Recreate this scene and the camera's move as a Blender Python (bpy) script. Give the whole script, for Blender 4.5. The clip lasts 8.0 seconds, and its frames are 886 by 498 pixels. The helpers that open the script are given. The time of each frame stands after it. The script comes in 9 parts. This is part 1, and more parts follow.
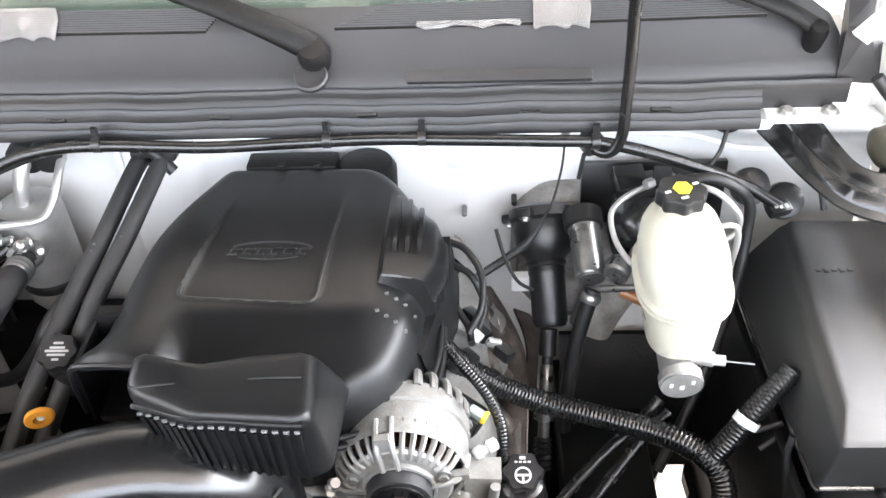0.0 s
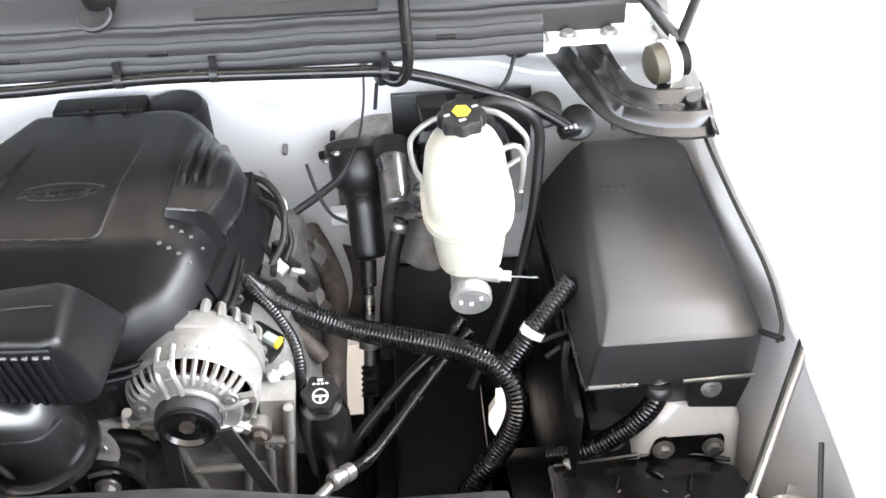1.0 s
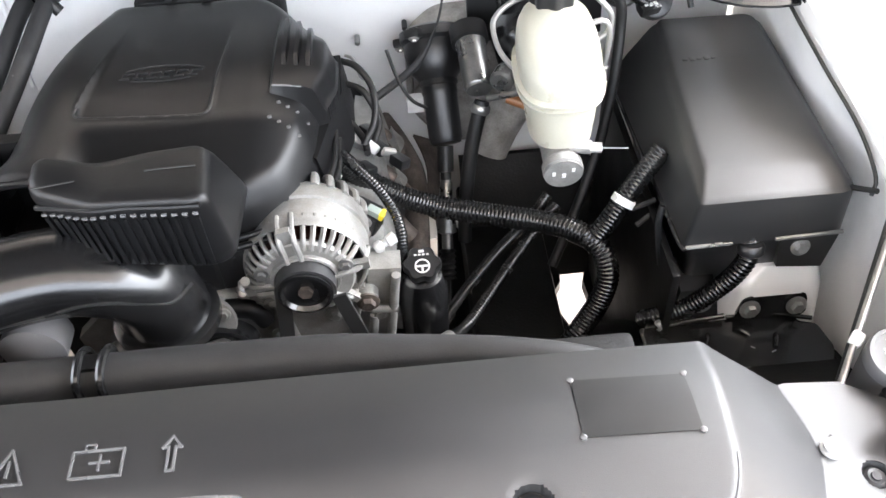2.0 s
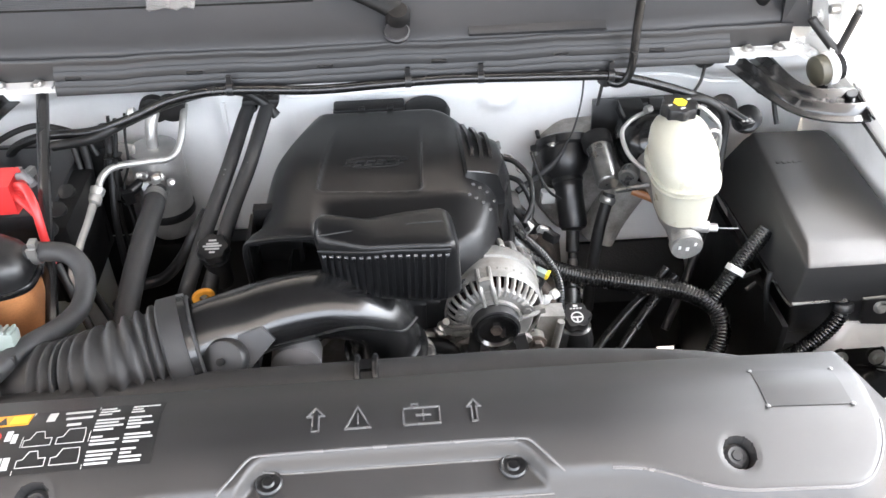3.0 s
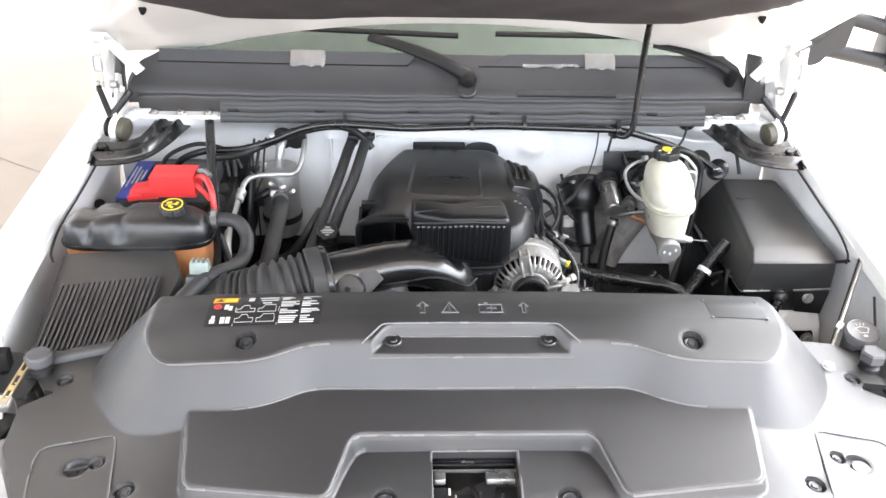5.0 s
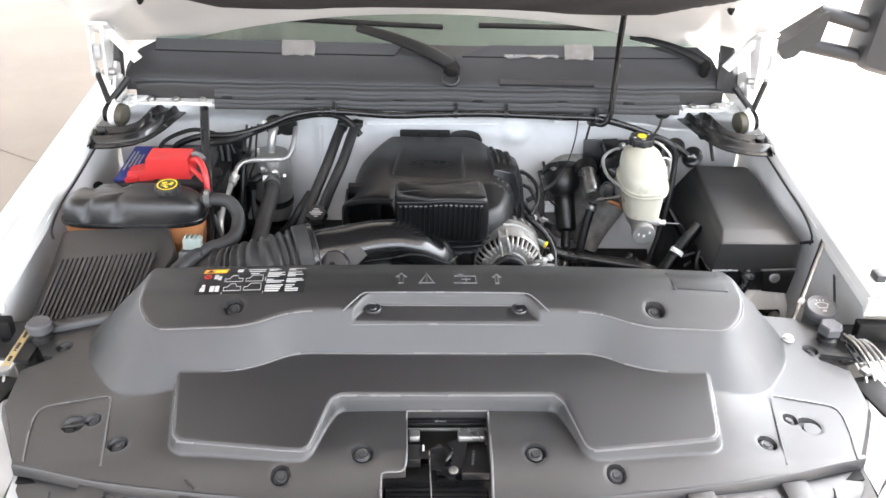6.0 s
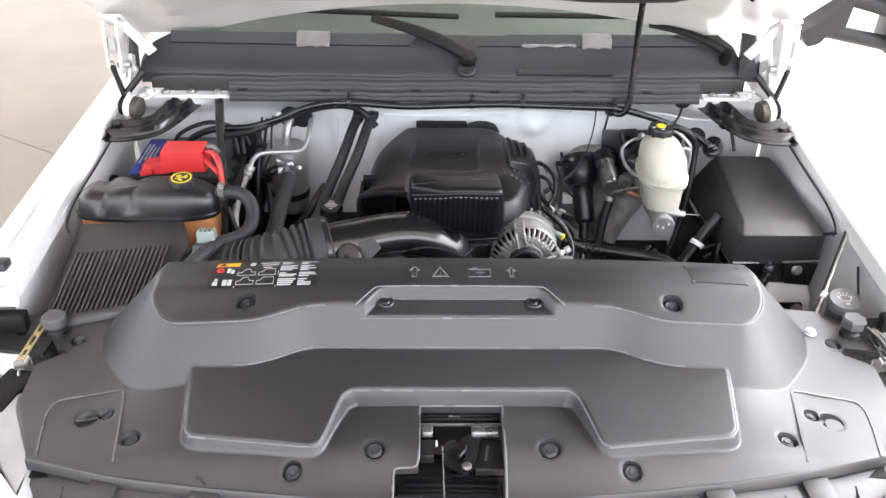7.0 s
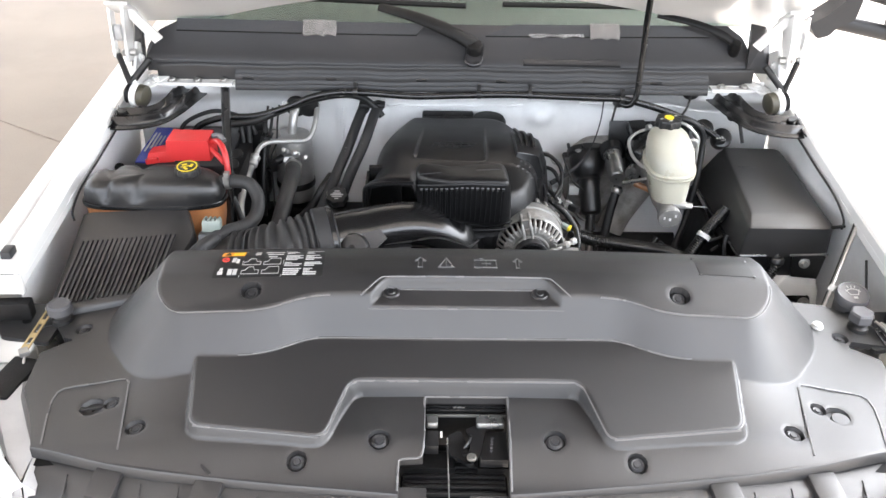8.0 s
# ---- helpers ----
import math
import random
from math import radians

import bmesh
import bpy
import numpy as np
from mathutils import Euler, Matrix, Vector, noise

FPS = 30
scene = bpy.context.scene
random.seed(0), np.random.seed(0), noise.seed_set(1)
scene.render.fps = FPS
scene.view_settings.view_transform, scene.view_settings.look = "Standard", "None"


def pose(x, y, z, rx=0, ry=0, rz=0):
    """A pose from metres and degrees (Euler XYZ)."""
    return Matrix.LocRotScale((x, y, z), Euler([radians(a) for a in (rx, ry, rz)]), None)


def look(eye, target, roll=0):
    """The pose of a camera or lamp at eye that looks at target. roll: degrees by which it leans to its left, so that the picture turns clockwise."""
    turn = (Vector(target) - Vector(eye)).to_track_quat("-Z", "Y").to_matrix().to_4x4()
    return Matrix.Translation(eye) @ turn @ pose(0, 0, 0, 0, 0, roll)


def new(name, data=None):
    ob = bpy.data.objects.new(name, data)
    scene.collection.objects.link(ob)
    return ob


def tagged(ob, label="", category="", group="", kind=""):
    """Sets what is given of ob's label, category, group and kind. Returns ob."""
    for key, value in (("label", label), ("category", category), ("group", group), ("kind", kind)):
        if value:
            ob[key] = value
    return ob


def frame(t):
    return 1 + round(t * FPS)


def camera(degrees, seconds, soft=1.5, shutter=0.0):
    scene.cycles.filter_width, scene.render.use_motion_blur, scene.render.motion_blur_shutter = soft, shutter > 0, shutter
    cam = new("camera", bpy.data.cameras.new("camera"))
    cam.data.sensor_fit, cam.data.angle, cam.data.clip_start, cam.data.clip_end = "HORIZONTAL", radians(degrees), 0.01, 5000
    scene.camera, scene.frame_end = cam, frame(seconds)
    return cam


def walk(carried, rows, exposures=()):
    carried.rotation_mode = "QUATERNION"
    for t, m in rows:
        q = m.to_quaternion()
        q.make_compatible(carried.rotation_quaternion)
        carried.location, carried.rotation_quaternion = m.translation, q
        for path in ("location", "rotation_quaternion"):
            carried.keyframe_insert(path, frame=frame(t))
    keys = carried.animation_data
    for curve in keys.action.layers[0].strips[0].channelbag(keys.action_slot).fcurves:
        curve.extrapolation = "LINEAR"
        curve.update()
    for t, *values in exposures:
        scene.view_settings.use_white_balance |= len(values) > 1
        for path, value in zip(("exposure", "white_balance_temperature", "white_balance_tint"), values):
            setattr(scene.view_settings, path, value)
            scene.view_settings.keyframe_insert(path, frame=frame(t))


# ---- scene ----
cam = camera(53.5, 8.0)
PATH = [
    (0, (0.283, 0.072, 1.851), (0.2, 1.613, 0.578), -2.7),
    (0.2, (0.325, 0.057, 1.851), (0.267, 1.605, 0.587), -3.2),
    (0.5, (0.428, 0.047, 1.871), (0.395, 1.582, 0.589), -3.7),
    (0.8, (0.474, 0.033, 1.860), (0.528, 1.543, 0.549), -2.8),
    (1, (0.498, 0.012, 1.828), (0.538, 1.493, 0.485), -2.6),
    (1.2, (0.488, -0.006, 1.805), (0.561, 1.441, 0.427), -1.7),
    (1.5, (0.458, -0.019, 1.804), (0.565, 1.364, 0.363), -1.6),
    (1.8, (0.394, -0.052, 1.795), (0.474, 1.308, 0.331), -2.7),
    (2, (0.333, -0.074, 1.797), (0.391, 1.307, 0.351), -3.3),
    (2.2, (0.252, -0.111, 1.813), (0.325, 1.315, 0.412), -2.8),
    (3.3, (-0.004, -0.481, 1.97), (0.071, 1.133, 0.792), -0.3),
    (3.5, (-0.017, -0.552, 1.98), (0.05, 1.082, 0.828), 0.8),
    (3.8, (-0.039, -0.678, 2.015), (0.037, 0.972, 0.887), 1.7),
    (4, (-0.044, -0.744, 2.034), (0.026, 0.917, 0.923), 1.5),
    (4.2, (-0.098, -0.800, 2.053), (0.028, 0.876, 0.970), 2.0),
    (4.5, (-0.129, -0.881, 2.052), (-0.022, 0.81, 0.989), 1.8),
    (4.7, (-0.132, -0.942, 2.062), (-0.04, 0.763, 1.021), 1.8),
    (5.8, (-0.074, -1.139, 2.082), (0.008, 0.585, 1.072), 1.5),
    (6, (-0.078, -1.141, 2.078), (0.005, 0.579, 1.061), 1.8),
    (6.2, (-0.085, -1.134, 2.083), (-0.024, 0.583, 1.058), 1.7),
    (6.5, (-0.073, -1.123, 2.074), (-0.052, 0.588, 1.038), 1.2),
    (7, (-0.06, -1.12, 2.072), (-0.028, 0.59, 1.035), 0.8),
    (7.5, (-0.058, -1.119, 2.069), (-0.042, 0.589, 1.028), 0.7),
    (8, (-0.062, -1.114, 2.068), (-0.041, 0.585, 1.013), 1.0),
]
walk(cam, [(t, look(eye, target, roll)) for t, eye, target, roll in PATH], exposures=[(0, 4.75, 6150, 10), (1, 4.72, 6150, 10), (2.2, 4.35, 6150, 10), (4, 4.27, 6150, 10), (4.6, 4.27, 6150, 10), (6, 3.90, 6150, 10), (8, 3.72, 6150, 10)])

# ---- world and light ----
world = bpy.data.worlds.new("sky")
scene.world = world
world.use_nodes = True
wn = world.node_tree
sky = wn.nodes.new("ShaderNodeTexSky")
sky.sky_type = "NISHITA"
sky.sun_disc = False
SUN_EL, SUN_ROT = radians(58), radians(70)
sky.sun_elevation, sky.sun_rotation = SUN_EL, SUN_ROT
sky.air_density, sky.dust_density, sky.ozone_density = 1.0, 7.0, 1.0
haze = wn.nodes.new("ShaderNodeHueSaturation")
haze.inputs["Saturation"].default_value = 0.22
wn.links.new(sky.outputs["Color"], haze.inputs["Color"])
wn.links.new(haze.outputs["Color"], wn.nodes["Background"].inputs["Color"])
wn.nodes["Background"].inputs["Strength"].default_value = 0.15
sun_data = bpy.data.lights.new("sun", "SUN")
sun_data.energy, sun_data.angle, sun_data.color = 0.6, radians(24), (1.0, 0.98, 0.95)
sun = new("sun", sun_data)
sun_dir = Vector((math.cos(SUN_EL) * math.sin(SUN_ROT), math.cos(SUN_EL) * math.cos(SUN_ROT), math.sin(SUN_EL)))
sun.matrix_world = look(sun_dir * 20, (0, 0, 0))


# ---- materials ----
def mk(name, col, rough, metal=0.0, var=0.18, scale=14.0, bump=0.08, grain=700.0, coat=0.0, spec=0.5, sss=0.0, dirt=None, rvar=0.12, trans=0.0):
    """A material with broad and fine variation of colour and gloss and a fine relief; dirt: a second colour in patches."""
    m = bpy.data.materials.new(name)
    m.use_nodes = True
    nt = m.node_tree
    N, L = nt.nodes, nt.links
    b = N["Principled BSDF"]
    tc = N.new("ShaderNodeTexCoord")
    broad, fine = N.new("ShaderNodeTexNoise"), N.new("ShaderNodeTexNoise")
    broad.inputs["Scale"].default_value, broad.inputs["Detail"].default_value = scale, 6
    fine.inputs["Scale"].default_value, fine.inputs["Detail"].default_value = grain, 3
    L.new(tc.outputs["Object"], broad.inputs["Vector"])
    L.new(tc.outputs["Object"], fine.inputs["Vector"])
    ramp = N.new("ShaderNodeValToRGB")
    lo = [c * (1 - var) for c in col]
    hi = [min(1, c * (1 + var)) for c in col]
    ramp.color_ramp.elements[0].position, ramp.color_ramp.elements[0].color = 0.3, (*lo, 1)
    ramp.color_ramp.elements[1].position, ramp.color_ramp.elements[1].color = 0.7, (*hi, 1)
    L.new(broad.outputs["Fac"], ramp.inputs["Fac"])
    colour = ramp.outputs["Color"]
    grit = N.new("ShaderNodeMixRGB")
    grit.blend_type = "OVERLAY"
    grit.inputs["Fac"].default_value = min(0.5, var)
    L.new(colour, grit.inputs["Color1"])
    L.new(fine.outputs["Fac"], grit.inputs["Color2"])
    colour = grit.outputs["Color"]
    if dirt:
        patch = N.new("ShaderNodeTexNoise")
        patch.inputs["Scale"].default_value, patch.inputs["Detail"].default_value = scale * 0.6, 9
        patch.inputs["Roughness"].default_value = 0.7
        L.new(tc.outputs["Object"], patch.inputs["Vector"])
        cut = N.new("ShaderNodeMapRange")
        cut.inputs["From Min"].default_value, cut.inputs["From Max"].default_value = 0.5, 0.72
        L.new(patch.outputs["Fac"], cut.inputs["Value"])
        mix = N.new("ShaderNodeMixRGB")
        mix.inputs["Color2"].default_value = (*dirt, 1)
        L.new(cut.outputs["Result"], mix.inputs["Fac"])
        L.new(colour, mix.inputs["Color1"])
        colour = mix.outputs["Color"]
    L.new(colour, b.inputs["Base Color"])
    rr = N.new("ShaderNodeMapRange")
    rr.inputs["To Min"].default_value, rr.inputs["To Max"].default_value = max(0.03, rough - rvar), min(1, rough + rvar)
    L.new(broad.outputs["Fac"], rr.inputs["Value"])
    L.new(rr.outputs["Result"], b.inputs["Roughness"])
    b.inputs["Metallic"].default_value = metal
    b.inputs["Specular IOR Level"].default_value = spec
    b.inputs["Coat Weight"].default_value = coat
    b.inputs["Coat Roughness"].default_value = 0.08
    b.inputs["Transmission Weight"].default_value = trans
    if sss:
        b.inputs["Subsurface Weight"].default_value = sss
        b.inputs["Subsurface Radius"].default_value = (0.03, 0.025, 0.018)
        b.inputs["Subsurface Scale"].default_value = 0.6
    if bump:
        bp = N.new("ShaderNodeBump")
        bp.inputs["Strength"].default_value, bp.inputs["Distance"].default_value = bump, 0.002
        L.new(fine.outputs["Fac"], bp.inputs["Height"])
        L.new(bp.outputs["Normal"], b.inputs["Normal"])
    return m


PANEL = mk("grey_panel_plastic", (0.0155, 0.0152, 0.0157), 0.46, bump=0.16, grain=1400, var=0.12, scale=5, spec=0.80)
# far paler than PANEL: the sky highlight on its edges is put into the colour
PANELGLINT = mk("panel_edge_glint", (0.11, 0.109, 0.11), 0.28, bump=0.05, grain=900, var=0.1, scale=8)
COVER = mk("black_cover_plastic", (0.0065, 0.0065, 0.0069), 0.34, bump=0.14, grain=1500, var=0.15, scale=7, spec=0.36)
# lighter than COVER: the subtle edge highlights are put into the colour
COVERGLINT = mk("cover_edge_glint", (0.017, 0.017, 0.0175), 0.30, bump=0.05, grain=900, var=0.1)
BOX = mk("black_box_plastic", (0.0100, 0.0100, 0.0104), 0.33, spec=0.62, bump=0.2, grain=900, var=0.15, scale=9)
LIDPLASTIC = mk("grained_lid_plastic", (0.015, 0.015, 0.0153), 0.40, bump=0.22, grain=1100, var=0.10, scale=6, spec=0.70, rvar=0.06)
GLOSS = mk("glossy_black_plastic", (0.008, 0.008, 0.0083), 0.24, spec=0.7, coat=0.12, bump=0.03, grain=500, var=0.2, rvar=0.08)
RUBBER = mk("black_rubber", (0.008, 0.0078, 0.0078), 0.5, bump=0.12, grain=600, var=0.25, scale=25, dirt=(0.016, 0.0155, 0.0145))
HOSE = mk("dark_rubber_hose", (0.024, 0.024, 0.0247), 0.58, bump=0.1, grain=500, var=0.2, scale=30)
LOOM = mk("split_loom_plastic", (0.007, 0.007, 0.007), 0.24, spec=0.6, bump=0.03, grain=400, var=0.25, scale=40)
CAST = mk("cast_aluminium", (0.22, 0.218, 0.21), 0.5, metal=0.2, bump=0.35, grain=420, var=0.25, scale=35, dirt=(0.14, 0.125, 0.11))
CASTBRIGHT = mk("fresh_cast_aluminium", (0.27, 0.266, 0.255), 0.40, metal=0.45, bump=0.3, grain=420, var=0.2, scale=35, dirt=(0.22, 0.205, 0.185))
SILVER = mk("zinc_plated_steel", (0.40, 0.395, 0.38), 0.33, metal=0.85, bump=0.06, grain=500, var=0.15, scale=30)
ALUBRIGHT = mk("clean_aluminium", (0.42, 0.415, 0.40), 0.36, metal=0.6, bump=0.12, grain=600, var=0.12, scale=25)
PAINT = mk("white_car_paint", (0.67, 0.67, 0.657), 0.22, coat=0.6, bump=0.0, var=0.02, scale=4, rvar=0.05)
PRIMER = mk("pale_grey_body_paint", (0.78, 0.78, 0.775), 0.42, bump=0.03, var=0.06, scale=6, grain=300, dirt=(0.68, 0.68, 0.67))
BLACKPAINT = mk("black_painted_steel", (0.010, 0.010, 0.0105), 0.24, coat=0.3, bump=0.05, grain=300, var=0.25, scale=20)
UNDER = mk("dark_underbody", (0.005, 0.005, 0.0052), 0.5, spec=0.22, bump=0.3, grain=200, var=0.4, scale=18, dirt=(0.0085, 0.0078, 0.0072))
RESWHITE = mk("milky_white_plastic", (0.37, 0.362, 0.30), 0.30, sss=0.2, bump=0.02, grain=300, var=0.05, scale=12)
ORANGE = mk("amber_tank_plastic", (0.34, 0.15, 0.06), 0.36, sss=0.15, bump=0.03, grain=300, var=0.25, scale=12)
RED = mk("red_plastic", (0.50, 0.03, 0.03), 0.34, bump=0.03, grain=300, var=0.08)
BLUE = mk("blue_battery_label", (0.02, 0.035, 0.28), 0.3, bump=0.0, var=0.1)
YELLOW = mk("yellow_print", (0.72, 0.55, 0.03), 0.45, bump=0.0, var=0.06)
WHITEINK = mk("white_print", (0.46, 0.46, 0.45), 0.5, bump=0.0, var=0.05)
REDINK = mk("red_print", (0.6, 0.05, 0.04), 0.5, bump=0.0, var=0.05)
ORANGEINK = mk("orange_print", (0.75, 0.33, 0.03), 0.5, bump=0.0, var=0.05)
BLACKINK = mk("black_label_film", (0.014, 0.014, 0.014), 0.38, bump=0.0, var=0.1)
MARKGREY = mk("pale_grey_mark", (0.10, 0.10, 0.10), 0.3, bump=0.0)
CONNECT = mk("grey_green_connector", (0.20, 0.235, 0.215), 0.4, bump=0.05)
DUSTYCAST = mk("dusty_grey_casting", (0.27, 0.258, 0.24), 0.55, bump=0.3, grain=300, var=0.3, scale=30, dirt=(0.12, 0.10, 0.085))
DULLSTEEL = mk("dull_steel", (0.22, 0.22, 0.215), 0.30, metal=0.8, bump=0.08, grain=400, var=0.2, scale=30)
POSTGREY = mk("dark_grey_rubber", (0.075, 0.075, 0.08), 0.6, bump=0.1)
GREYCAP = mk("grey_cap_plastic", (0.12, 0.12, 0.124), 0.45, bump=0.08, grain=700, var=0.08)
BRASS = mk("gold_zinc_steel", (0.58, 0.46, 0.24), 0.35, metal=0.8, bump=0.05, grain=300, var=0.2, scale=30)
COPPER = mk("copper_wire", (0.07, 0.03, 0.02), 0.35, metal=0.8, bump=0.2, grain=300, var=0.2)
RUST = mk("rusty_steel", (0.085, 0.070, 0.060), 0.62, metal=0.3, bump=0.4, grain=260, var=0.4, scale=45, dirt=(0.05, 0.036, 0.028))
COWL = mk("cowl_plastic", (0.022, 0.022, 0.0235), 0.44, spec=0.45, bump=0.12, grain=1000, var=0.10, scale=6)
SEAL = mk("black_weatherstrip", (0.012, 0.012, 0.0127), 0.42, bump=0.08, grain=500, var=0.15, scale=15)
TAPE = mk("clear_film", (0.50, 0.50, 0.50), 0.16, trans=0.80, bump=0.15, grain=60, var=0.1, scale=30)
CONCRETE = mk("pale_concrete", (0.255, 0.217, 0.180), 0.85, bump=0.3, grain=120, var=0.10, scale=1.2, dirt=(0.218, 0.186, 0.154))
BATTERY = mk("battery_case", (0.02, 0.02, 0.022), 0.4, bump=0.1, var=0.2)
HEADLAMP = mk("grey_lamp_plastic", (0.36, 0.36, 0.36), 0.35, bump=0.05, var=0.1)
JOINT = mk("dusty_joint", (0.22, 0.18, 0.145), 0.9, bump=0.2, grain=200)
LINER = mk("hood_insulation", (0.020, 0.017, 0.018), 0.85, bump=0.5, grain=350, var=0.25, scale=20)
MIRRORGREY = mk("grey_mirror_plastic", (0.016, 0.0165, 0.018), 0.5, spec=0.3, bump=0.1, var=0.08)
DASH = mk("grey_dashboard", (0.05, 0.052, 0.05), 0.7, bump=0.2, var=0.1)

GLASS = bpy.data.materials.new("windscreen_glass")
GLASS.use_nodes = True
gb = GLASS.node_tree.nodes["Principled BSDF"]
gb.inputs["Base Color"].default_value = (0.72, 0.88, 0.80, 1)
gb.inputs["Roughness"].default_value = 0.03
gb.inputs["Transmission Weight"].default_value = 1.0
gb.inputs["IOR"].default_value = 1.45


# ---- building helpers ----
ORIGIN = {}


def thing(name, loc, label, category, group="", kind=""):
    ob = new(name)
    ob.location = loc
    ob.empty_display_size = 0.02
    ORIGIN[ob] = Vector(loc)
    return tagged(ob, label, category, group, kind)


def settle(me, angle=38):
    me.polygons.foreach_set("use_smooth", [True] * len(me.polygons))
    me.set_sharp_from_angle(angle=radians(angle))


def part(name, bm, material, parent, label="", angle=38):
    """One mesh under a thing or a part; the geometry is given in world places."""
    o = ORIGIN[parent]
    bmesh.ops.transform(bm, matrix=Matrix.Translation(-o), verts=bm.verts)
    bmesh.ops.recalc_face_normals(bm, faces=bm.faces)
    me = bpy.data.meshes.new(name)
    bm.to_mesh(me)
    bm.free()
    me.materials.append(material)
    settle(me, angle)
    ob = new(name, me)
    ob.parent = parent
    ORIGIN[ob] = o
    return tagged(ob, label)


def solo(name, bm, material, label, category, group="", kind="", angle=38):
    """A thing that is one mesh; its origin lies at the middle of its base."""
    xs = [v.co for v in bm.verts]
    o = Vector(((min(c.x for c in xs) + max(c.x for c in xs)) / 2, (min(c.y for c in xs) + max(c.y for c in xs)) / 2, min(c.z for c in xs)))
    bmesh.ops.transform(bm, matrix=Matrix.Translation(-o), verts=bm.verts)
    bmesh.ops.recalc_face_normals(bm, faces=bm.faces)
    me = bpy.data.meshes.new(name)
    bm.to_mesh(me)
    bm.free()
    me.materials.append(material)
    settle(me, angle)
    ob = new(name, me)
    ob.location = o
    ORIGIN[ob] = o
    return tagged(ob, label, category, group, kind)


def V(*p):
    return Vector(p)


def bevel(bm, w, seg=2, angle=25):
    es = [e for e in bm.edges if len(e.link_faces) == 2 and e.calc_face_angle(0) > radians(angle)]
    if es:
        bmesh.ops.bevel(bm, geom=es, offset=w, segments=seg, affect="EDGES", clamp_overlap=True, profile=0.6)
    return bm


def box(bm, c, s, rot=(0, 0, 0), m=None):
    mat = pose(*c, *rot) @ Matrix.Diagonal((*s, 1))
    bmesh.ops.create_cube(bm, size=1, matrix=(m @ mat) if m else mat)
    return bm


def bbox(c, s, rot=(0, 0, 0), w=0.004, seg=2):
    return bevel(box(bmesh.new(), c, s, rot), w, seg)


def along(a, b):
    """A frame at a whose z axis points to b."""
    a, b = Vector(a), Vector(b)
    return Matrix.Translation(a) @ (b - a).to_track_quat("Z", "Y").to_matrix().to_4x4()


def ring_faces(bm, r0, r1):
    n = len(r0)
    for i in range(n):
        bm.faces.new((r0[i], r0[(i + 1) % n], r1[(i + 1) % n], r1[i]))


def loft(bm, rings, caps=True):
    vs = [[bm.verts.new(p) for p in ring] for ring in rings]
    for a, b in zip(vs, vs[1:]):
        ring_faces(bm, a, b)
    if caps:
        bm.faces.new(vs[0][::-1])
        bm.faces.new(vs[-1])
    return bm


def lathe(bm, prof, m, seg=24, caps=True):
    """prof: (radius, height) pairs turned about the z axis of the frame m."""
    rings = []
    for r, z in prof:
        rings.append([m @ V(r * math.cos(2 * math.pi * i / seg), r * math.sin(2 * math.pi * i / seg), z) for i in range(seg)])
    return loft(bm, rings, caps)


def rod(bm, a, b, r, seg=14, chamfer=0.0):
    n = (Vector(b) - Vector(a)).length
    c = chamfer
    prof = [(r - c, 0), (r, c), (r, n - c), (r - c, n)] if c else [(r, 0), (r, n)]
    return lathe(bm, prof, along(a, b), seg)


def catmull(pts, n=8):
    p = [Vector(q) for q in pts]
    p = [2 * p[0] - p[1]] + p + [2 * p[-1] - p[-2]]
    out = []
    for i in range(1, len(p) - 2):
        for k in range(n):
            t = k / n
            out.append(0.5 * (2 * p[i] + (p[i + 1] - p[i - 1]) * t + (2 * p[i - 1] - 5 * p[i] + 4 * p[i + 1] - p[i + 2]) * t * t
                              + (3 * p[i] - p[i - 1] - 3 * p[i + 1] + p[i + 2]) * t ** 3))
    out.append(p[-2])
    return out


def evenly(line, step):
    """The line's points, at even steps along it."""
    run = [0.0]
    for a, b in zip(line, line[1:]):
        run.append(run[-1] + (b - a).length)
    n = max(2, int(run[-1] / step))
    out, k = [], 0
    for i in range(n + 1):
        d = run[-1] * i / n
        while k < len(run) - 2 and run[k + 1] < d:
            k += 1
        f = (d - run[k]) / max(1e-9, run[k + 1] - run[k])
        out.append(line[k].lerp(line[k + 1], min(1, f)))
    return out


def tube(bm, pts, r, seg=12, step=0.008, rib=0.0, pitch=0.007, flat=1.0):
    """A hose along a smooth line through the points; rib: depth of its rings, pitch: their spacing; r may be a function of 0..1."""
    line = evenly(catmull(pts), pitch / 4 if rib else step)
    rings, up = [], None
    for i, p in enumerate(line):
        d = (line[min(i + 1, len(line) - 1)] - line[max(i - 1, 0)]).normalized()
        if up is None:
            up = d.orthogonal().normalized()
        up = (up - d * up.dot(d)).normalized()
        side = d.cross(up)
        q = r(i / (len(line) - 1)) if callable(r) else r
        if rib:
            q -= rib if i % 4 in (2, 3) else 0.0
        rings.append([p + up * q * math.cos(2 * math.pi * k / seg) + side * q * flat * math.sin(2 * math.pi * k / seg) for k in range(seg)])
    return loft(bm, rings)


def prism(bm, outline, z0, z1, m=None, grow=0.0):
    """An outline in x, y drawn out from z0 to z1; grow: how far the upper outline is scaled about its middle."""
    m = m or Matrix()
    cx, cy = sum(p[0] for p in outline) / len(outline), sum(p[1] for p in outline) / len(outline)
    k = 1 + grow
    return loft(bm, [[m @ V(x, y, z0) for x, y in outline], [m @ V(cx + (x - cx) * k, cy + (y - cy) * k, z1) for x, y in outline]])


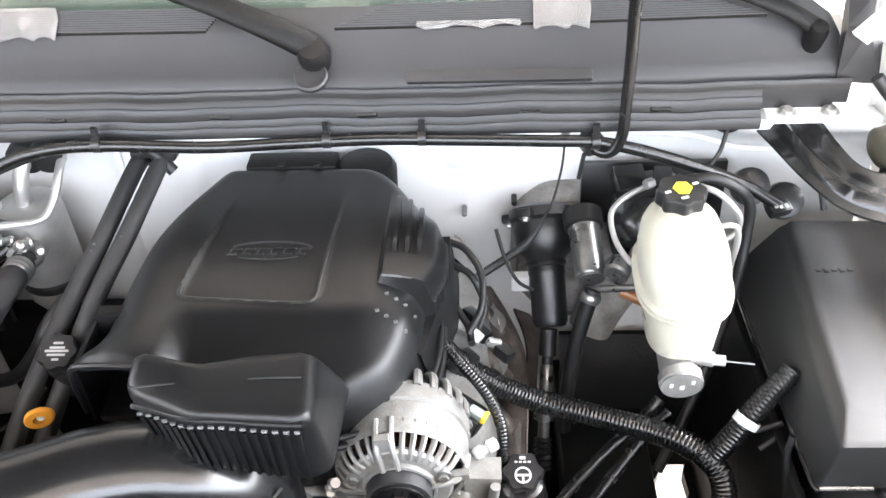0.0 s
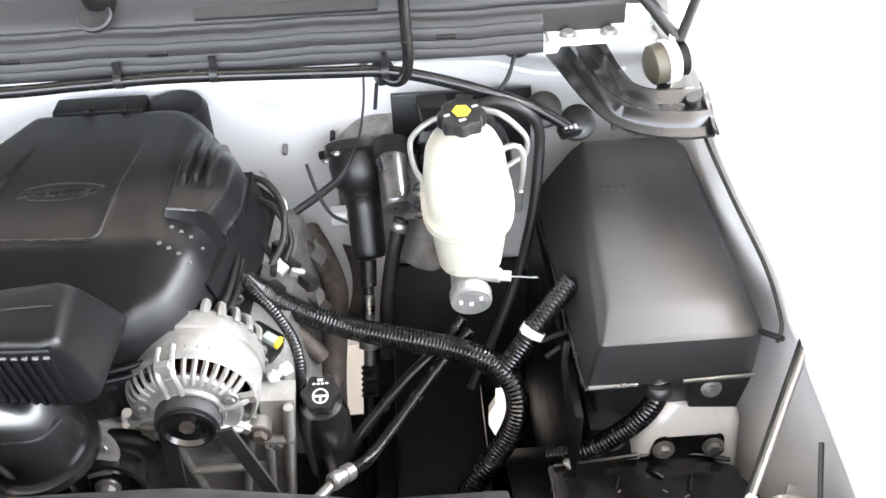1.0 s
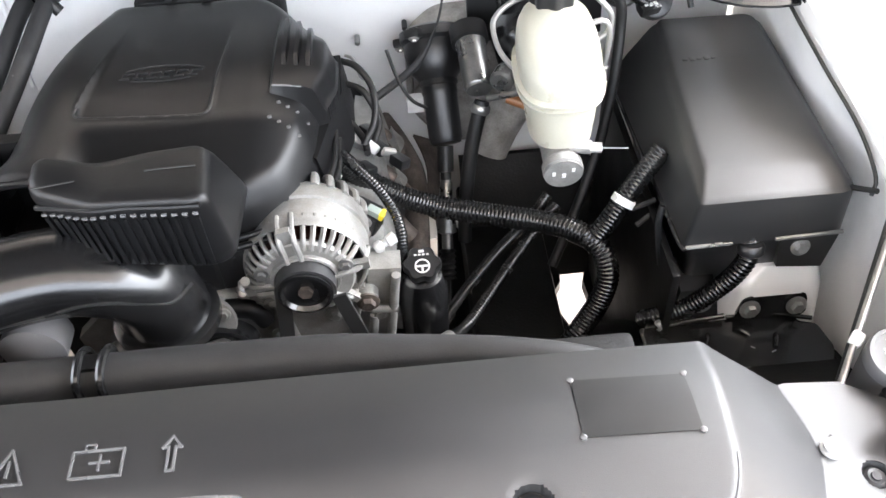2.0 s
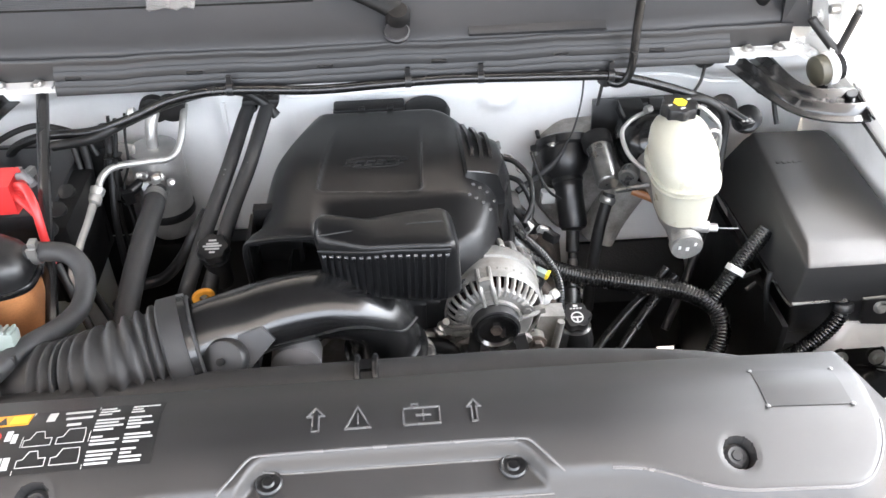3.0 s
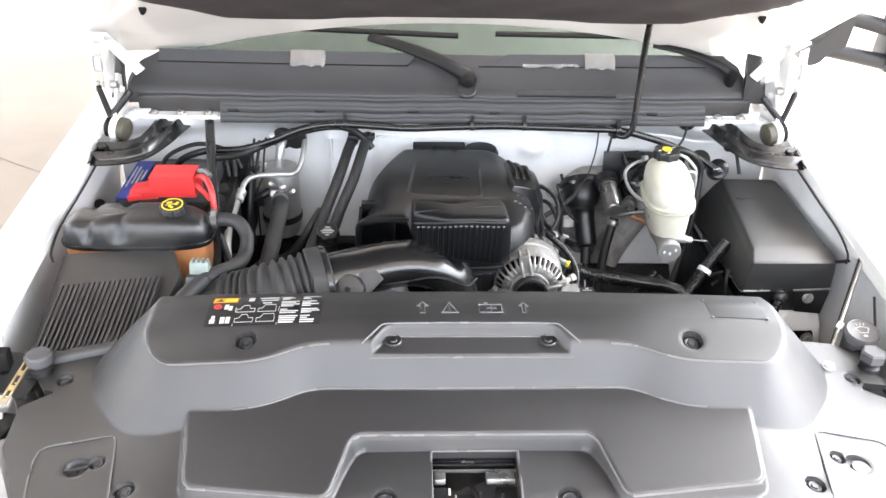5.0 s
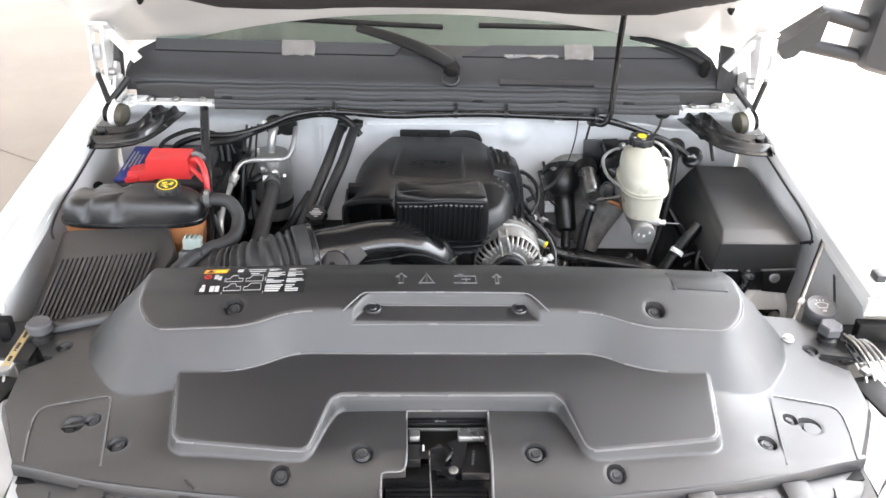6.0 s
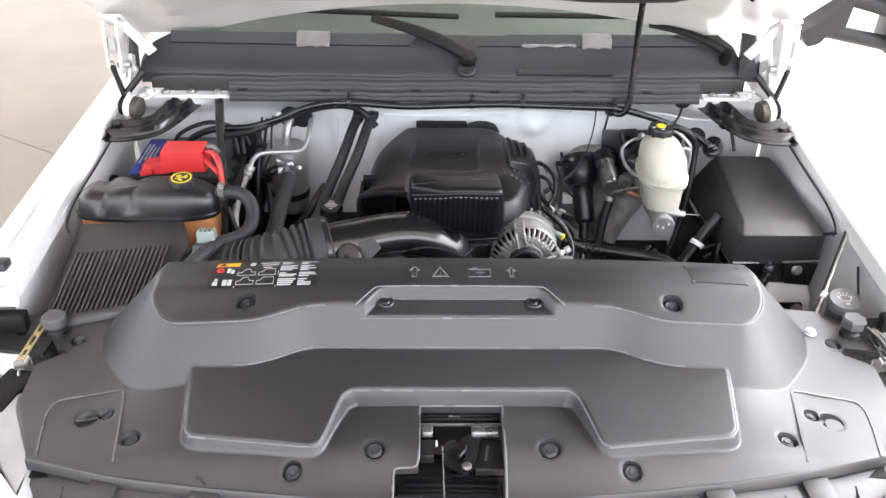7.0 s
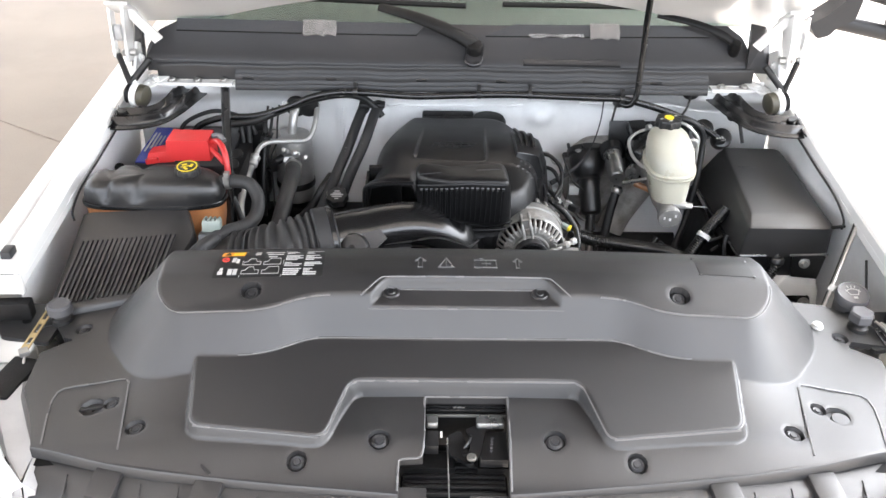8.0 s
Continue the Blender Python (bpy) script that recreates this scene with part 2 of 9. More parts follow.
def round_poly(pts, r, n=5):
    """The polygon with its corners rounded."""
    out, k = [], len(pts)
    for i in range(k):
        a, b, c = Vector(pts[i - 1]), Vector(pts[i]), Vector(pts[(i + 1) % k])
        u, w = (a - b), (c - b)
        rr = min(r, u.length * 0.45, w.length * 0.45)
        p, q = b + u.normalized() * rr, b + w.normalized() * rr
        for j in range(n + 1):
            t = j / n
            out.append(tuple((1 - t) ** 2 * p + 2 * t * (1 - t) * b + t * t * q))
    return out


def rrect(cx, cy, a, b, r, n=4):
    return round_poly([(cx - a, cy - b), (cx + a, cy - b), (cx + a, cy + b), (cx - a, cy + b)], r, n)


def sdf(poly, X, Y):
    """Distance of the points X, Y to a polygon (inside: minus) and the nearest places on it."""
    P = np.array(poly, float)
    best = np.full(X.shape, 1e9)
    nx, ny = np.zeros(X.shape), np.zeros(X.shape)
    inside = np.zeros(X.shape, bool)
    for (ax, ay), (bx, by) in zip(P, np.roll(P, -1, 0)):
        dx, dy = bx - ax, by - ay
        t = np.clip(((X - ax) * dx + (Y - ay) * dy) / (dx * dx + dy * dy + 1e-12), 0, 1)
        qx, qy = ax + t * dx, ay + t * dy
        d = np.hypot(X - qx, Y - qy)
        near = d < best
        best, nx, ny = np.where(near, d, best), np.where(near, qx, nx), np.where(near, qy, ny)
        if abs(dy) > 1e-12:
            hit = ((ay > Y) != (by > Y)) & (X < dx * (Y - ay) / dy + ax)
            inside ^= hit
    return np.where(inside, -best, best), nx, ny


def sheet(outline, holes, height, step, thick):
    """A moulded sheet: a fine grid cut to the outline and round the holes, lifted by height(X, Y), with a rim turned down by thick."""
    P = np.array(outline)
    xs = np.arange(P[:, 0].min() - step, P[:, 0].max() + 2 * step, step)
    ys = np.arange(P[:, 1].min() - step, P[:, 1].max() + 2 * step, step)
    X, Y = np.meshgrid(xs, ys)
    keep = np.ones(X.shape, bool)
    for poly, sign in [(outline, 1)] + [(h, -1) for h in holes]:
        d, nx, ny = sdf(poly, X, Y)
        d = d * sign
        snap = (d > -0.3 * step) & (d < 0.72 * step)
        X, Y = np.where(snap, nx, X), np.where(snap, ny, Y)
        keep &= (d < 0.72 * step)
    Z = height(X, Y)
    rows, cols = X.shape
    num = -np.ones(X.shape, int)
    num[keep] = np.arange(keep.sum())
    verts = np.stack([X[keep], Y[keep], Z[keep]], 1).tolist()
    quad = keep[:-1, :-1] & keep[1:, :-1] & keep[:-1, 1:] & keep[1:, 1:]
    r, c = np.nonzero(quad)
    faces = np.stack([num[r, c], num[r, c + 1], num[r + 1, c + 1], num[r + 1, c]], 1).tolist()
    count = {}
    for f in faces:
        for a, b in zip(f, f[1:] + f[:1]):
            count[(a, b)] = 1
    low = {}
    for a, b in list(count):
        if (b, a) not in count:
            for v in (a, b):
                if v not in low:
                    low[v] = len(verts)
                    verts.append([verts[v][0], verts[v][1], verts[v][2] - (thick(verts[v][0], verts[v][1]) if callable(thick) else thick)])
            faces.append([b, a, low[a], low[b]])
    return verts, faces


def sheet_part(name, data, material, parent, label="", angle=50):
    me = bpy.data.meshes.new(name)
    o = ORIGIN[parent]
    me.from_pydata([[v[0] - o.x, v[1] - o.y, v[2] - o.z] for v in data[0]], [], data[1])
    me.validate()
    me.materials.append(material)
    settle(me, angle)
    ob = new(name, me)
    ob.parent = parent
    ORIGIN[ob] = o
    return tagged(ob, label)


def circle(cx, cy, r, n=24):
    return [(cx + r * math.cos(2 * math.pi * i / n), cy + r * math.sin(2 * math.pi * i / n)) for i in range(n)]


def smax(a, b, k=0.006):
    """The greater of two heights, with a rounded crease."""
    h = np.clip(0.5 + 0.5 * (a - b) / k, 0, 1)
    return b * (1 - h) + a * h + k * h * (1 - h)


def smin(a, b, k=0.006):
    return -smax(-a, -b, k)


def ease(a, b, v):
    t = np.clip((v - a) / (b - a), 0, 1)
    return t * t * (3 - 2 * t)


def hexbolt(parent, p, axis, r=0.009, material=None, name="bolt", washer=True):
    """A hex head with its washer, standing on p along axis."""
    material = material or SILVER
    p, axis = Vector(p), Vector(axis).normalized()
    bm = bmesh.new()
    m = along(p, p + axis)
    if washer:
        lathe(bm, [(r * 1.55, -0.001), (r * 1.55, 0.002), (r * 1.2, 0.003)], m, 18)
    lathe(bm, [(r, 0.002), (r, r * 0.8), (r * 0.85, r)], m, 6)
    return part(name, bm, material, parent)


# ---- ground ----
bm = bmesh.new()
bmesh.ops.create_grid(bm, x_segments=40, y_segments=40, size=400)
g = solo("ground", bm, CONCRETE, "pale tan concrete yard", "ground", kind="structure")
g.location = (0, 0, 0)
# open-sided canopy overhead: unseen, added to shade the truck and shape the light
canopy = thing("unseen_canopy", (-2.6, 3.8, 0.0), "unseen pale canopy roof on posts, added to shape the light", "roof", kind="structure")
# very pale, so that the underside bounces light onto the cover's wings
part("roof_sheet", bbox((-1.67, 3.7, 3.23), (8.86, 11.6, 0.06), w=0.01), mk("pale_sheet_metal", (0.80, 0.80, 0.80), 0.6, bump=0.1, grain=60), canopy)
for x, y in ((1.9, 6.5), (-6.0, -0.3), (1.9, 9.3), (-6.0, 9.3)):
    part("post", bbox((x, y, 1.6), (0.12, 0.12, 3.2), w=0.01), bpy.data.materials["pale_sheet_metal"], canopy)
bm = box(bmesh.new(), (-2.62, 3.6, 0.002), (1.6, 0.006, 0.004), (0, 0, -32))
solo("joint", bm, JOINT, "narrow dusty joint in the concrete", "joint", kind="structure")


# ---- truck body ----
truck = thing("pickup_truck", (0, 0.9, 0), "white pickup truck body with its engine bay open", "truck")


def inner_edge(y):
    return 0.918 + 0.058 * (y - 0.3) - 0.046 * float(ease(0.74, 1.02, np.float64(y)))


def rail_z(y):
    return 1.059 + 0.012 * (y - 0.6) + 0.066 * float(ease(0.72, 1.04, np.float64(y)))


def fender(side):
    """A front fender: bolted rail along the bay, rounded crown, outer side with its wheel arch above the tyre."""
    rings = []
    ys = [0.405, 0.42, 0.45, 0.6, 0.7, 0.75, 0.8, 0.85, 0.9, 0.95, 1.0, 1.05, 1.1, 1.2, 1.4, 1.6, 1.9]
    for y in ys:
        i = inner_edge(y)
        o = 1.045 + 0.035 * (y - 0.3) / 1.3
        zc, zo = rail_z(y), 1.058 + 0.03 * (y - 0.6)
        low = 0.60 if y < 1.3 else 0.45
        front = ease(0.25, 0.5, np.float64(y))
        o = o - 0.02 * (1 - front)
        line = [(i - 0.006, zc - 0.035), (i, zc - 0.006), (i + 0.006, zc), (i + 0.050, zc), (i + 0.054, zc - 0.006), (i + 0.058, min(zc - 0.009, zo)),
                (i + 0.072, zo + 0.003), (o - 0.02, zo - 0.004), (o, zo - 0.018), (o + 0.016, zo - 0.055), (o + 0.024, zo - 0.12), (o + 0.028, zo - 0.22), (o + 0.02, low)]
        back = [(x - 0.004 if n > 7 else x, z - 0.004) for n, (x, z) in enumerate(line)][::-1]
        rings.append([V(side * x, y, z) for x, z in line + back])
    fd = part("fender", loft(bmesh.new(), rings), PAINT, truck, "glossy white front fender", angle=30)
    bm = bbox((side * 0.975, 0.405, 1.026), (0.118, 0.016, 0.046), (8, 0, 0), 0.006)
    part("end_flange", bm, PAINT, fd)
    return fd


fenders = {s: fender(s) for s in (-1, 1)}
for s in (-1, 1):
    for y in (0.68, 1.035, 1.085):
        hexbolt(fenders[s], (s * (inner_edge(y) + (0.020 if y != 1.085 else 0.016)), y, rail_z(y)), (0, -0.15, 1), 0.008, PAINT)
    # inner panel of the fender
    rings = []
    for y in (0.44, 0.6, 0.72, 0.8, 0.88, 0.94, 1.0, 1.1, 1.2, 1.32):
        i = inner_edge(y) - 0.004
        line = [(i, rail_z(y) - 0.024), (i + 0.004, rail_z(y) - 0.034), (i + 0.018, 1.005), (i + 0.026, 0.9), (i + 0.018, 0.7), (i - 0.02, 0.45)]
        back = [(x + 0.004, z) for x, z in line][::-1]
        rings.append([V(s * x, y, z) for x, z in line + back])
    inner = part("inner_fender", loft(bmesh.new(), rings), PRIMER, truck, "pale grey inner fender panel")
    bm = bmesh.new()
    tube(bm, [(s * (inner_edge(y) - 0.013), y, rail_z(y) - 0.026) for y in (1.12, 1.0, 0.9, 0.8)] + [(s * (inner_edge(0.73) - 0.013), 0.73, 1.02), (s * (inner_edge(0.715) - 0.018), 0.715, 1.0)], 0.0028, 8)
    part("edge_seal", bm, RUBBER, inner, "thin black edge strip")
bm = bmesh.new()
tube(bm, [(0.926, 0.71, 1.012), (0.915, 0.75, 0.985), (0.90, 0.79, 0.965)], 0.004, 8)
part("cable", bm, RUBBER, truck, "thin black cable")
# slots in the inner fender near the cowl
for s, spots in ((1, ((0.78, 1.20, 1.085), (0.83, 1.19, 1.065), (0.885, 1.17, 1.06))), (-1, ((-0.915, 1.03, 0.985),))):
    for p in spots:
        bm = bmesh.new()
        lathe(bm, [(0.014, 0), (0.014, 0.004)], along(p, Vector(p) + V(-0.3 * s, -1, 0.2)), 14)
        part("grommet", bm, UNDER, truck, "black rubber grommet")

# firewall with its pressed shapes
nx, nz = 150, 60
FX, FZ = np.meshgrid(np.linspace(-0.93, 0.93, nx), np.linspace(0.40, 1.168, nz))
FY = 1.345 - 0.075 * ease(1.06, 1.13, FZ)
FY = FY - 0.022 * np.exp(-(((FX - 0.254) / 0.035) ** 2 + ((FZ - 1.02) / 0.032) ** 2) ** 2)
FY = FY - 0.015 * (ease(-0.36, -0.345, FX) - ease(-0.215, -0.20, FX)) * (1 - ease(1.05, 1.08, FZ))
FY = FY - 0.05 * (1 - ease(0.60, 0.80, FZ)) - 0.05 * ease(0.62, 0.72, np.abs(FX))
fv = np.stack([FX.ravel(), FY.ravel(), FZ.ravel()], 1)
back = fv + np.array([0, 0.03, 0])
ff = [[r * nx + c, r * nx + c + 1, (r + 1) * nx + c + 1, (r + 1) * nx + c] for r in range(nz - 1) for c in range(nx - 1)]
ff += [[v + nx * nz for v in f][::-1] for f in ff]
sheet_part("firewall", ((fv.tolist() + back.tolist()), ff), PRIMER, truck, "pale grey painted firewall with pressed shapes", angle=40)
bm = bbox((0.03, 1.228, 1.160), (1.42, 0.075, 0.008), w=0.002)
part("cowl_ledge", bm, PAINT, truck, "white steel ledge under the cowl")
for pts in ([(0.36, 1.300, 1.078), (0.50, 1.298, 1.079), (0.62, 1.285, 1.080), (0.70, 1.245, 1.080), (0.84, 1.243, 1.078)], [(-0.335, 1.327, 1.045), (-0.338, 1.327, 0.96), (-0.35, 1.327, 0.86)], [(-0.205, 1.338, 1.05), (-0.16, 1.342, 1.045), (0.20, 1.342, 1.05)]):
    bm = bmesh.new()
    tube(bm, pts, 0.0042, 8)
    part("seam_bead", bm, PRIMER, truck, "painted seam sealer bead")
# weld studs on the firewall
bm = bbox((-0.42, 1.235, 0.60), (0.42, 0.05, 0.33), w=0.012)
part("lower_liner", bm, UNDER, truck, "black lower firewall liner")
bm = bbox((-0.588, 1.22, 0.92), (0.075, 0.06, 0.22), w=0.01)
part("side_liner", bm, UNDER, truck, "black liner beside the battery")
part("rear_liner", bbox((-0.70, 1.243, 0.90), (0.20, 0.018, 0.22), (-6, 0, 0), 0.006), BOX, truck, "black liner behind the battery")
for x, z in ((0.257, 0.907), (0.345, 0.93)):
    bm = rod(bmesh.new(), (x, 1.335, z), (x, 1.31, z - 0.003), 0.005, 10, 0.002)
    part("stud", bm, DULLSTEEL if x < 0.30 else RUBBER, truck)

# radiator support, bay floor and frame rails, dark
bm = bmesh.new()
box(bm, (0, 0.40, 0.66), (1.50, 0.20, 0.46))
part("radiator_support", bevel(bm, 0.01), UNDER, truck, "black radiator and its support")
for s in (-1, 1):
    part("frame_rail", bbox((s * 0.505, 0.95, 0.47), (0.16, 1.2, 0.16), w=0.012), UNDER, truck, "black frame rail")
    part("wheel_shelf", bbox((s * 0.788, 0.95, 0.42), (0.195, 1.2, 0.06), w=0.012), UNDER, truck)
    part("floor_plate", bbox((s * 0.637, 0.685, 0.43), (0.12, 0.60, 0.03), w=0.003), UNDER, truck)
    part("floor_plate", bbox((s * 0.637, 1.285, 0.43), (0.12, 0.22, 0.03), w=0.003), UNDER, truck)
    for edge in (((0.575, 0.98), (0.616, 0.985), (0.598, 1.03), (0.602, 1.075), (0.618, 1.10), (0.622, 1.14), (0.637, 1.18), (0.575, 1.18)),
                 ((0.70, 0.98), (0.64, 0.985), (0.651, 1.01), (0.667, 1.055), (0.664, 1.10), (0.676, 1.14), (0.672, 1.18), (0.70, 1.18))):
        bm = bmesh.new()
        loft(bm, [[V(s * x, y, z) for x, y in edge] for z in (0.417, 0.443)])
        part("torn_liner", bm, UNDER, truck, "ragged edge of the black liner")
bm = bmesh.new()
box(bm, (-0.02, 0.92, 0.40), (0.62, 0.9, 0.05))
part("undertray", bevel(bm, 0.005), UNDER, truck)
part("cross_plate", bbox((0.36, 0.93, 0.45), (0.16, 0.27, 0.02), (0, 0, 3), 0.004), UNDER, truck, "black plate beside the engine")
part("cross_plate", bbox((0.405, 1.16, 0.45), (0.066, 0.21, 0.02), (0, 0, -4), 0.004), UNDER, truck, "black plate beside the engine")
# cab behind the cowl: pillars, doors, roof
for s in (-1, 1):
    bm = bmesh.new()
    loft(bm, [[V(s * x, y, z) for x, y, z in q] for q in (
        [(0.80, 1.50, 1.20), (0.90, 1.50, 1.18), (0.92, 1.60, 1.18), (0.82, 1.58, 1.22)],
        [(0.68, 2.22, 1.82), (0.76, 2.22, 1.80), (0.78, 2.30, 1.80), (0.70, 2.30, 1.83)])])
    part("pillar", bevel(bm, 0.012), PAINT, truck, "white windscreen pillar")
    bm = bbox((s * 0.955, 3.10, 0.83), (0.12, 2.40, 0.72), w=0.03, seg=3)
    door = part("door", bm, PAINT, truck, "white front door")
    bm = bmesh.new()
    for a, b in (((0.93, 1.92, 1.19), (0.80, 2.30, 1.80)), ((0.80, 2.30, 1.80), (0.80, 4.25, 1.81)), ((0.80, 3.0, 1.80), (0.94, 3.0, 1.19)), ((0.80, 4.25, 1.80), (0.94, 4.28, 1.19))):
        rod(bm, (s * a[0], a[1], a[2]), (s * b[0], b[1], b[2]), 0.022, 10)
    part("window_frame", bm, COWL, door, "dark grey window frame")
bm = bbox((0, 3.25, 1.83), (1.54, 2.1, 0.05), w=0.018, seg=3)
part("roof", bm, PAINT, truck, "white cab roof")
bm = bmesh.new()
loft(bm, [[V(-0.78, 1.42, 1.22), V(0.78, 1.42, 1.22), V(0.78, 2.05, 1.27), V(-0.78, 2.05, 1.27)], [V(-0.78, 1.42, 1.16), V(0.78, 1.42, 1.16), V(0.78, 2.05, 0.9), V(-0.78, 2.05, 0.9)]])
part("dashboard", bevel(bm, 0.01), DASH, truck, "grey dashboard behind the windscreen")
bm = bbox((0, 4.27, 1.15), (1.5, 0.06, 1.3), w=0.02)
part("cab_rear_wall", bm, DASH, truck)

# windscreen
wind = bmesh.new()
rings = []
for k in range(9):
    u = -1 + 2 * k / 8
    yb, yt = 1.29 + 0.05 * u * u, 2.20 + 0.05 * u * u
    rings.append([V(0.80 * u, yb, 1.305), V(0.68 * u, yt, 1.80), V(0.68 * u, yt + 0.004, 1.796), V(0.80 * u, yb + 0.004, 1.301)])
pane = part("windscreen", loft(wind, rings), GLASS, truck, "greenish windscreen glass")
pane.visible_shadow = False

# side mirror beyond the open hood
mirror = thing("side_mirror", (1.06, 1.82, 1.12), "dark grey plastic side mirror on the white door", "mirror")
bm = bmesh.new()
loft(bm, [[V(x, y, z) for x, z in round_poly([(1.178, 1.178), (1.215, 1.128), (1.255, 1.140), (1.275, 1.168), (1.33, 1.195), (1.345, 1.30), (1.315, 1.29), (1.23, 1.205)], 0.012, 3)] for y in (1.76, 1.86)])
part("base", bevel(bm, 0.012, 3), MIRRORGREY, mirror, "grey plastic mirror foot")
for a, b in (((1.32, 1.81, 1.289), (1.62, 1.80, 1.212)), ((1.26, 1.81, 1.180), (1.62, 1.80, 1.108))):
    part("arm", rod(bmesh.new(), a, b, 0.026, 18), MIRRORGREY, mirror, "grey telescopic tube")
bm = bmesh.new()
loft(bm, [[V(1.62 + (x - 1.62) * k, y, 1.27 + (z - 1.27) * k) for x, z in round_poly([(1.485, 1.10), (1.72, 1.04), (1.76, 1.44), (1.515, 1.46)], 0.04, 4)] for y, k in ((1.75, 0.9), (1.78, 1.0), (1.86, 1.0), (1.90, 0.92))])
part("housing", bm, MIRRORGREY, mirror, "grey plastic mirror shell")

# front wheels that carry the body
for s in (-1, 1):
    wheel = thing("wheel", (s * 0.86, 0.52, 0.0), "black tyre under the front fender", "wheel", group="front wheels")
    m = along((s * 0.74, 0.52, 0.37), (s * 1.0, 0.52, 0.37))
    bm = bmesh.new()
    lathe(bm, [(0.22, 0.01), (0.34, 0.0), (0.37, 0.03), (0.37, 0.22), (0.34, 0.25), (0.22, 0.24)], m, 40)
    part("tyre", bm, RUBBER, wheel)
    bm = bmesh.new()
    lathe(bm, [(0.02, 0.251), (0.10, 0.252), (0.19, 0.241), (0.22, 0.2405)], m, 30)
    part("rim", bm, SILVER, wheel)


# ---- hood, raised ----
hood = thing("hood", (0, 1.30, 1.33), "white hood standing open, seen from below", "hood")


def hood_z(y):
    return 1.362 + 0.61 * (1.24 - y)


def hood_y(u, x):
    rear = min(1.37, 1.135 + 0.46 * x * x)
    return rear + (0.06 + 0.10 * x * x - rear) * u


def hood_pt(x, u, lift):
    y = hood_y(u, x)
    crown = 0.03 * (1 - (x / 0.93) ** 2)
    return V(x, y - 0.52 * lift, hood_z(y) + 0.85 * lift + crown * 0.5)


nu, nv = 26, 40
hv, hf = [], []
for layer in (0, 1):
    for j in range(nu + 1):
        for i in range(nv + 1):
            u, x = j / nu, -0.93 + 1.86 * i / nv
            inset = min(u * 1.2, (0.93 - abs(x)), (1 - u) * 1.2)
            dent = 0.016 * float(ease(0.03, 0.08, np.float64(inset)))
            rib = 0.012 * math.exp(-((abs(x) - 0.45) / 0.05) ** 2)
            hv.append(list(hood_pt(x, u, (dent - rib * (dent > 0.01)) if layer == 0 else 0.032)))
n1 = (nu + 1) * (nv + 1)
for j in range(nu):
    for i in range(nv):
        a = j * (nv + 1) + i
        hf.append([a + nv + 1, a + nv + 2, a + 1, a])
        hf.append([n1 + a, n1 + a + 1, n1 + a + nv + 2, n1 + a + nv + 1])
edge = [j * (nv + 1) for j in range(nu + 1)]
for a, b in zip(edge, edge[1:]):
    hf.append([a, n1 + a, n1 + b, b])
    hf.append([b + nv, n1 + b + nv, n1 + a + nv, a + nv])
for i in range(nv):
    hf.append([i + 1, n1 + i + 1, n1 + i, i])
    a = nu * (nv + 1) + i
    hf.append([a, n1 + a, n1 + a + 1, a + 1])
sheet_part("hood_panel", (hv, hf), PAINT, hood, angle=40)
# insulation pad under the hood
LN = round_poly([(-0.74, 0.18), (0.74, 0.18), (0.76, 0.90), (0.70, 0.965), (0.625, 1.012), (0.55, 1.075), (0.45, 1.083), (0.33, 1.085), (0.18, 1.065), (-0.18, 1.065), (-0.33, 1.085), (-0.45, 1.083), (-0.55, 1.075), (-0.625, 1.012), (-0.70, 0.965), (-0.76, 0.90)], 0.02, 3)


def liner_z(X, Y):
    d, _, _ = sdf(LN, X, Y)
    quilt = 0.006 * np.cos(X * 28) * np.cos(Y * 28)
    return 1.362 + 0.61 * (1.24 - Y) + 0.015 * (1 - (X / 0.93) ** 2) - 0.006 - 0.012 * ease(0.0, 0.03, -d) - quilt * ease(0.02, 0.06, -d)


sheet_part("hood_liner", sheet(LN, [], liner_z, 0.016, -0.03), LINER, hood, "dark felt insulation pad", angle=60)
for x, u in ((0.735, 0.25), (-0.735, 0.25), (0.60, 0.30), (-0.55, 0.30)):
    p = hood_pt(x, u, 0.012)
    bm = bmesh.new()
    m = along(p, p + V(0, -0.52, 0.85)) @ Matrix.Diagonal((0.5, 1.0, 1, 1))
    lathe(bm, [(0.016, -0.004), (0.016, 0.008)], m, 16)
    part("slot", bm, UNDER, hood, "dark drain slot")


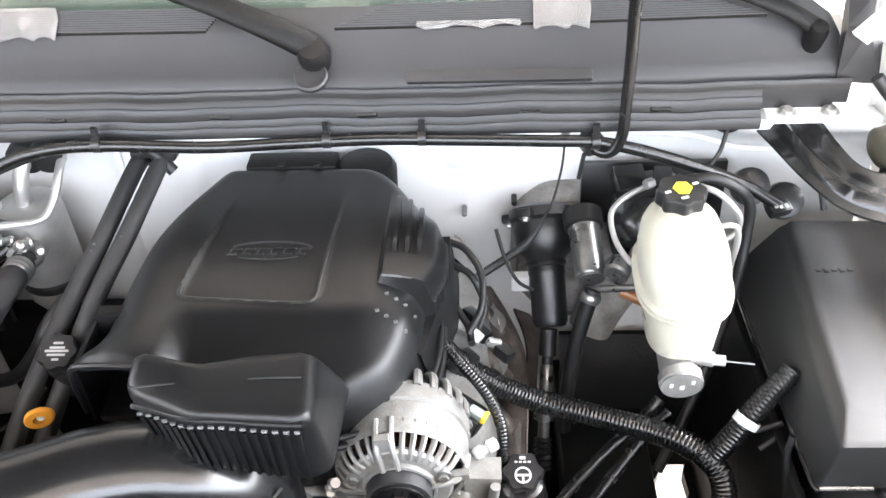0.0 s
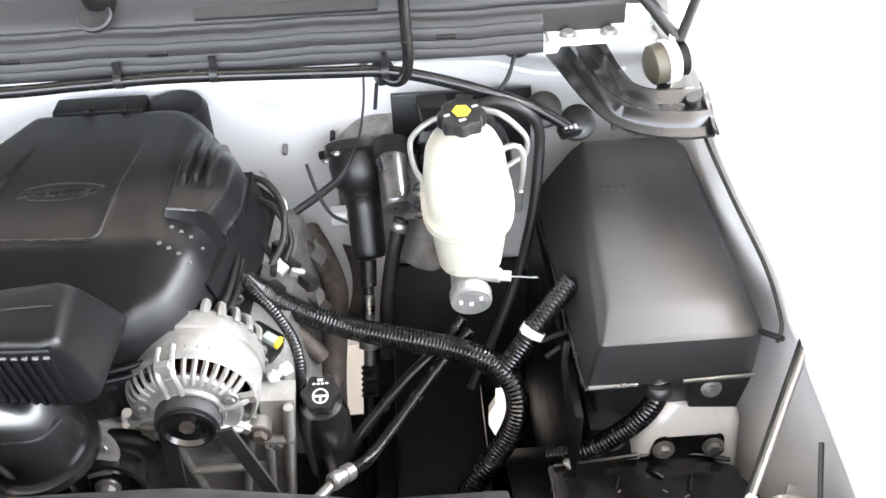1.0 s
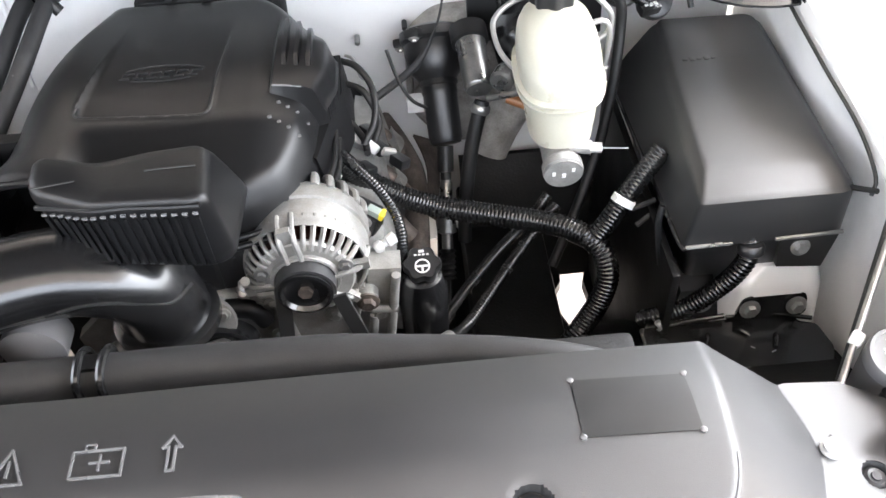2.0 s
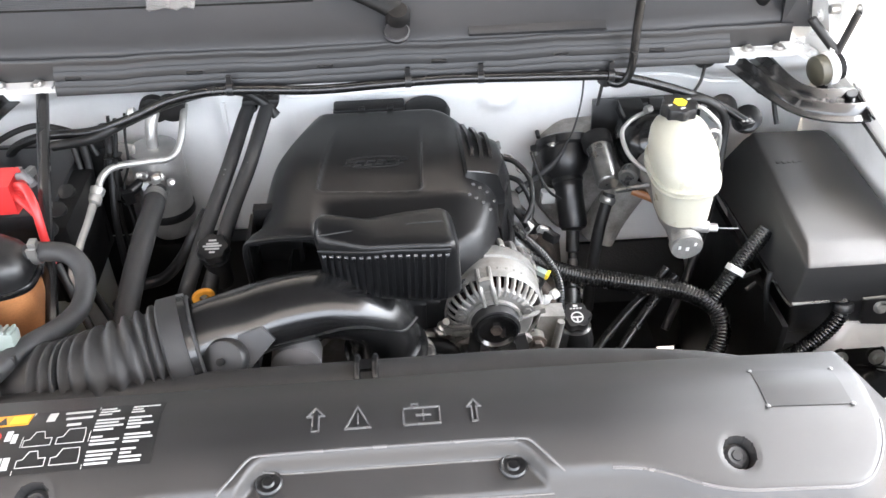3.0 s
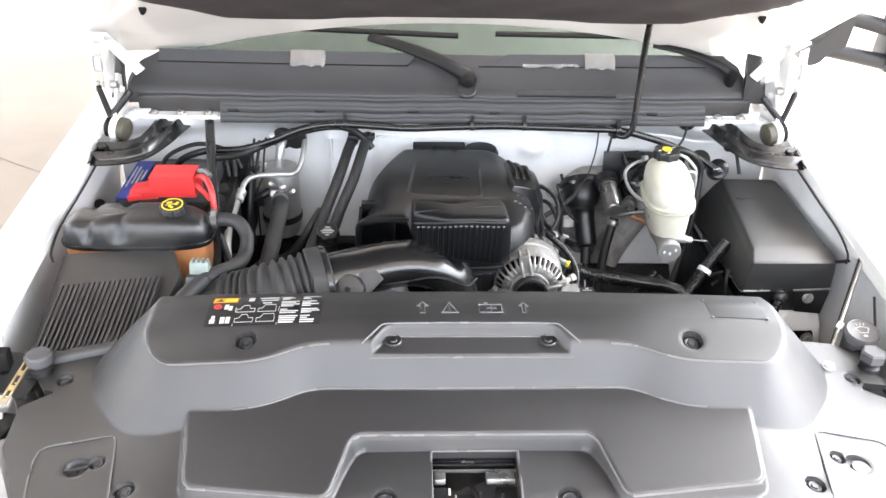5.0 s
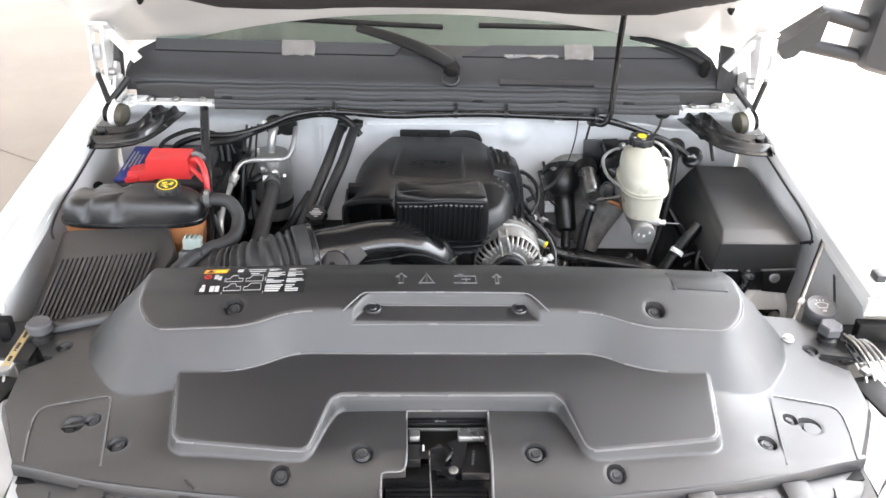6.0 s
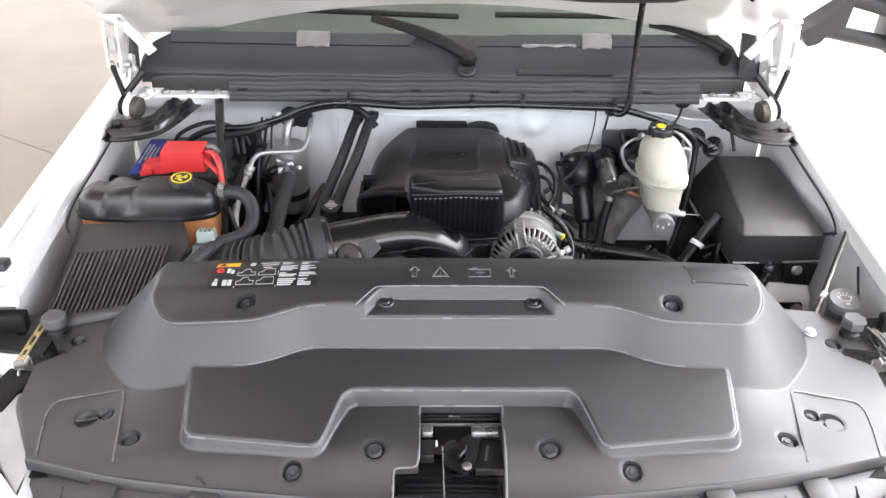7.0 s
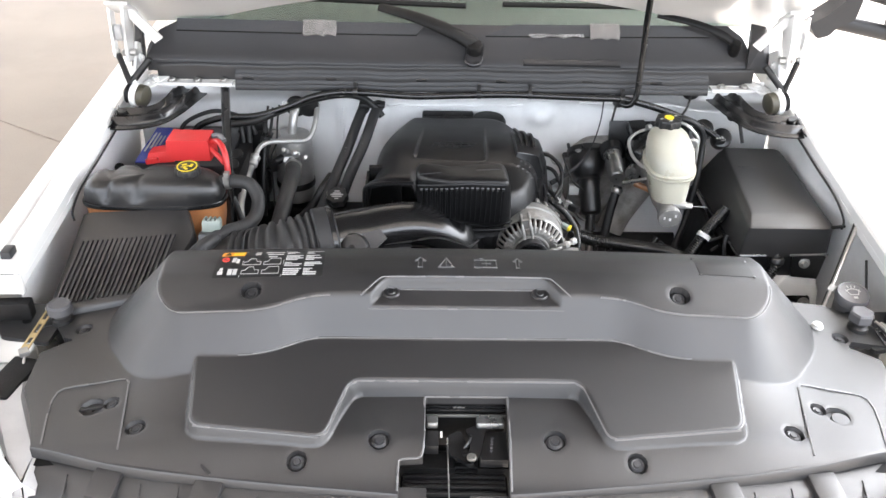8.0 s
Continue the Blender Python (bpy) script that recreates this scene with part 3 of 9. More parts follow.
# ---- hood hinges ----
def hinge(s):
    """White pressed base and swinging arm, pin, and two black stay rods meeting at a rubber bumper."""
    h = thing("hinge", (s * 0.88, 1.18, 1.06), "white steel hood hinge with black stay rods", "hinge", group="hood hinges")
    bm = bmesh.new()
    loft(bm, [[V(s * x, y, z) for x, y, z in q] for q in (
        [(0.868, 1.10, 1.15), (0.868, 1.24, 1.15), (0.868, 1.26, 1.25), (0.868, 1.20, 1.28), (0.868, 1.14, 1.20)],
        [(0.876, 1.10, 1.15), (0.876, 1.24, 1.15), (0.876, 1.26, 1.25), (0.876, 1.20, 1.28), (0.876, 1.14, 1.20)])])
    part("base_plate", bevel(bm, 0.002), PAINT, h)
    bm = bmesh.new()
    loft(bm, [[V(s * x, y, z) for x, y, z in q] for q in (
        [(0.880, 1.145, 1.24), (0.880, 1.185, 1.235), (0.880, 1.235, 1.34), (0.880, 1.17, 1.385), (0.880, 1.155, 1.32)],
        [(0.888, 1.145, 1.24), (0.888, 1.185, 1.235), (0.888, 1.235, 1.34), (0.888, 1.17, 1.385), (0.888, 1.155, 1.32)])])
    part("arm", bevel(bm, 0.002), PAINT, h)
    bm = bbox((s * 0.895, 1.20, 1.372), (0.06, 0.09, 0.008), (-31, 0, 0), 0.002)
    part("hood_flange", bm, PAINT, h)
    bm = bmesh.new()
    loft(bm, [[V(s * x, y, z) for y, z in ((1.118, 1.268), (1.130, 1.258), (1.144, 1.268), (1.150, 1.325), (1.164, 1.372), (1.128, 1.392), (1.122, 1.335))] for x in (0.902, 0.908)])
    link = part("link", bevel(bm, 0.0015), PAINT, h, "white slotted link plate")
    bm = lathe(bmesh.new(), [(0.004, 0), (0.010, 0), (0.010, 0.002), (0.004, 0.002)], Matrix.Translation((s * 0.9, 1.138, 1.325)) @ pose(0, 0, 0, 0, 90, 0) @ Matrix.Diagonal((2.2, 0.8, 8.2, 1)), 16)
    part("slot", bm, HEADLAMP, link)
    bm = rod(bmesh.new(), (s * 0.896, 1.134, 1.276), (s * 0.914, 1.132, 1.276), 0.008, 14, 0.002)
    part("rivet", bm, SILVER, link)
    bm = bmesh.new()
    loft(bm, [[V(s * x, y + d, z) for x, z in ((0.800, 1.290), (0.822, 1.275), (0.896, 1.362), (0.880, 1.382))] for y, d in ((1.205, -0.005), (1.205, 0.005))])
    part("lever", bevel(bm, 0.003), PAINT, h, "white pressed lever")
    bm = bmesh.new()
    loft(bm, [[V(s * x, y, z + d) for x, y, z in ((0.795, 1.215, 1.178), (0.822, 1.232, 1.182), (0.893, 1.145, 1.160), (0.868, 1.128, 1.156))] for d in (-0.003, 0.003)])
    leg = part("base_leg", bevel(bm, 0.0015), PAINT, h, "white base leg")
    for f in (0.35, 0.62):
        hexbolt(leg, (s * (0.808 + 0.072 * f), 1.222 - 0.085 * f, 1.183 - 0.022 * f), (0, -0.2, 1), 0.008, PAINT)
    bm = rod(bmesh.new(), (s * 0.862, 1.165, 1.262), (s * 0.90, 1.165, 1.262), 0.010, 14, 0.002)
    part("pin", bm, SILVER, h, "steel pin")
    for a, b in (((0.886, 1.140, 1.185), (0.898, 1.125, 1.272)), ((0.884, 1.140, 1.185), (0.830, 1.165, 1.245))):
        bm = rod(bmesh.new(), (s * a[0], a[1], a[2]), (s * b[0], b[1], b[2]), 0.0078 if a[0] > 0.885 else 0.0095, 12, 0.002)
        part("stay_rod", bm, RUBBER, h, "black rubber-covered rod")
    for y, z in ((1.215, 1.20), (1.20, 1.235)):
        hexbolt(h, (s * 0.866, y, z), (-s, 0, 0), 0.008, PAINT)
    return h


for s in (-1, 1):
    hinge(s)
    bumper = thing("hood_bumper", (s * 0.866, 1.13, 1.11), "brown and white round rubber bumper", "bumper", group="hood bumpers")
    m = along((s * 0.845, 1.128, 1.152), (s * 0.895, 1.138, 1.158))
    bm = bmesh.new()
    lathe(bm, [(0.004, -0.006), (0.022, -0.005), (0.029, 0.0), (0.030, 0.018)], m, 28)
    part("face", bm, mk("brown_rubber", (0.055, 0.050, 0.034), 0.5) if s < 0 else bpy.data.materials["brown_rubber"], bumper)
    bm = bmesh.new()
    lathe(bm, [(0.031, 0.018), (0.0335, 0.020), (0.0335, 0.034), (0.031, 0.036)], m, 28)
    part("band", bm, PAINT, bumper, "white band")
    bm = bmesh.new()
    lathe(bm, [(0.024, 0.036), (0.028, 0.05), (0.012, 0.06)], m, 20)
    lathe(bm, [(0.010, -0.04), (0.012, 0.0)], along((s * 0.87, 1.133, 1.145), (s * 0.87, 1.133, 1.2)), 12)
    part("stem", bm, UNDER, bumper)

    # pressed brace from the cowl to the fender
    brace = thing("cowl_brace", (s * 0.8, 1.1, 1.10), "glossy black pressed steel brace from cowl to fender", "brace", group="cowl braces")
    outer = catmull([(0.700, 1.245, 0), (0.718, 1.187, 0), (0.741, 1.105, 0), (0.772, 1.038, 0), (0.815, 1.008, 0), (0.870, 0.998, 0), (0.915, 1.004, 0)], 6)
    inn = catmull([(0.795, 1.245, 0), (0.800, 1.20, 0), (0.806, 1.160, 0), (0.818, 1.115, 0), (0.842, 1.098, 0), (0.875, 1.100, 0), (0.905, 1.103, 0)], 6)
    rings = []
    for n, (a, b) in enumerate(zip(outer, inn)):
        z = 1.150 - 0.015 * n / (len(outer) - 1)
        row = []
        for f, dz in ((0, -0.016), (0.0, -0.012), (0.16, -0.010), (0.24, 0.004), (0.30, 0.006), (0.36, 0.003), (0.46, -0.004), (0.60, -0.004), (0.70, 0.006), (0.76, 0.007), (0.84, -0.006), (1.0, -0.008), (1.0, -0.014), (0.8, -0.012), (0.5, -0.010), (0.2, -0.015)):
            p = a.lerp(b, f)
            row.append(V(s * p.x, p.y, z + dz - 0.012 * (1 - f)))
        rings.append(row)
    part("band", loft(bmesh.new(), rings), BLACKPAINT, brace)
    bm = bmesh.new()
    lathe(bm, [(0.004, 0.0), (0.016, 0.0), (0.016, 0.004), (0.004, 0.004)], Matrix.Translation((s * 0.893, 1.062, 1.135)) @ pose(0, 0, 0, 0, 0, -s * 35) @ Matrix.Diagonal((0.6, 1.2, 1, 1)), 18)
    part("slot", bm, UNDER, brace)
    bm = bmesh.new()
    loft(bm, [[V(s * x, y, z) for x, y, z in ((0.905, 1.0, 1.125), (0.935, 0.985, 1.10), (0.94, 1.02, 1.10), (0.912, 1.10, 1.14))], [V(s * x, y, z) for x, y, z in ((0.905, 1.0, 1.120), (0.935, 0.985, 1.095), (0.94, 1.02, 1.095), (0.912, 1.10, 1.135))]])
    part("end_tab", bevel(bm, 0.0015), BLACKPAINT, brace)

# white cowl brackets with their bolts
for s, x0, x1, bolts in ((1, 0.703, 0.868, (0.733, 0.795)), (-1, 0.622, 0.85, (0.648, 0.72, 0.79))):
    bracket = thing("cowl_bracket", (s * (x0 + x1) / 2, 1.22, 1.15), "white painted bolted bracket on the cowl end", "bracket", group="cowl brackets")
    out = round_poly([(s * x0, 1.180), (s * x0, 1.245), (s * (x1 - 0.06), 1.25), (s * (x1 - 0.01), 1.215), (s * x1, 1.180)], 0.006)
    bm = prism(bmesh.new(), out, 1.163, 1.171)
    part("plate", bevel(bm, 0.0015), PAINT, bracket)
    for x in bolts:
        hexbolt(bracket, (s * x, 1.197, 1.171), (0, -0.3, 1), 0.0085, SILVER)

# ---- cowl ----
cowl = thing("windscreen_cowl", (0, 1.3, 1.15), "dark grey plastic cowl with louvres below the windscreen", "cowl")


def steep(p):
    """The cowl climbs steeply from the bay to the windscreen: a flat layout point is drawn forward and raised."""
    p = Vector(p)
    back = 0.64 * max(0.0, p.y - 1.19)
    return V(p.x, p.y - back, p.z + 0.345 * back)


def strip(name, prof, x0, x1, material, parent, label="", bow=0.0, n=24, wave=0.0, taper=(0.0, 0.0)):
    """A profile in y, z drawn along x, bowing back towards the sides; wave: how far soft rubber sags along its run."""
    rings = []
    for k in range(n + 1):
        x = x0 + (x1 - x0) * k / n
        sag = wave * (math.sin(x * 17 + 1.3) + 0.6 * math.sin(x * 41) + 0.3 * math.sin(x * 93))
        row = []
        for y, z in prof:
            f = max(0.0, y - 1.30) / 0.16
            xx = x + (taper[0] * (n - k) - taper[1] * k) / n * f * f
            row.append(steep((xx, y + bow * x * x, z + (sag if z > 1.161 else 0))))
        rings.append(row)
    return part(name, loft(bmesh.new(), rings), material, parent, label)


strip("seal", [(1.187, 1.150), (1.187, 1.163), (1.190, 1.167), (1.194, 1.166), (1.197, 1.171), (1.204, 1.174), (1.207, 1.171), (1.208, 1.164), (1.212, 1.164), (1.214, 1.178), (1.219, 1.184), (1.225, 1.186), (1.228, 1.180), (1.231, 1.178), (1.234, 1.184), (1.238, 1.186),
               (1.241, 1.192), (1.243, 1.150)], -0.615, 0.695, SEAL, cowl, "black ribbed rubber seal", wave=0.0016, n=60)
strip("seal", [(1.244, 1.160), (1.244, 1.196), (1.247, 1.201), (1.252, 1.202), (1.256, 1.198), (1.258, 1.192), (1.261, 1.196), (1.263, 1.18), (1.263, 1.160)], -0.83, 0.82, SEAL, cowl, "black rubber seal bead", wave=0.0014, n=70)
strip("panel", [(1.262, 1.170), (1.262, 1.198), (1.268, 1.203), (1.30, 1.2095), (1.33, 1.216), (1.36, 1.2255), (1.39, 1.236), (1.40, 1.240), (1.462, 1.250), (1.464, 1.235), (1.33, 1.19)], -0.86, 0.812, COWL, cowl, bow=0.03, taper=(0.09, 0.06))
for side in (-1, 1):
    for k in range(10):
        y = 1.396 + k * 0.0066
        x0, x1 = (-0.78, -0.115 + 0.003 * k) if side < 0 else (0.075 + 0.0085 * k, 0.70 - 0.011 * k)
        z = 1.2405 + k * 0.00105
        strip("louvre", [(y, z - 0.002), (y, z + 0.0012), (y + 0.0034, z + 0.0012), (y + 0.0034, z - 0.002)], x0, x1, UNDER, cowl, bow=0.03, n=10)
        strip("louvre_lip", [(y + 0.0034, z - 0.001), (y + 0.0036, z + 0.0030), (y + 0.0052, z + 0.0034), (y + 0.0064, z - 0.001)], x0, x1, COWL, cowl, bow=0.03, n=10)
bm = bbox((0.315, 1.2235, 1.2255), (0.27, 0.018, 0.012), (38, 0, 0), 0.003)
part("raised_pad", bm, COWL, cowl)
for x in (-0.58, -0.35, -0.1, 0.12, 0.36, 0.55):
    bm = bbox((x, 1.1985, 1.180), (0.03, 0.006, 0.006), (35, 0, 0), 0.0015)
    part("clip", bm, SEAL, cowl)
for x, half in ((-0.385, 0.045), (0.405, 0.04), (0.27, 0.075)):
    bm = bmesh.new()
    rings = []
    for k in range(9):
        w = x - half + 2 * half * k / 8
        rings.append([V(w + 0.005 * math.sin(k * 5.1), (1.372 if half < 0.06 else 1.384) + 0.03 * w * w + 0.010 * math.sin(k * 1.7 + x * 9), 1.2445 + 0.002 * math.sin(k * 2.1)), V(w + 0.004, (1.43 if half < 0.06 else 1.393) + 0.03 * w * w, (1.2535 if half < 0.06 else 1.246) + 0.002 * math.sin(k * 1.3)), V(w, (1.462 if half < 0.06 else 1.40) + 0.03 * w * w, 1.258 if half < 0.06 else 1.248), V(w, (1.462 if half < 0.06 else 1.40) + 0.03 * w * w, 1.257 if half < 0.06 else 1.247), V(w, (1.43 if half < 0.06 else 1.393) + 0.03 * w * w, 1.2525 if half < 0.06 else 1.245), V(w + 0.005 * math.sin(k * 5.1), (1.372 if half < 0.06 else 1.384) + 0.03 * w * w + 0.010 * math.sin(k * 1.7 + x * 9), 1.2435)])
    solo("protective_film", loft(bm, [[steep(p) for p in ring] for ring in rings]), TAPE, "crinkled clear film stuck on the louvres", "film", group="protective films")
bm = bmesh.new()
loft(bm, [[steep(p) for p in q] for q in ([(0.80, 1.27, 1.19), (0.86, 1.26, 1.19), (0.87, 1.42, 1.24), (0.81, 1.44, 1.245)], [(0.80, 1.29, 1.27), (0.835, 1.30, 1.26), (0.85, 1.42, 1.27), (0.81, 1.43, 1.275)])])
solo("cowl_end_cap", bevel(bm, 0.006), COWL, "grey plastic cowl end cap", "end cap", group="cowl end caps")
bm = bmesh.new()
loft(bm, [[steep(p) for p in q] for q in ([(-0.86, 1.27, 1.19), (-0.90, 1.26, 1.19), (-0.90, 1.42, 1.24), (-0.87, 1.44, 1.245)], [(-0.865, 1.29, 1.26), (-0.885, 1.30, 1.25), (-0.89, 1.42, 1.265), (-0.87, 1.43, 1.27)])])
solo("cowl_end_cap", bevel(bm, 0.006), COWL, "grey plastic cowl end cap", "end cap", group="cowl end caps")


def wiper(pivot, tip, blade_a, blade_b, thick):
    pivot, tip, blade_a, blade_b = steep(pivot), steep(tip), steep(blade_a), steep(blade_b)
    w = thing("windscreen_wiper", pivot, "black wiper arm and blade resting low on the windscreen", "wiper", group="wipers")
    p, t = Vector(pivot), Vector(tip)
    bm = bmesh.new()
    k = thick / 0.022
    lathe(bm, [(0.022 * k, -0.035), (0.024 * k, 0.0), (0.024 * k, 0.018), (0.019 * k, 0.027), (0.004, 0.029)], along(p, p + V(0, -0.5, 1)), 22)
    part("pivot_cap", bm, UNDER, w)
    if k > 0.9:
        bm = bmesh.new()
        lathe(bm, [(0.019, -0.012), (0.024, -0.008), (0.026, 0.0), (0.023, 0.003), (0.018, 0.0)], along(p + V(-0.004, -0.030, -0.012), p + V(-0.004, -0.045, 0.02)), 24)
        part("grommet", bm, COWL, w, "grey moulded socket round the wiper shaft")
    bm = bmesh.new()
    tube(bm, [p + V(0, 0, 0.018), p.lerp(t, 0.25) + V(0, -0.012, 0.028), p.lerp(t, 0.6) + V(0, -0.01, 0.022), t], lambda u: thick * (1 - 0.4 * u), 12, flat=0.55)
    part("arm", bm, UNDER, w)
    bm = bmesh.new()
    tube(bm, [blade_a, Vector(blade_a).lerp(Vector(blade_b), 0.5), blade_b], 0.008, 8)
    part("blade", bm, UNDER, w)


wiper((0.045, 1.325, 1.222), (-0.22, 1.50, 1.285), (-0.55, 1.56, 1.29), (0.02, 1.50, 1.29), 0.022)
wiper((0.765, 1.345, 1.23), (0.55, 1.46, 1.285), (0.12, 1.505, 1.295), (0.62, 1.51, 1.29), 0.014)


# ---- radiator cover panel ----
shield = thing("radiator_cover", (0, 0.2, 0.93), "large dark grey moulded plastic radiator cover", "cover")
TOP_OUT = round_poly([(-0.615, 0.56), (-0.595, 0.280), (-0.555, 0.229), (-0.385, 0.230), (-0.30, 0.265), (0.30, 0.265), (0.385, 0.230), (0.555, 0.229), (0.595, 0.280), (0.615, 0.56)], 0.06, 10)
POCKET = round_poly([(-0.224, 0.20), (0.226, 0.20), (0.152, 0.294), (-0.150, 0.294)], 0.012, 4)
MID_OUT = round_poly([(-0.512, 0.30), (-0.506, 0.17), (-0.483, 0.018), (-0.246, -0.008), (-0.211, 0.124), (0.211, 0.124), (0.244, -0.008), (0.483, 0.018), (0.506, 0.17), (0.512, 0.30)], 0.024, 5)
SHIELD_OUT = [(-0.768, 0.02), (-0.62, -0.022), (-0.485, -0.048), (-0.29, -0.073), (-0.117, -0.088), (-0.117, -0.030), (-0.077, -0.028), (-0.074, 0.110), (0.074, 0.110), (0.070, -0.088),
              (0.29, -0.068), (0.485, -0.042), (0.62, -0.014), (0.76, 0.03), (0.802, 0.10), (0.845, 0.18), (0.856, 0.29), (0.80, 0.325), (0.815, 0.345), (0.90, 0.34), (0.905, 0.42), (0.80, 0.475), (0.735, 0.475),
              (0.71, 0.468), (0.60, 0.446), (0.30, 0.434), (0.0, 0.427), (-0.30, 0.432), (-0.60, 0.450), (-0.71, 0.468), (-0.735, 0.478), (-0.88, 0.468), (-0.885, 0.425), (-0.825, 0.335), (-0.80, 0.325), (-0.856, 0.29), (-0.845, 0.18), (-0.802, 0.10)]
TOP_HOLES = [(-0.411, 0.277, 0.020), (0.412, 0.274, 0.020)]
LOW_HOLES = [(-0.590, 0.050, 0.0185), (-0.291, -0.034, 0.0175), (-0.153, 0.006, 0.020), (0.152, 0.006, 0.020), (0.290, -0.034, 0.0175), (0.588, 0.048, 0.0185), (-0.792, 0.362, 0.017), (0.796, 0.357, 0.017),
             (-0.690, 0.112, 0.022), (-0.655, 0.118, 0.015), (0.658, 0.118, 0.015), (0.692, 0.106, 0.022)]


def shield_z(X, Y):
    base = 0.985 - 0.062 * X * X - 0.03 * ease(0.02, -0.09, Y) + 0.030 * np.exp(-((np.abs(X) - 0.5) / 0.12) ** 2) * ease(0.05, 0.17, Y)
    d, _, _ = sdf(MID_OUT, X, Y)
    mid = 1.003 + 0.12 * np.clip(Y, 0, 0.25) + 0.003 * (1 - ease(0.28, 0.42, np.abs(X))) * ease(0.10, 0.2, Y)
    base = base + 0.0065 * ease(0.16, 0.01, d) * ease(0.14, 0.05, Y)
    z = smax(base, mid - 3.2 * smax(d, 0 * d, 0.005), 0.0014)
    d, _, _ = sdf(TOP_OUT, X, Y)
    top = 1.103 + 0.026 * ease(0.22, 0.33, Y) - 0.036 * ease(0.36, 0.50, Y) - 0.05 * X * X
    slope = 1.65 - 0.35 * ease(0.24, 0.50, np.abs(X)) - 0.30 * ease(0.50, 0.68, np.abs(X)) * ease(0.20, 0.46, Y)
    z = smax(z, top - slope * smax(d, 0 * d, 0.006), 0.0015)
    d, _, _ = sdf(POCKET, X, Y)
    z = smin(z, 1.0976 + 0.27 * (Y - 0.282) + 2.6 * np.maximum(d, 0), 0.0014)
    for cx, cy, r in TOP_HOLES + LOW_HOLES:
        z = z - 0.0012 * (1 - ease(r, r + 0.006, np.hypot(X - cx, Y - cy)))
    return z


holes = [circle(*h, 28) for h in TOP_HOLES + LOW_HOLES]
sheet_part("shell", sheet(SHIELD_OUT, holes, shield_z, 0.0028, 0.014), PANEL, shield, angle=60)


def zat(x, y):
    return float(shield_z(np.array([[x]]), np.array([[y]]))[0, 0])


def push_pin(x, y, r, deep, kind):
    """A round recess in the panel with its fastener."""
    z = zat(x, y)
    e = r + 0.008
    m = along((x, y, z), (x - (zat(x + e, y) - zat(x - e, y)) / (2 * e), y - (zat(x, y + e) - zat(x, y - e)) / (2 * e), z + 1))
    bm = bmesh.new()
    lathe(bm, [(r + 0.0008, -0.001), (r - 0.001, -deep * 0.5), (r - 0.003, -deep), (0.003, -deep)], m, 28, caps=False)
    rec = part("recess", bm, PANEL, shield)
    if kind == "pin":
        bm = bmesh.new()
        lathe(bm, [(r * 0.75, -deep), (r * 0.75, -deep + 0.004), (r * 0.55, -deep + 0.007), (r * 0.35, -deep + 0.006), (r * 0.3, -deep + 0.008), (0.001, -deep + 0.008)], m, 20)
        part("fastener", bm, COWL, rec, "dark grey push fastener")
    if kind == "crescent":
        bm = bmesh.new()
        lathe(bm, [(r * 0.80, -deep), (r * 0.80, -0.002), (r * 0.76, -0.0008), (0.002, -0.0008)], m @ Matrix.Translation((-0.007, -0.005, 0)), 26)
        part("plug", bm, PANEL, rec)
    if kind == "slot":
        bm = bbox((x, y, z - deep * 0.45), (r * 1.8, 0.005, deep * 0.5), (0, 0, 12), 0.001)
        part("blade", bm, PANEL, rec)


for x, y, r in TOP_HOLES:
    push_pin(x, y, r, 0.016, "pin")
for n, (x, y, r) in enumerate(LOW_HOLES):
    push_pin(x, y, r, 0.0105 if n < 8 else 0.010, "slot" if n == 8 else "crescent" if n == 11 else "pin")
# round snap heads in the pocket
for x in (-0.143, 0.144):
    bm = bmesh.new()
    y = 0.282
    z = zat(x, y)
    lathe(bm, [(0.0165, 0), (0.0165, 0.004), (0.0145, 0.006), (0.012, 0.0045), (0.008, 0.0045), (0.006, 0.0065), (0.001, 0.0065)], Matrix.Translation((x, y, z)) @ pose(0, 0, 0, 5, 0, 0), 26)
    part("fastener", bm, BOX, shield)


def line_on(pts, w=0.0016, h=0.0014):
    """Raised or printed lines that lie on the panel."""
    bm = bmesh.new()
    for (ax, ay), (bx, by) in zip(pts, pts[1:]):
        a, b = V(ax, ay, zat(ax, ay) + h * 0.3), V(bx, by, zat(bx, by) + h * 0.3)
        box(bm, (0, 0, (b - a).length / 2), (w, h, (b - a).length + w), m=along(a, b))
    return bm


# raised lettering marks: arrow, triangle, tank, arrow
marks = [[(-0.098, 0.353), (-0.088, 0.366), (-0.078, 0.353), (-0.084, 0.353), (-0.084, 0.330), (-0.092, 0.330), (-0.092, 0.353), (-0.098, 0.353)],
         [(-0.052, 0.330), (-0.022, 0.330), (-0.037, 0.364), (-0.052, 0.330)], [(-0.037, 0.352), (-0.037, 0.338)],
         [(0.018, 0.330), (0.062, 0.330), (0.062, 0.356), (0.018, 0.356), (0.018, 0.330)], [(0.028, 0.356), (0.028, 0.362), (0.036, 0.362), (0.036, 0.356)], [(0.034, 0.344), (0.050, 0.344)], [(0.042, 0.337), (0.042, 0.351)],
         [(0.096, 0.353), (0.104, 0.364), (0.112, 0.353), (0.107, 0.353), (0.107, 0.330), (0.101, 0.330), (0.101, 0.353), (0.096, 0.353)]]
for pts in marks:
    part("raised_mark", line_on(pts, 0.002, 0.003), PANELGLINT, shield)

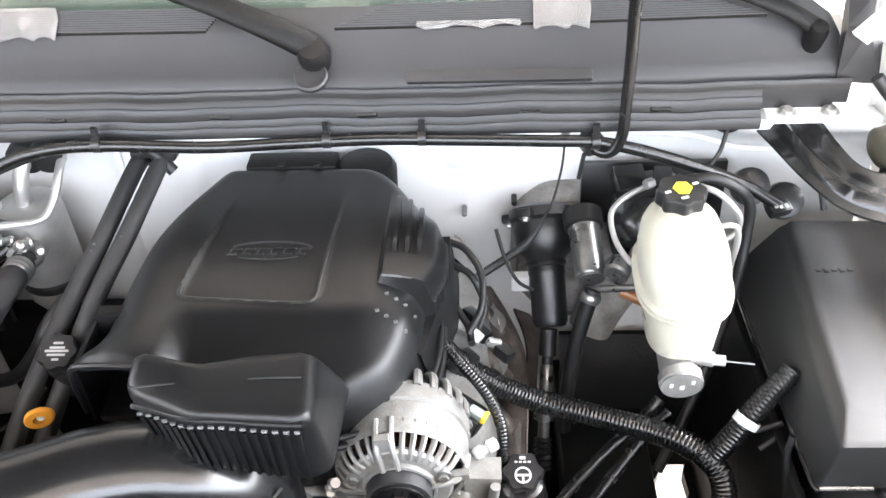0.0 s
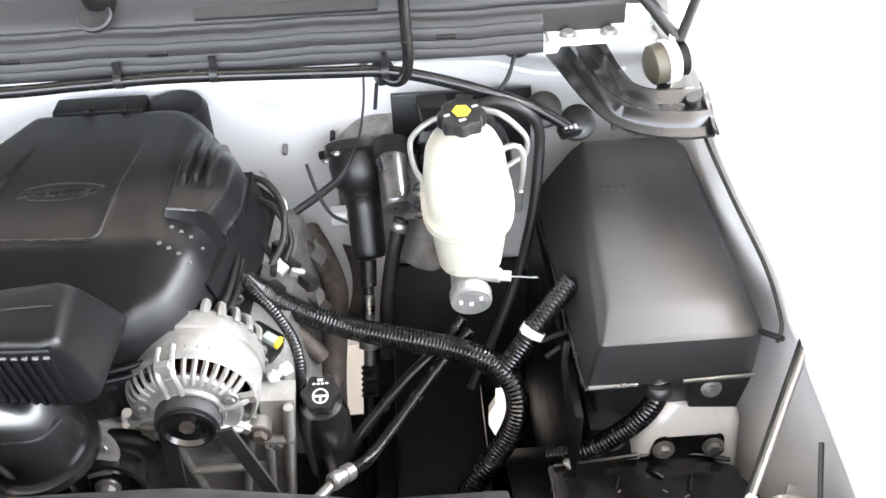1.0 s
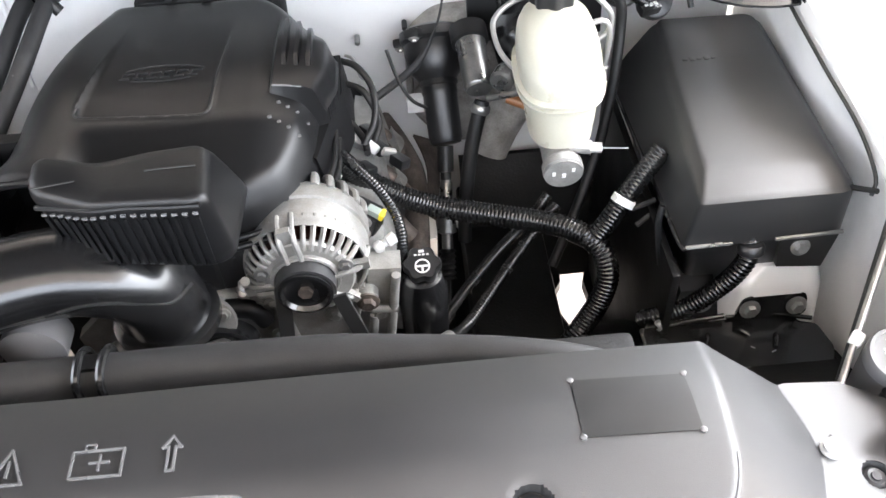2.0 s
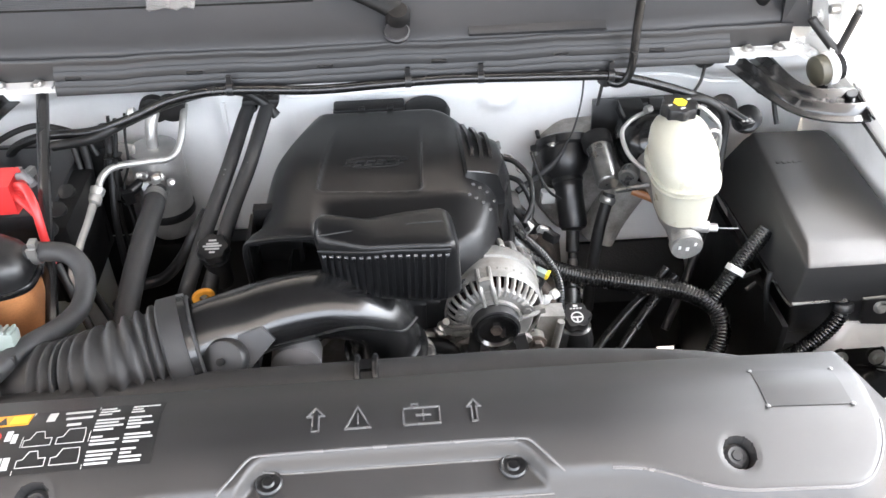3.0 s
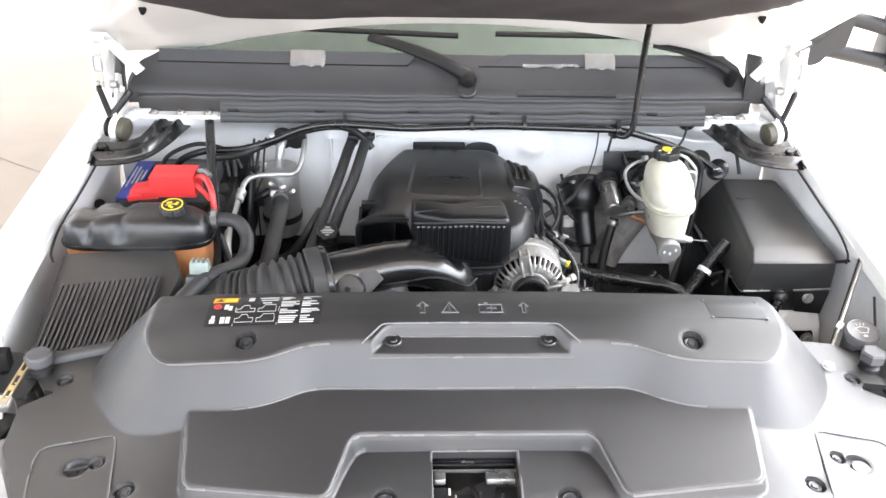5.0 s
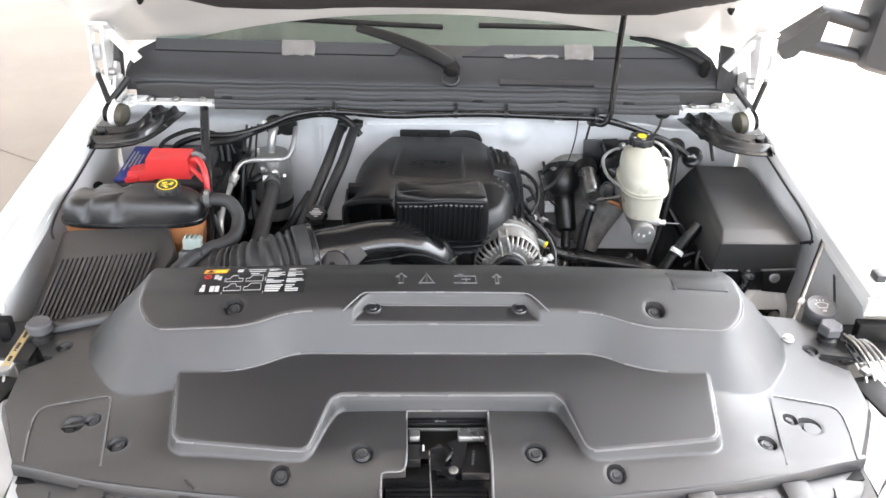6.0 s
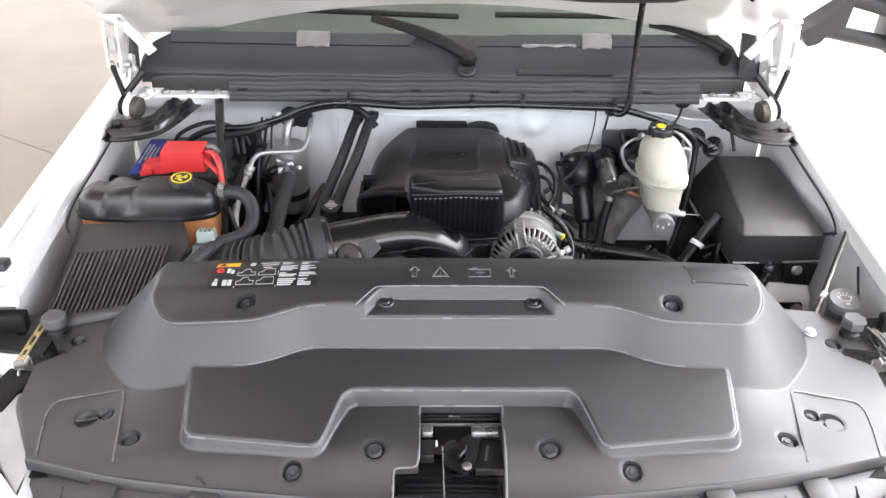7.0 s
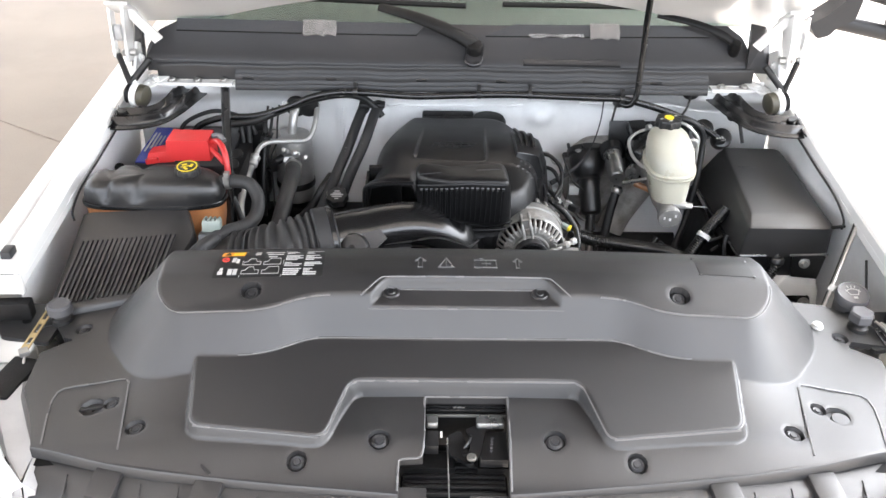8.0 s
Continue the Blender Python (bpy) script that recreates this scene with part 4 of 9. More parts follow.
# pale tubes that paint the highlight on the rounded creases of the moulded steps
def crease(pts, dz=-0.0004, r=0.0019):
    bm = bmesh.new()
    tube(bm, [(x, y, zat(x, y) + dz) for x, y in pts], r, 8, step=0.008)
    part("crease", bm, PANELGLINT, shield)


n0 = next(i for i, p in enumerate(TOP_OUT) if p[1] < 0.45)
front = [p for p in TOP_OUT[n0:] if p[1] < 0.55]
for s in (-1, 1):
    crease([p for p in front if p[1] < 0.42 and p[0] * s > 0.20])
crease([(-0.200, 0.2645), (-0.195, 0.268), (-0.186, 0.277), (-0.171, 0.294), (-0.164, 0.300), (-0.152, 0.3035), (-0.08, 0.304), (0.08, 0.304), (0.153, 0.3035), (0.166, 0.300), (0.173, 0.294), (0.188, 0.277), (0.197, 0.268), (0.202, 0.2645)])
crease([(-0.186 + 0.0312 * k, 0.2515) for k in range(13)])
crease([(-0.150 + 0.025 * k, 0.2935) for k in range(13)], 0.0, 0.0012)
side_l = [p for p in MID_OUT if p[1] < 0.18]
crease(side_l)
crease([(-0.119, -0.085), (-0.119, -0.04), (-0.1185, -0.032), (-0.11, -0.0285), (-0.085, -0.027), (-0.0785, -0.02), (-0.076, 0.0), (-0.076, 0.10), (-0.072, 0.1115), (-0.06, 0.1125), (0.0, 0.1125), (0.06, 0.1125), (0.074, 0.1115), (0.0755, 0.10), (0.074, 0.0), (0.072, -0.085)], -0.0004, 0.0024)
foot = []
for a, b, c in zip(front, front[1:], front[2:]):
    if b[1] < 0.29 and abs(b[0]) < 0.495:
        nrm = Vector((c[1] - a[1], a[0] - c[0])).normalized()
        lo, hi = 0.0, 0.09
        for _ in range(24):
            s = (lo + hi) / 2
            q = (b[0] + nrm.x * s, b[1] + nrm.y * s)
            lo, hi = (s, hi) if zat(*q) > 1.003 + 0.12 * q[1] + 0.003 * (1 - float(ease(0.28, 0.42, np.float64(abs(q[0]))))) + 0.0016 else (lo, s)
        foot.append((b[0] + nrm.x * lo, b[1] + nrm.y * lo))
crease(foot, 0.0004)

# turned-down front lip
for run in ([(-0.768, 0.02), (-0.62, -0.022), (-0.485, -0.048), (-0.29, -0.073), (-0.117, -0.088)], [(0.070, -0.088), (0.29, -0.068), (0.485, -0.042), (0.62, -0.014), (0.768, 0.03)]):
    rows = []
    for p in evenly(catmull([(x, y, 0) for x, y in run]), 0.02):
        z = zat(p.x, p.y)
        rows.append([V(p.x, p.y + 0.004, z + 0.0006), V(p.x, p.y - 0.003, z - 0.0004), V(p.x, p.y - 0.0055, z - 0.004), V(p.x, p.y - 0.006, z - 0.024), V(p.x, p.y + 0.002, z - 0.024), V(p.x, p.y + 0.004, z - 0.004)])
    part("front_lip", loft(bmesh.new(), rows), PANEL, shield)
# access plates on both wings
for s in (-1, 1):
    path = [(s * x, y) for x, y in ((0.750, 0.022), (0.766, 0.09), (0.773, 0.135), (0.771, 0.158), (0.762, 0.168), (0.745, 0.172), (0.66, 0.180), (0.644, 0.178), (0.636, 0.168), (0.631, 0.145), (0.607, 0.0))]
    part("plate_seam", line_on(path, 0.003, 0.0026), PANELGLINT, shield, "thin seam of the access plate")
bm = line_on([(-0.452, -0.038), (-0.438, -0.05)], 0.005, 0.002)
part("moulded_tab", bm, PANEL, shield)


def decal(name, x0, y0, x1, y1, material, lift, label="", parent=None, n=8):
    """A thin printed film that follows the panel."""
    bm = bmesh.new()
    grid = [[bm.verts.new((x0 + (x1 - x0) * i / n, y0 + (y1 - y0) * j / n, zat(x0 + (x1 - x0) * i / n, y0 + (y1 - y0) * j / n) + lift)) for i in range(n + 1)] for j in range(n + 1)]
    for j in range(n):
        for i in range(n):
            bm.faces.new((grid[j][i], grid[j][i + 1], grid[j + 1][i + 1], grid[j + 1][i]))
    geo = bmesh.ops.extrude_face_region(bm, geom=bm.faces[:])
    bmesh.ops.translate(bm, verts=[v for v in geo["geom"] if isinstance(v, bmesh.types.BMVert)], vec=(0, 0, -0.0006))
    return part(name, bm, material, parent)


# warning label with its printed blocks and bars
label = thing("warning_label", (-0.385, 0.34, 1.09), "black and yellow printed warning label on the radiator cover", "label")
film = decal("film", -0.492, 0.305, -0.278, 0.405, BLACKINK, 0.0010, parent=label)


def patch(x0, y0, x1, y1, material, name="print", lift=0.0018):
    return decal(name, -0.492 + 0.214 * x0, 0.305 + 0.100 * y0, -0.492 + 0.214 * x1, 0.305 + 0.100 * y1, material, lift, parent=film, n=2)


patch(0.02, 0.76, 0.235, 0.99, ORANGEINK, "warning_field")
patch(0.125, 0.80, 0.225, 0.95, YELLOW, "sign_field", 0.0024)
bm = bmesh.new()
tri = [(-0.482, 0.384), (-0.468, 0.384), (-0.475, 0.400)]
loft(bm, [[V(x, y, zat(x, y) + 0.0026) for x, y in tri], [V(x, y, zat(x, y) + 0.0018) for x, y in tri]])
part("triangle", bm, BLACKINK, film)
bm = bmesh.new()
zc = zat(-0.475, 0.363) + 0.0018
lathe(bm, [(0.0075, 0), (0.0075, 0.0006), (0.0052, 0.0006), (0.0052, 0)], Matrix.Translation((-0.475, 0.363, zc)), 22, caps=False)
box(bm, (-0.475, 0.363, zc + 0.0004), (0.013, 0.0018, 0.0006), (0, 0, 40))
part("stop_ring", bm, REDINK, film)
for q in ((0.14, 0.50, 0.175, 0.66), (0.18, 0.46, 0.21, 0.60), (0.04, 0.08, 0.085, 0.18), (0.05, 0.20, 0.08, 0.29), (0.13, 0.07, 0.170, 0.24), (0.178, 0.07, 0.215, 0.24)):
    patch(*q, WHITEINK, "pictogram")
patch(0.335, 0.78, 0.385, 0.95, WHITEINK, "pictogram")
patch(0.2415, 0.0, 0.2465, 1.0, WHITEINK, "rule")
patch(0.62, 0.0, 0.624, 1.0, WHITEINK, "rule")


def car_print(cx, cy, w, tall):
    """A small printed outline of a pickup or van."""
    pts = [(-0.5, 0), (-0.5, 0.45), (-0.3, 0.5), (-0.15, 1.0), (0.15 if not tall else 0.45, 1.0), (0.25 if not tall else 0.5, 0.5), (0.5, 0.5), (0.5, 0), (-0.5, 0)]
    line = [(-0.492 + 0.214 * (cx + w * x), 0.305 + 0.100 * (cy + 0.22 * y)) for x, y in pts]
    bm = bmesh.new()
    for (ax, ay), (bx, by) in zip(line, line[1:]):
        a, b = V(ax, ay, zat(ax, ay) + 0.0020), V(bx, by, zat(bx, by) + 0.0020)
        box(bm, (0, 0, (b - a).length / 2), (0.0009, 0.0006, (b - a).length + 0.0006), m=along(a, b))
    part("car_outline", bm, WHITEINK, film)


for cx, cy, tall in ((0.335, 0.38, False), (0.52, 0.38, True), (0.335, 0.08, False), (0.52, 0.08, True)):
    car_print(cx, cy, 0.155, tall)
rnd = random.Random(5)
for col in (0.635, 0.82):
    for k in range(17):
        if k not in (4, 8, 13):
            patch(col, 0.04 + 0.055 * k, col + rnd.uniform(0.06, 0.168), 0.04 + 0.055 * k + 0.026, WHITEINK, "text_bar")
for k in range(3):
    patch(0.43 + 0.02 * k, 0.90 - 0.12 * k, 0.60 - 0.05 * (k == 2), 0.94 - 0.12 * k, WHITEINK, "text_bar")
# plain dark pad
pad = thing("blank_label", (0.53, 0.36, 1.07), "plain matt black blank label on the radiator cover", "label")
decal("film", 0.464, 0.330, 0.572, 0.395, BLACKINK, 0.0010, parent=pad)
for x, y in ((0.464, 0.330), (0.572, 0.330), (0.464, 0.395), (0.572, 0.395)):
    bm = lathe(bmesh.new(), [(0.0032, 0.0), (0.0032, 0.0018), (0.0018, 0.0024)], Matrix.Translation((x, y, zat(x, y) + 0.0004)), 12)
    part("corner_pin", bm, PANELGLINT, pad, "pale moulded corner mark")

# rubber seal tube behind the panel, with its clip
seal = thing("radiator_seal_tube", (-0.05, 0.53, 0.95), "grey foam-rubber seal tube behind the radiator cover", "seal")
bm = bmesh.new()
tube(bm, [(-0.62, 0.52, 0.985), (-0.35, 0.53, 1.0), (-0.034, 0.532, 1.004), (0.2, 0.525, 1.012), (0.33, 0.505, 1.028), (0.42, 0.487, 1.04), (0.50, 0.47, 1.04), (0.57, 0.455, 1.02)], lambda u: 0.027 if u < 0.7 else 0.027 - 0.05 * (u - 0.7), 18)
part("tube", bm, HOSE, seal)
bm = bmesh.new()
for dx in (-0.013, 0.013):
    tube(bm, [(-0.034 + dx, 0.502, 0.985), (-0.034 + dx, 0.507, 1.025), (-0.034 + dx, 0.535, 1.034), (-0.034 + dx, 0.561, 1.02), (-0.034 + dx, 0.563, 0.99)], 0.005, 8)
box(bm, (-0.034, 0.532, 1.031), (0.034, 0.02, 0.006))
part("clip", bm, BLACKPAINT, seal, "black clip")
# dark shroud under the panel's rear edge
bm = bmesh.new()
box(bm, (0, 0.525, 0.78), (1.15, 0.05, 0.40))
part("fan_shroud", bevel(bm, 0.01), UNDER, truck, "black fan shroud")

# hood latch in the middle opening
latch = thing("hood_latch", (0, 0.03, 0.86), "black steel hood latch with worn hook", "latch")
part("back_plate", bbox((0.0, 0.116, 0.935), (0.15, 0.010, 0.09), w=0.003), UNDER, latch)
for y, z in ((0.107, 0.968), (0.099, 0.9665)):
    part("cross_slat", bbox((0.0, y, z), (0.146, 0.004, 0.004), w=0.001), BLACKPAINT, latch)
part("tab", bbox((-0.012, 0.103, 0.9705), (0.022, 0.004, 0.002), w=0.0006), DULLSTEEL, latch)
# pads: the sky's reflection in black paint is put in as pale steel
for x, w in ((-0.0615, 0.021), (0.0435, 0.050)):
    part("pad", bbox((x, 0.074, 0.960), (w, 0.026, 0.012), (-14, 0, 0), 0.004, 3), DULLSTEEL, latch, "latch pad with its sky reflection put into a pale metal")
part("bridge", bbox((0.0, 0.0895, 0.962), (0.146, 0.004, 0.006), w=0.0015), DULLSTEEL, latch)
part("bracket", bbox((-0.062, 0.040, 0.944), (0.024, 0.040, 0.020), w=0.002), BOX, latch)
part("bracket", bbox((0.048, 0.030, 0.938), (0.050, 0.072, 0.018), w=0.002), BOX, latch)
part("stop", bbox((-0.045, 0.046, 0.957), (0.004, 0.014, 0.004), w=0.001), WHITEINK, latch)
for k in range(5):
    bm = lathe(bmesh.new(), [(0.0026, 0), (0.0026, 0.0016)], Matrix.Translation((0.047 - 0.001 * k, 0.048 - 0.008 * k, 0.947)), 10)
    part("pressed_dot", bm, POSTGREY, latch)
for x, w in ((-0.105, 0.028), (0.036, 0.066)):
    part("lip_tab", bbox((x, -0.082, 0.930), (w, 0.014, 0.008), (20, 0, 0), 0.002), PANEL, latch)
bm = bmesh.new()
for dz, lay in ((0.0, ((-0.034, 0.058), (-0.022, 0.066), (-0.016, 0.072), (-0.010, 0.070), (-0.004, 0.056), (0.004, 0.030), (0.012, 0.004), (0.012, -0.010), (0.002, -0.012), (-0.010, 0.0), (-0.030, 0.012), (-0.032, 0.04))), (0.010, ((-0.002, 0.058), (0.014, 0.066), (0.034, 0.068), (0.036, 0.062), (0.026, 0.010), (0.020, -0.004), (0.010, -0.010), (0.0, -0.004), (0.006, 0.02), (0.004, 0.04)))):
    poly = round_poly(lay, 0.003, 2)
    sub_bm = bmesh.new()
    loft(sub_bm, [[V(x, y, 0.935 + dz + 0.12 * y * (dz > 0)) for x, y in poly], [V(x, y, 0.942 + dz + 0.12 * y * (dz > 0)) for x, y in poly]])
    part("hook", bevel(sub_bm, 0.0012), BLACKPAINT, latch, "worn dark steel hook")
tube(bm, [(-0.005, 0.02, 0.95), (0.004, 0.028, 0.958), (0.008, 0.04, 0.958), (0.005, 0.05, 0.952)], 0.003, 8)
part("spring", bm, BLACKPAINT, latch)
hexbolt(latch, (0.008, -0.004, 0.951), (0, -0.2, 1), 0.0055, DULLSTEEL)
bm = rod(bmesh.new(), (-0.034, 0.050, 0.945), (-0.031, -0.08, 0.915), 0.0013, 8)
part("cable_rod", bm, DULLSTEEL, latch, "thin steel rod")
for k in range(9):
    bm = bbox((-0.022, -0.045 + 0.012 * k, 0.905 + 0.002 * (k % 2)), (0.18, 0.007, 0.01), w=0.0015)
    part("rib", bm, BOX, latch)
bm = bbox((-0.022, 0.0, 0.893), (0.19, 0.16, 0.012), w=0.002)
part("base", bm, UNDER, latch)

# grille top and honeycomb in front of the panel
grille = thing("front_grille", (0, -0.06, 0.70), "grey plastic upper grille with clips", "grille")


def front_y(x):
    return -0.082 + 0.165 * x * x


for s in (-1, 1):
    rings = []
    for k in range(21):
        x = s * (0.07 + 0.69 * k / 20)
        y = front_y(x)
        zb = 0.948 - 0.05 * x * x
        rings.append([V(x, y + 0.01, zb), V(x, y - 0.025, zb - 0.004), V(x, y - 0.06, zb - 0.03), V(x, y - 0.075, zb - 0.10), V(x, y - 0.065, zb - 0.10), V(x, y - 0.05, zb - 0.035), V(x, y - 0.02, zb - 0.014), V(x, y + 0.01, zb - 0.01)])
    part("top_rail", loft(bmesh.new(), rings), PANEL, grille)
    for x in (0.44, 0.62):
        bm = bbox((s * x, front_y(x) - 0.03, 0.945 - 0.05 * x * x), (0.05, 0.06, 0.016), (14, 0, s * 10), 0.004)
        part("clip", bm, PANEL, grille)
    for k in range(9):
        x = 0.15 + 0.068 * k
        bm = bbox((s * x, front_y(x) - 0.038, 0.9375 - 0.05 * x * x), (0.0035, 0.04, 0.004), (24, 0, 0), 0.001)
        part("rib", bm, PANEL, grille)
    # honeycomb insert below the rail
    bm = bmesh.new()
    for r in range(4):
        for c in range(9):
            x = 0.50 + 0.03 * c + 0.015 * (r % 2)
            p = V(s * x, front_y(x) - 0.085 - 0.004 * r, 0.885 - 0.05 * x * x - 0.026 * r)
            for k in range(6):
                a0, a1 = math.pi * k / 3 + math.pi / 6, math.pi * (k + 1) / 3 + math.pi / 6
                q0, q1 = p + V(0.016 * math.cos(a0), 0, 0.016 * math.sin(a0)), p + V(0.016 * math.cos(a1), 0, 0.016 * math.sin(a1))
                rod(bm, q0, q1, 0.0022, 5)
    part("honeycomb", bm, BOX, grille, "black honeycomb mesh")
    bm = bmesh.new()
    box(bm, (s * 0.42, 0.02, 0.80), (0.80, 0.04, 0.24))
    part("backing", bm, UNDER, grille)

# lamp and white corner beside the grille
for s in (-1, 1):
    lamp = thing("headlamp", (s * 0.86, 0.10, 0.62), "clear headlamp with grey housing in the white front corner", "headlamp", group="headlamps")
    rings = []
    for y, xo in ((-0.045, 0.792), (0.02, 0.845), (0.09, 0.885), (0.17, 0.925), (0.27, 0.972)):
        xi = 0.745 + 0.085 * ease(0.0, 0.18, np.float64(y)) + 0.03 * ease(0.15, 0.27, np.float64(y))
        z = 0.925
        rings.append([V(s * xi, y, z - 0.02), V(s * (xi + 0.02), y, z), V(s * (xo - 0.03), y, z - 0.002), V(s * xo, y, z - 0.03), V(s * (xo + 0.01), y, z - 0.28), V(s * (xi + 0.03), y, z - 0.28)])
    part("housing", bevel(loft(bmesh.new(), rings), 0.006), HEADLAMP, lamp)
    part("gap_filler", bbox((s * 0.893, 0.228, 0.895), (0.062, 0.12, 0.07), (0, 0, s * 12), 0.006), UNDER, lamp, "black gap beside the lamp")
    part("lip", bbox((s * 0.965, 0.392, 0.972), (0.12, 0.03, 0.042), (0, 0, s * -4), 0.006), UNDER, lamp, "black lip under the fender end")
    part("inner_sheet", bbox((s * 0.945, 0.335, 0.915), (0.11, 0.085, 0.008), (12, s * 6, s * 5), 0.002), PAINT, lamp, "white sheet beside the lamp")
    bm = bmesh.new()
    rings = []
    for y, xo in ((-0.06, 0.775), (0.0, 0.832), (0.06, 0.872), (0.13, 0.908), (0.20, 0.942), (0.29, 0.980), (0.40, 1.018)):
        rings.append([V(s * (xo - 0.02), y, 0.938), V(s * (xo + 0.008), y, 0.925), V(s * (xo + 0.022), y, 0.86), V(s * (xo + 0.02), y, 0.66), V(s * (xo + 0.014), y, 0.66), V(s * (xo + 0.014), y, 0.86), V(s * xo, y, 0.918), V(s * (xo - 0.024), y, 0.932)])
    part("corner_panel", loft(bm, rings), PAINT, lamp, "white painted corner")

# ---- engine cover ----
engine_cover = thing("engine_cover", (0, 0.98, 0.93), "matt black plastic engine cover with raised front snorkel", "engine cover")
EC_OUT = round_poly([(-0.238, 0.820), (-0.10, 0.790), (0.02, 0.752), (0.11, 0.760), (0.185, 0.80), (0.214, 0.87), (0.220, 0.95), (0.238, 1.00), (0.236, 1.10), (0.215, 1.17), (0.17, 1.235), (0.118, 1.285), (-0.14, 1.287), (-0.18, 1.20), (-0.232, 1.09)], 0.03, 5)
EC_IN = round_poly([(-0.118, 0.915), (0.068, 0.900), (0.080, 1.20), (-0.088, 1.20)], 0.02, 4)


def ec_z(X, Y):
    d, _, _ = sdf(EC_OUT, X, Y)
    e = -d
    shoulder = ease(0.146, 0.152, X) * ease(0.944, 0.949, Y) * ease(1.21, 1.08, Y)
    top = 1.079 - 0.034 * ease(0.96, 1.28, Y) - 0.050 * ease(0.12, 0.24, -X) ** 2 * (0.35 + 0.65 * ease(0.80, 0.90, Y)) - 0.046 * ease(0.12, 0.25, X) * (1 - 0.72 * shoulder)
    top = top - 0.42 * smax(0.892 - Y, 0 * Y, 0.012) * ease(-0.125, -0.085, X)
    mouth = ease(-0.095, -0.115, X) * ease(0.88, 0.84, Y)
    fall = (0.045 * (1 - mouth) + 0.004 * mouth) * (1 - 0.5 * ease(1.12, 1.25, Y)) * (1 - 0.8 * shoulder)
    z = top - fall * (1 - ease(0.0, 0.045, e)) ** 2 - 0.035 * (1 - ease(0, 0.016, e)) * (1 - 0.85 * mouth)
    di, _, _ = sdf(EC_IN, X, Y)
    z = z - 0.007 * ease(0.002, -0.004, di) * ease(1.19, 1.0, Y) + 0.0012 * ease(0.008, 0.003, np.abs(di)) * ease(1.1, 1.0, Y)
    # raised shoulder behind the side notch
    return z + 0.007 * shoulder


sheet_part("shell", sheet(EC_OUT, [], ec_z, 0.0025, lambda x, y: 0.010 if (x < -0.10 and y < 0.86) else 0.055), COVER, engine_cover, angle=40)


def ecz(x, y):
    return float(ec_z(np.array([[x]]), np.array([[y]]))[0, 0])


# three stepped ridges on the shoulder
for k in range(3):
    rows = []
    for j in range(13):
        y = 1.0 + 0.18 * j / 12
        x = 0.166 + 0.017 * k - 0.06 * max(0, y - 1.08)
        h = 0.008 * min(1, j / 0.9, (12 - j) / 0.9) + 0.0005
        rows.append([V(x - 0.004, y, ecz(x - 0.004, y) - 0.004), V(x - 0.003, y, ecz(x, y) + h), V(x + 0.003, y, ecz(x, y) + h), V(x + 0.005, y, ecz(x + 0.005, y) - 0.004)])
    part("ridge", loft(bmesh.new(), rows), COVER, engine_cover)
# lower rim of the cover, visible round its front corner
bm = bmesh.new()
rim = [(-0.02, 0.735), (0.10, 0.742), (0.19, 0.785), (0.226, 0.86), (0.232, 0.95)]
tube(bm, [(x, y + 0.014, 0.966) for x, y in rim], 0.005, 10)
part("rim", bm, COVER, engine_cover)
bm = bmesh.new()
tube(bm, [(x * 0.985, y + 0.014, 0.982) for x, y in rim], 0.004, 10)
part("rim", bm, COVER, engine_cover)
# side wall below the shell at the right
bm = bmesh.new()
loft(bm, [[V(0.205, 0.87, 1.01), V(0.222, 0.95, 1.01), V(0.240, 1.02, 1.01), V(0.238, 1.12, 1.01), V(0.20, 1.12, 1.01), V(0.18, 0.90, 1.01)],
          [V(0.215, 0.88, 0.95), V(0.235, 0.95, 0.93), V(0.252, 1.02, 0.92), V(0.25, 1.12, 0.92), V(0.20, 1.12, 0.92), V(0.18, 0.90, 0.95)]])
part("side_wall", bevel(bm, 0.004), COVER, engine_cover)
# notch line and snap dots at the right shoulder
bm = bmesh.new()
tube(bm, [(0.152, 0.9485, ecz(0.152, 0.950)), (0.17, 0.9485, ecz(0.17, 0.950)), (0.192, 0.948, ecz(0.192, 0.950))], 0.0016, 8)
part("edge_bead", bm, MARKGREY, engine_cover, "pale edge bead")
for k in range(4):
    for x, y in ((0.160 + 0.012 * k, 0.927 - 0.004 * k), (0.150 + 0.012 * k, 0.892 - 0.004 * k)):
        bm = bbox((x, y, ecz(x, y) + 0.001), (0.0055, 0.0036, 0.004), (0, 0, 20), 0.001)
        part("snap_dot", bm, MARKGREY, engine_cover, "pale snap dot")
# edges along the moulded lines, their highlight painted as a lighter colour
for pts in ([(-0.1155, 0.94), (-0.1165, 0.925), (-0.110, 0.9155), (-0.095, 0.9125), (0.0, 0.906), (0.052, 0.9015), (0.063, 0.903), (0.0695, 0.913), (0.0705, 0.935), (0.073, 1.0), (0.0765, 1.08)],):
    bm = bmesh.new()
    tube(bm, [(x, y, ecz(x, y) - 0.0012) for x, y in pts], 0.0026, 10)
    part("moulded_edge", bm, COVERGLINT, engine_cover)
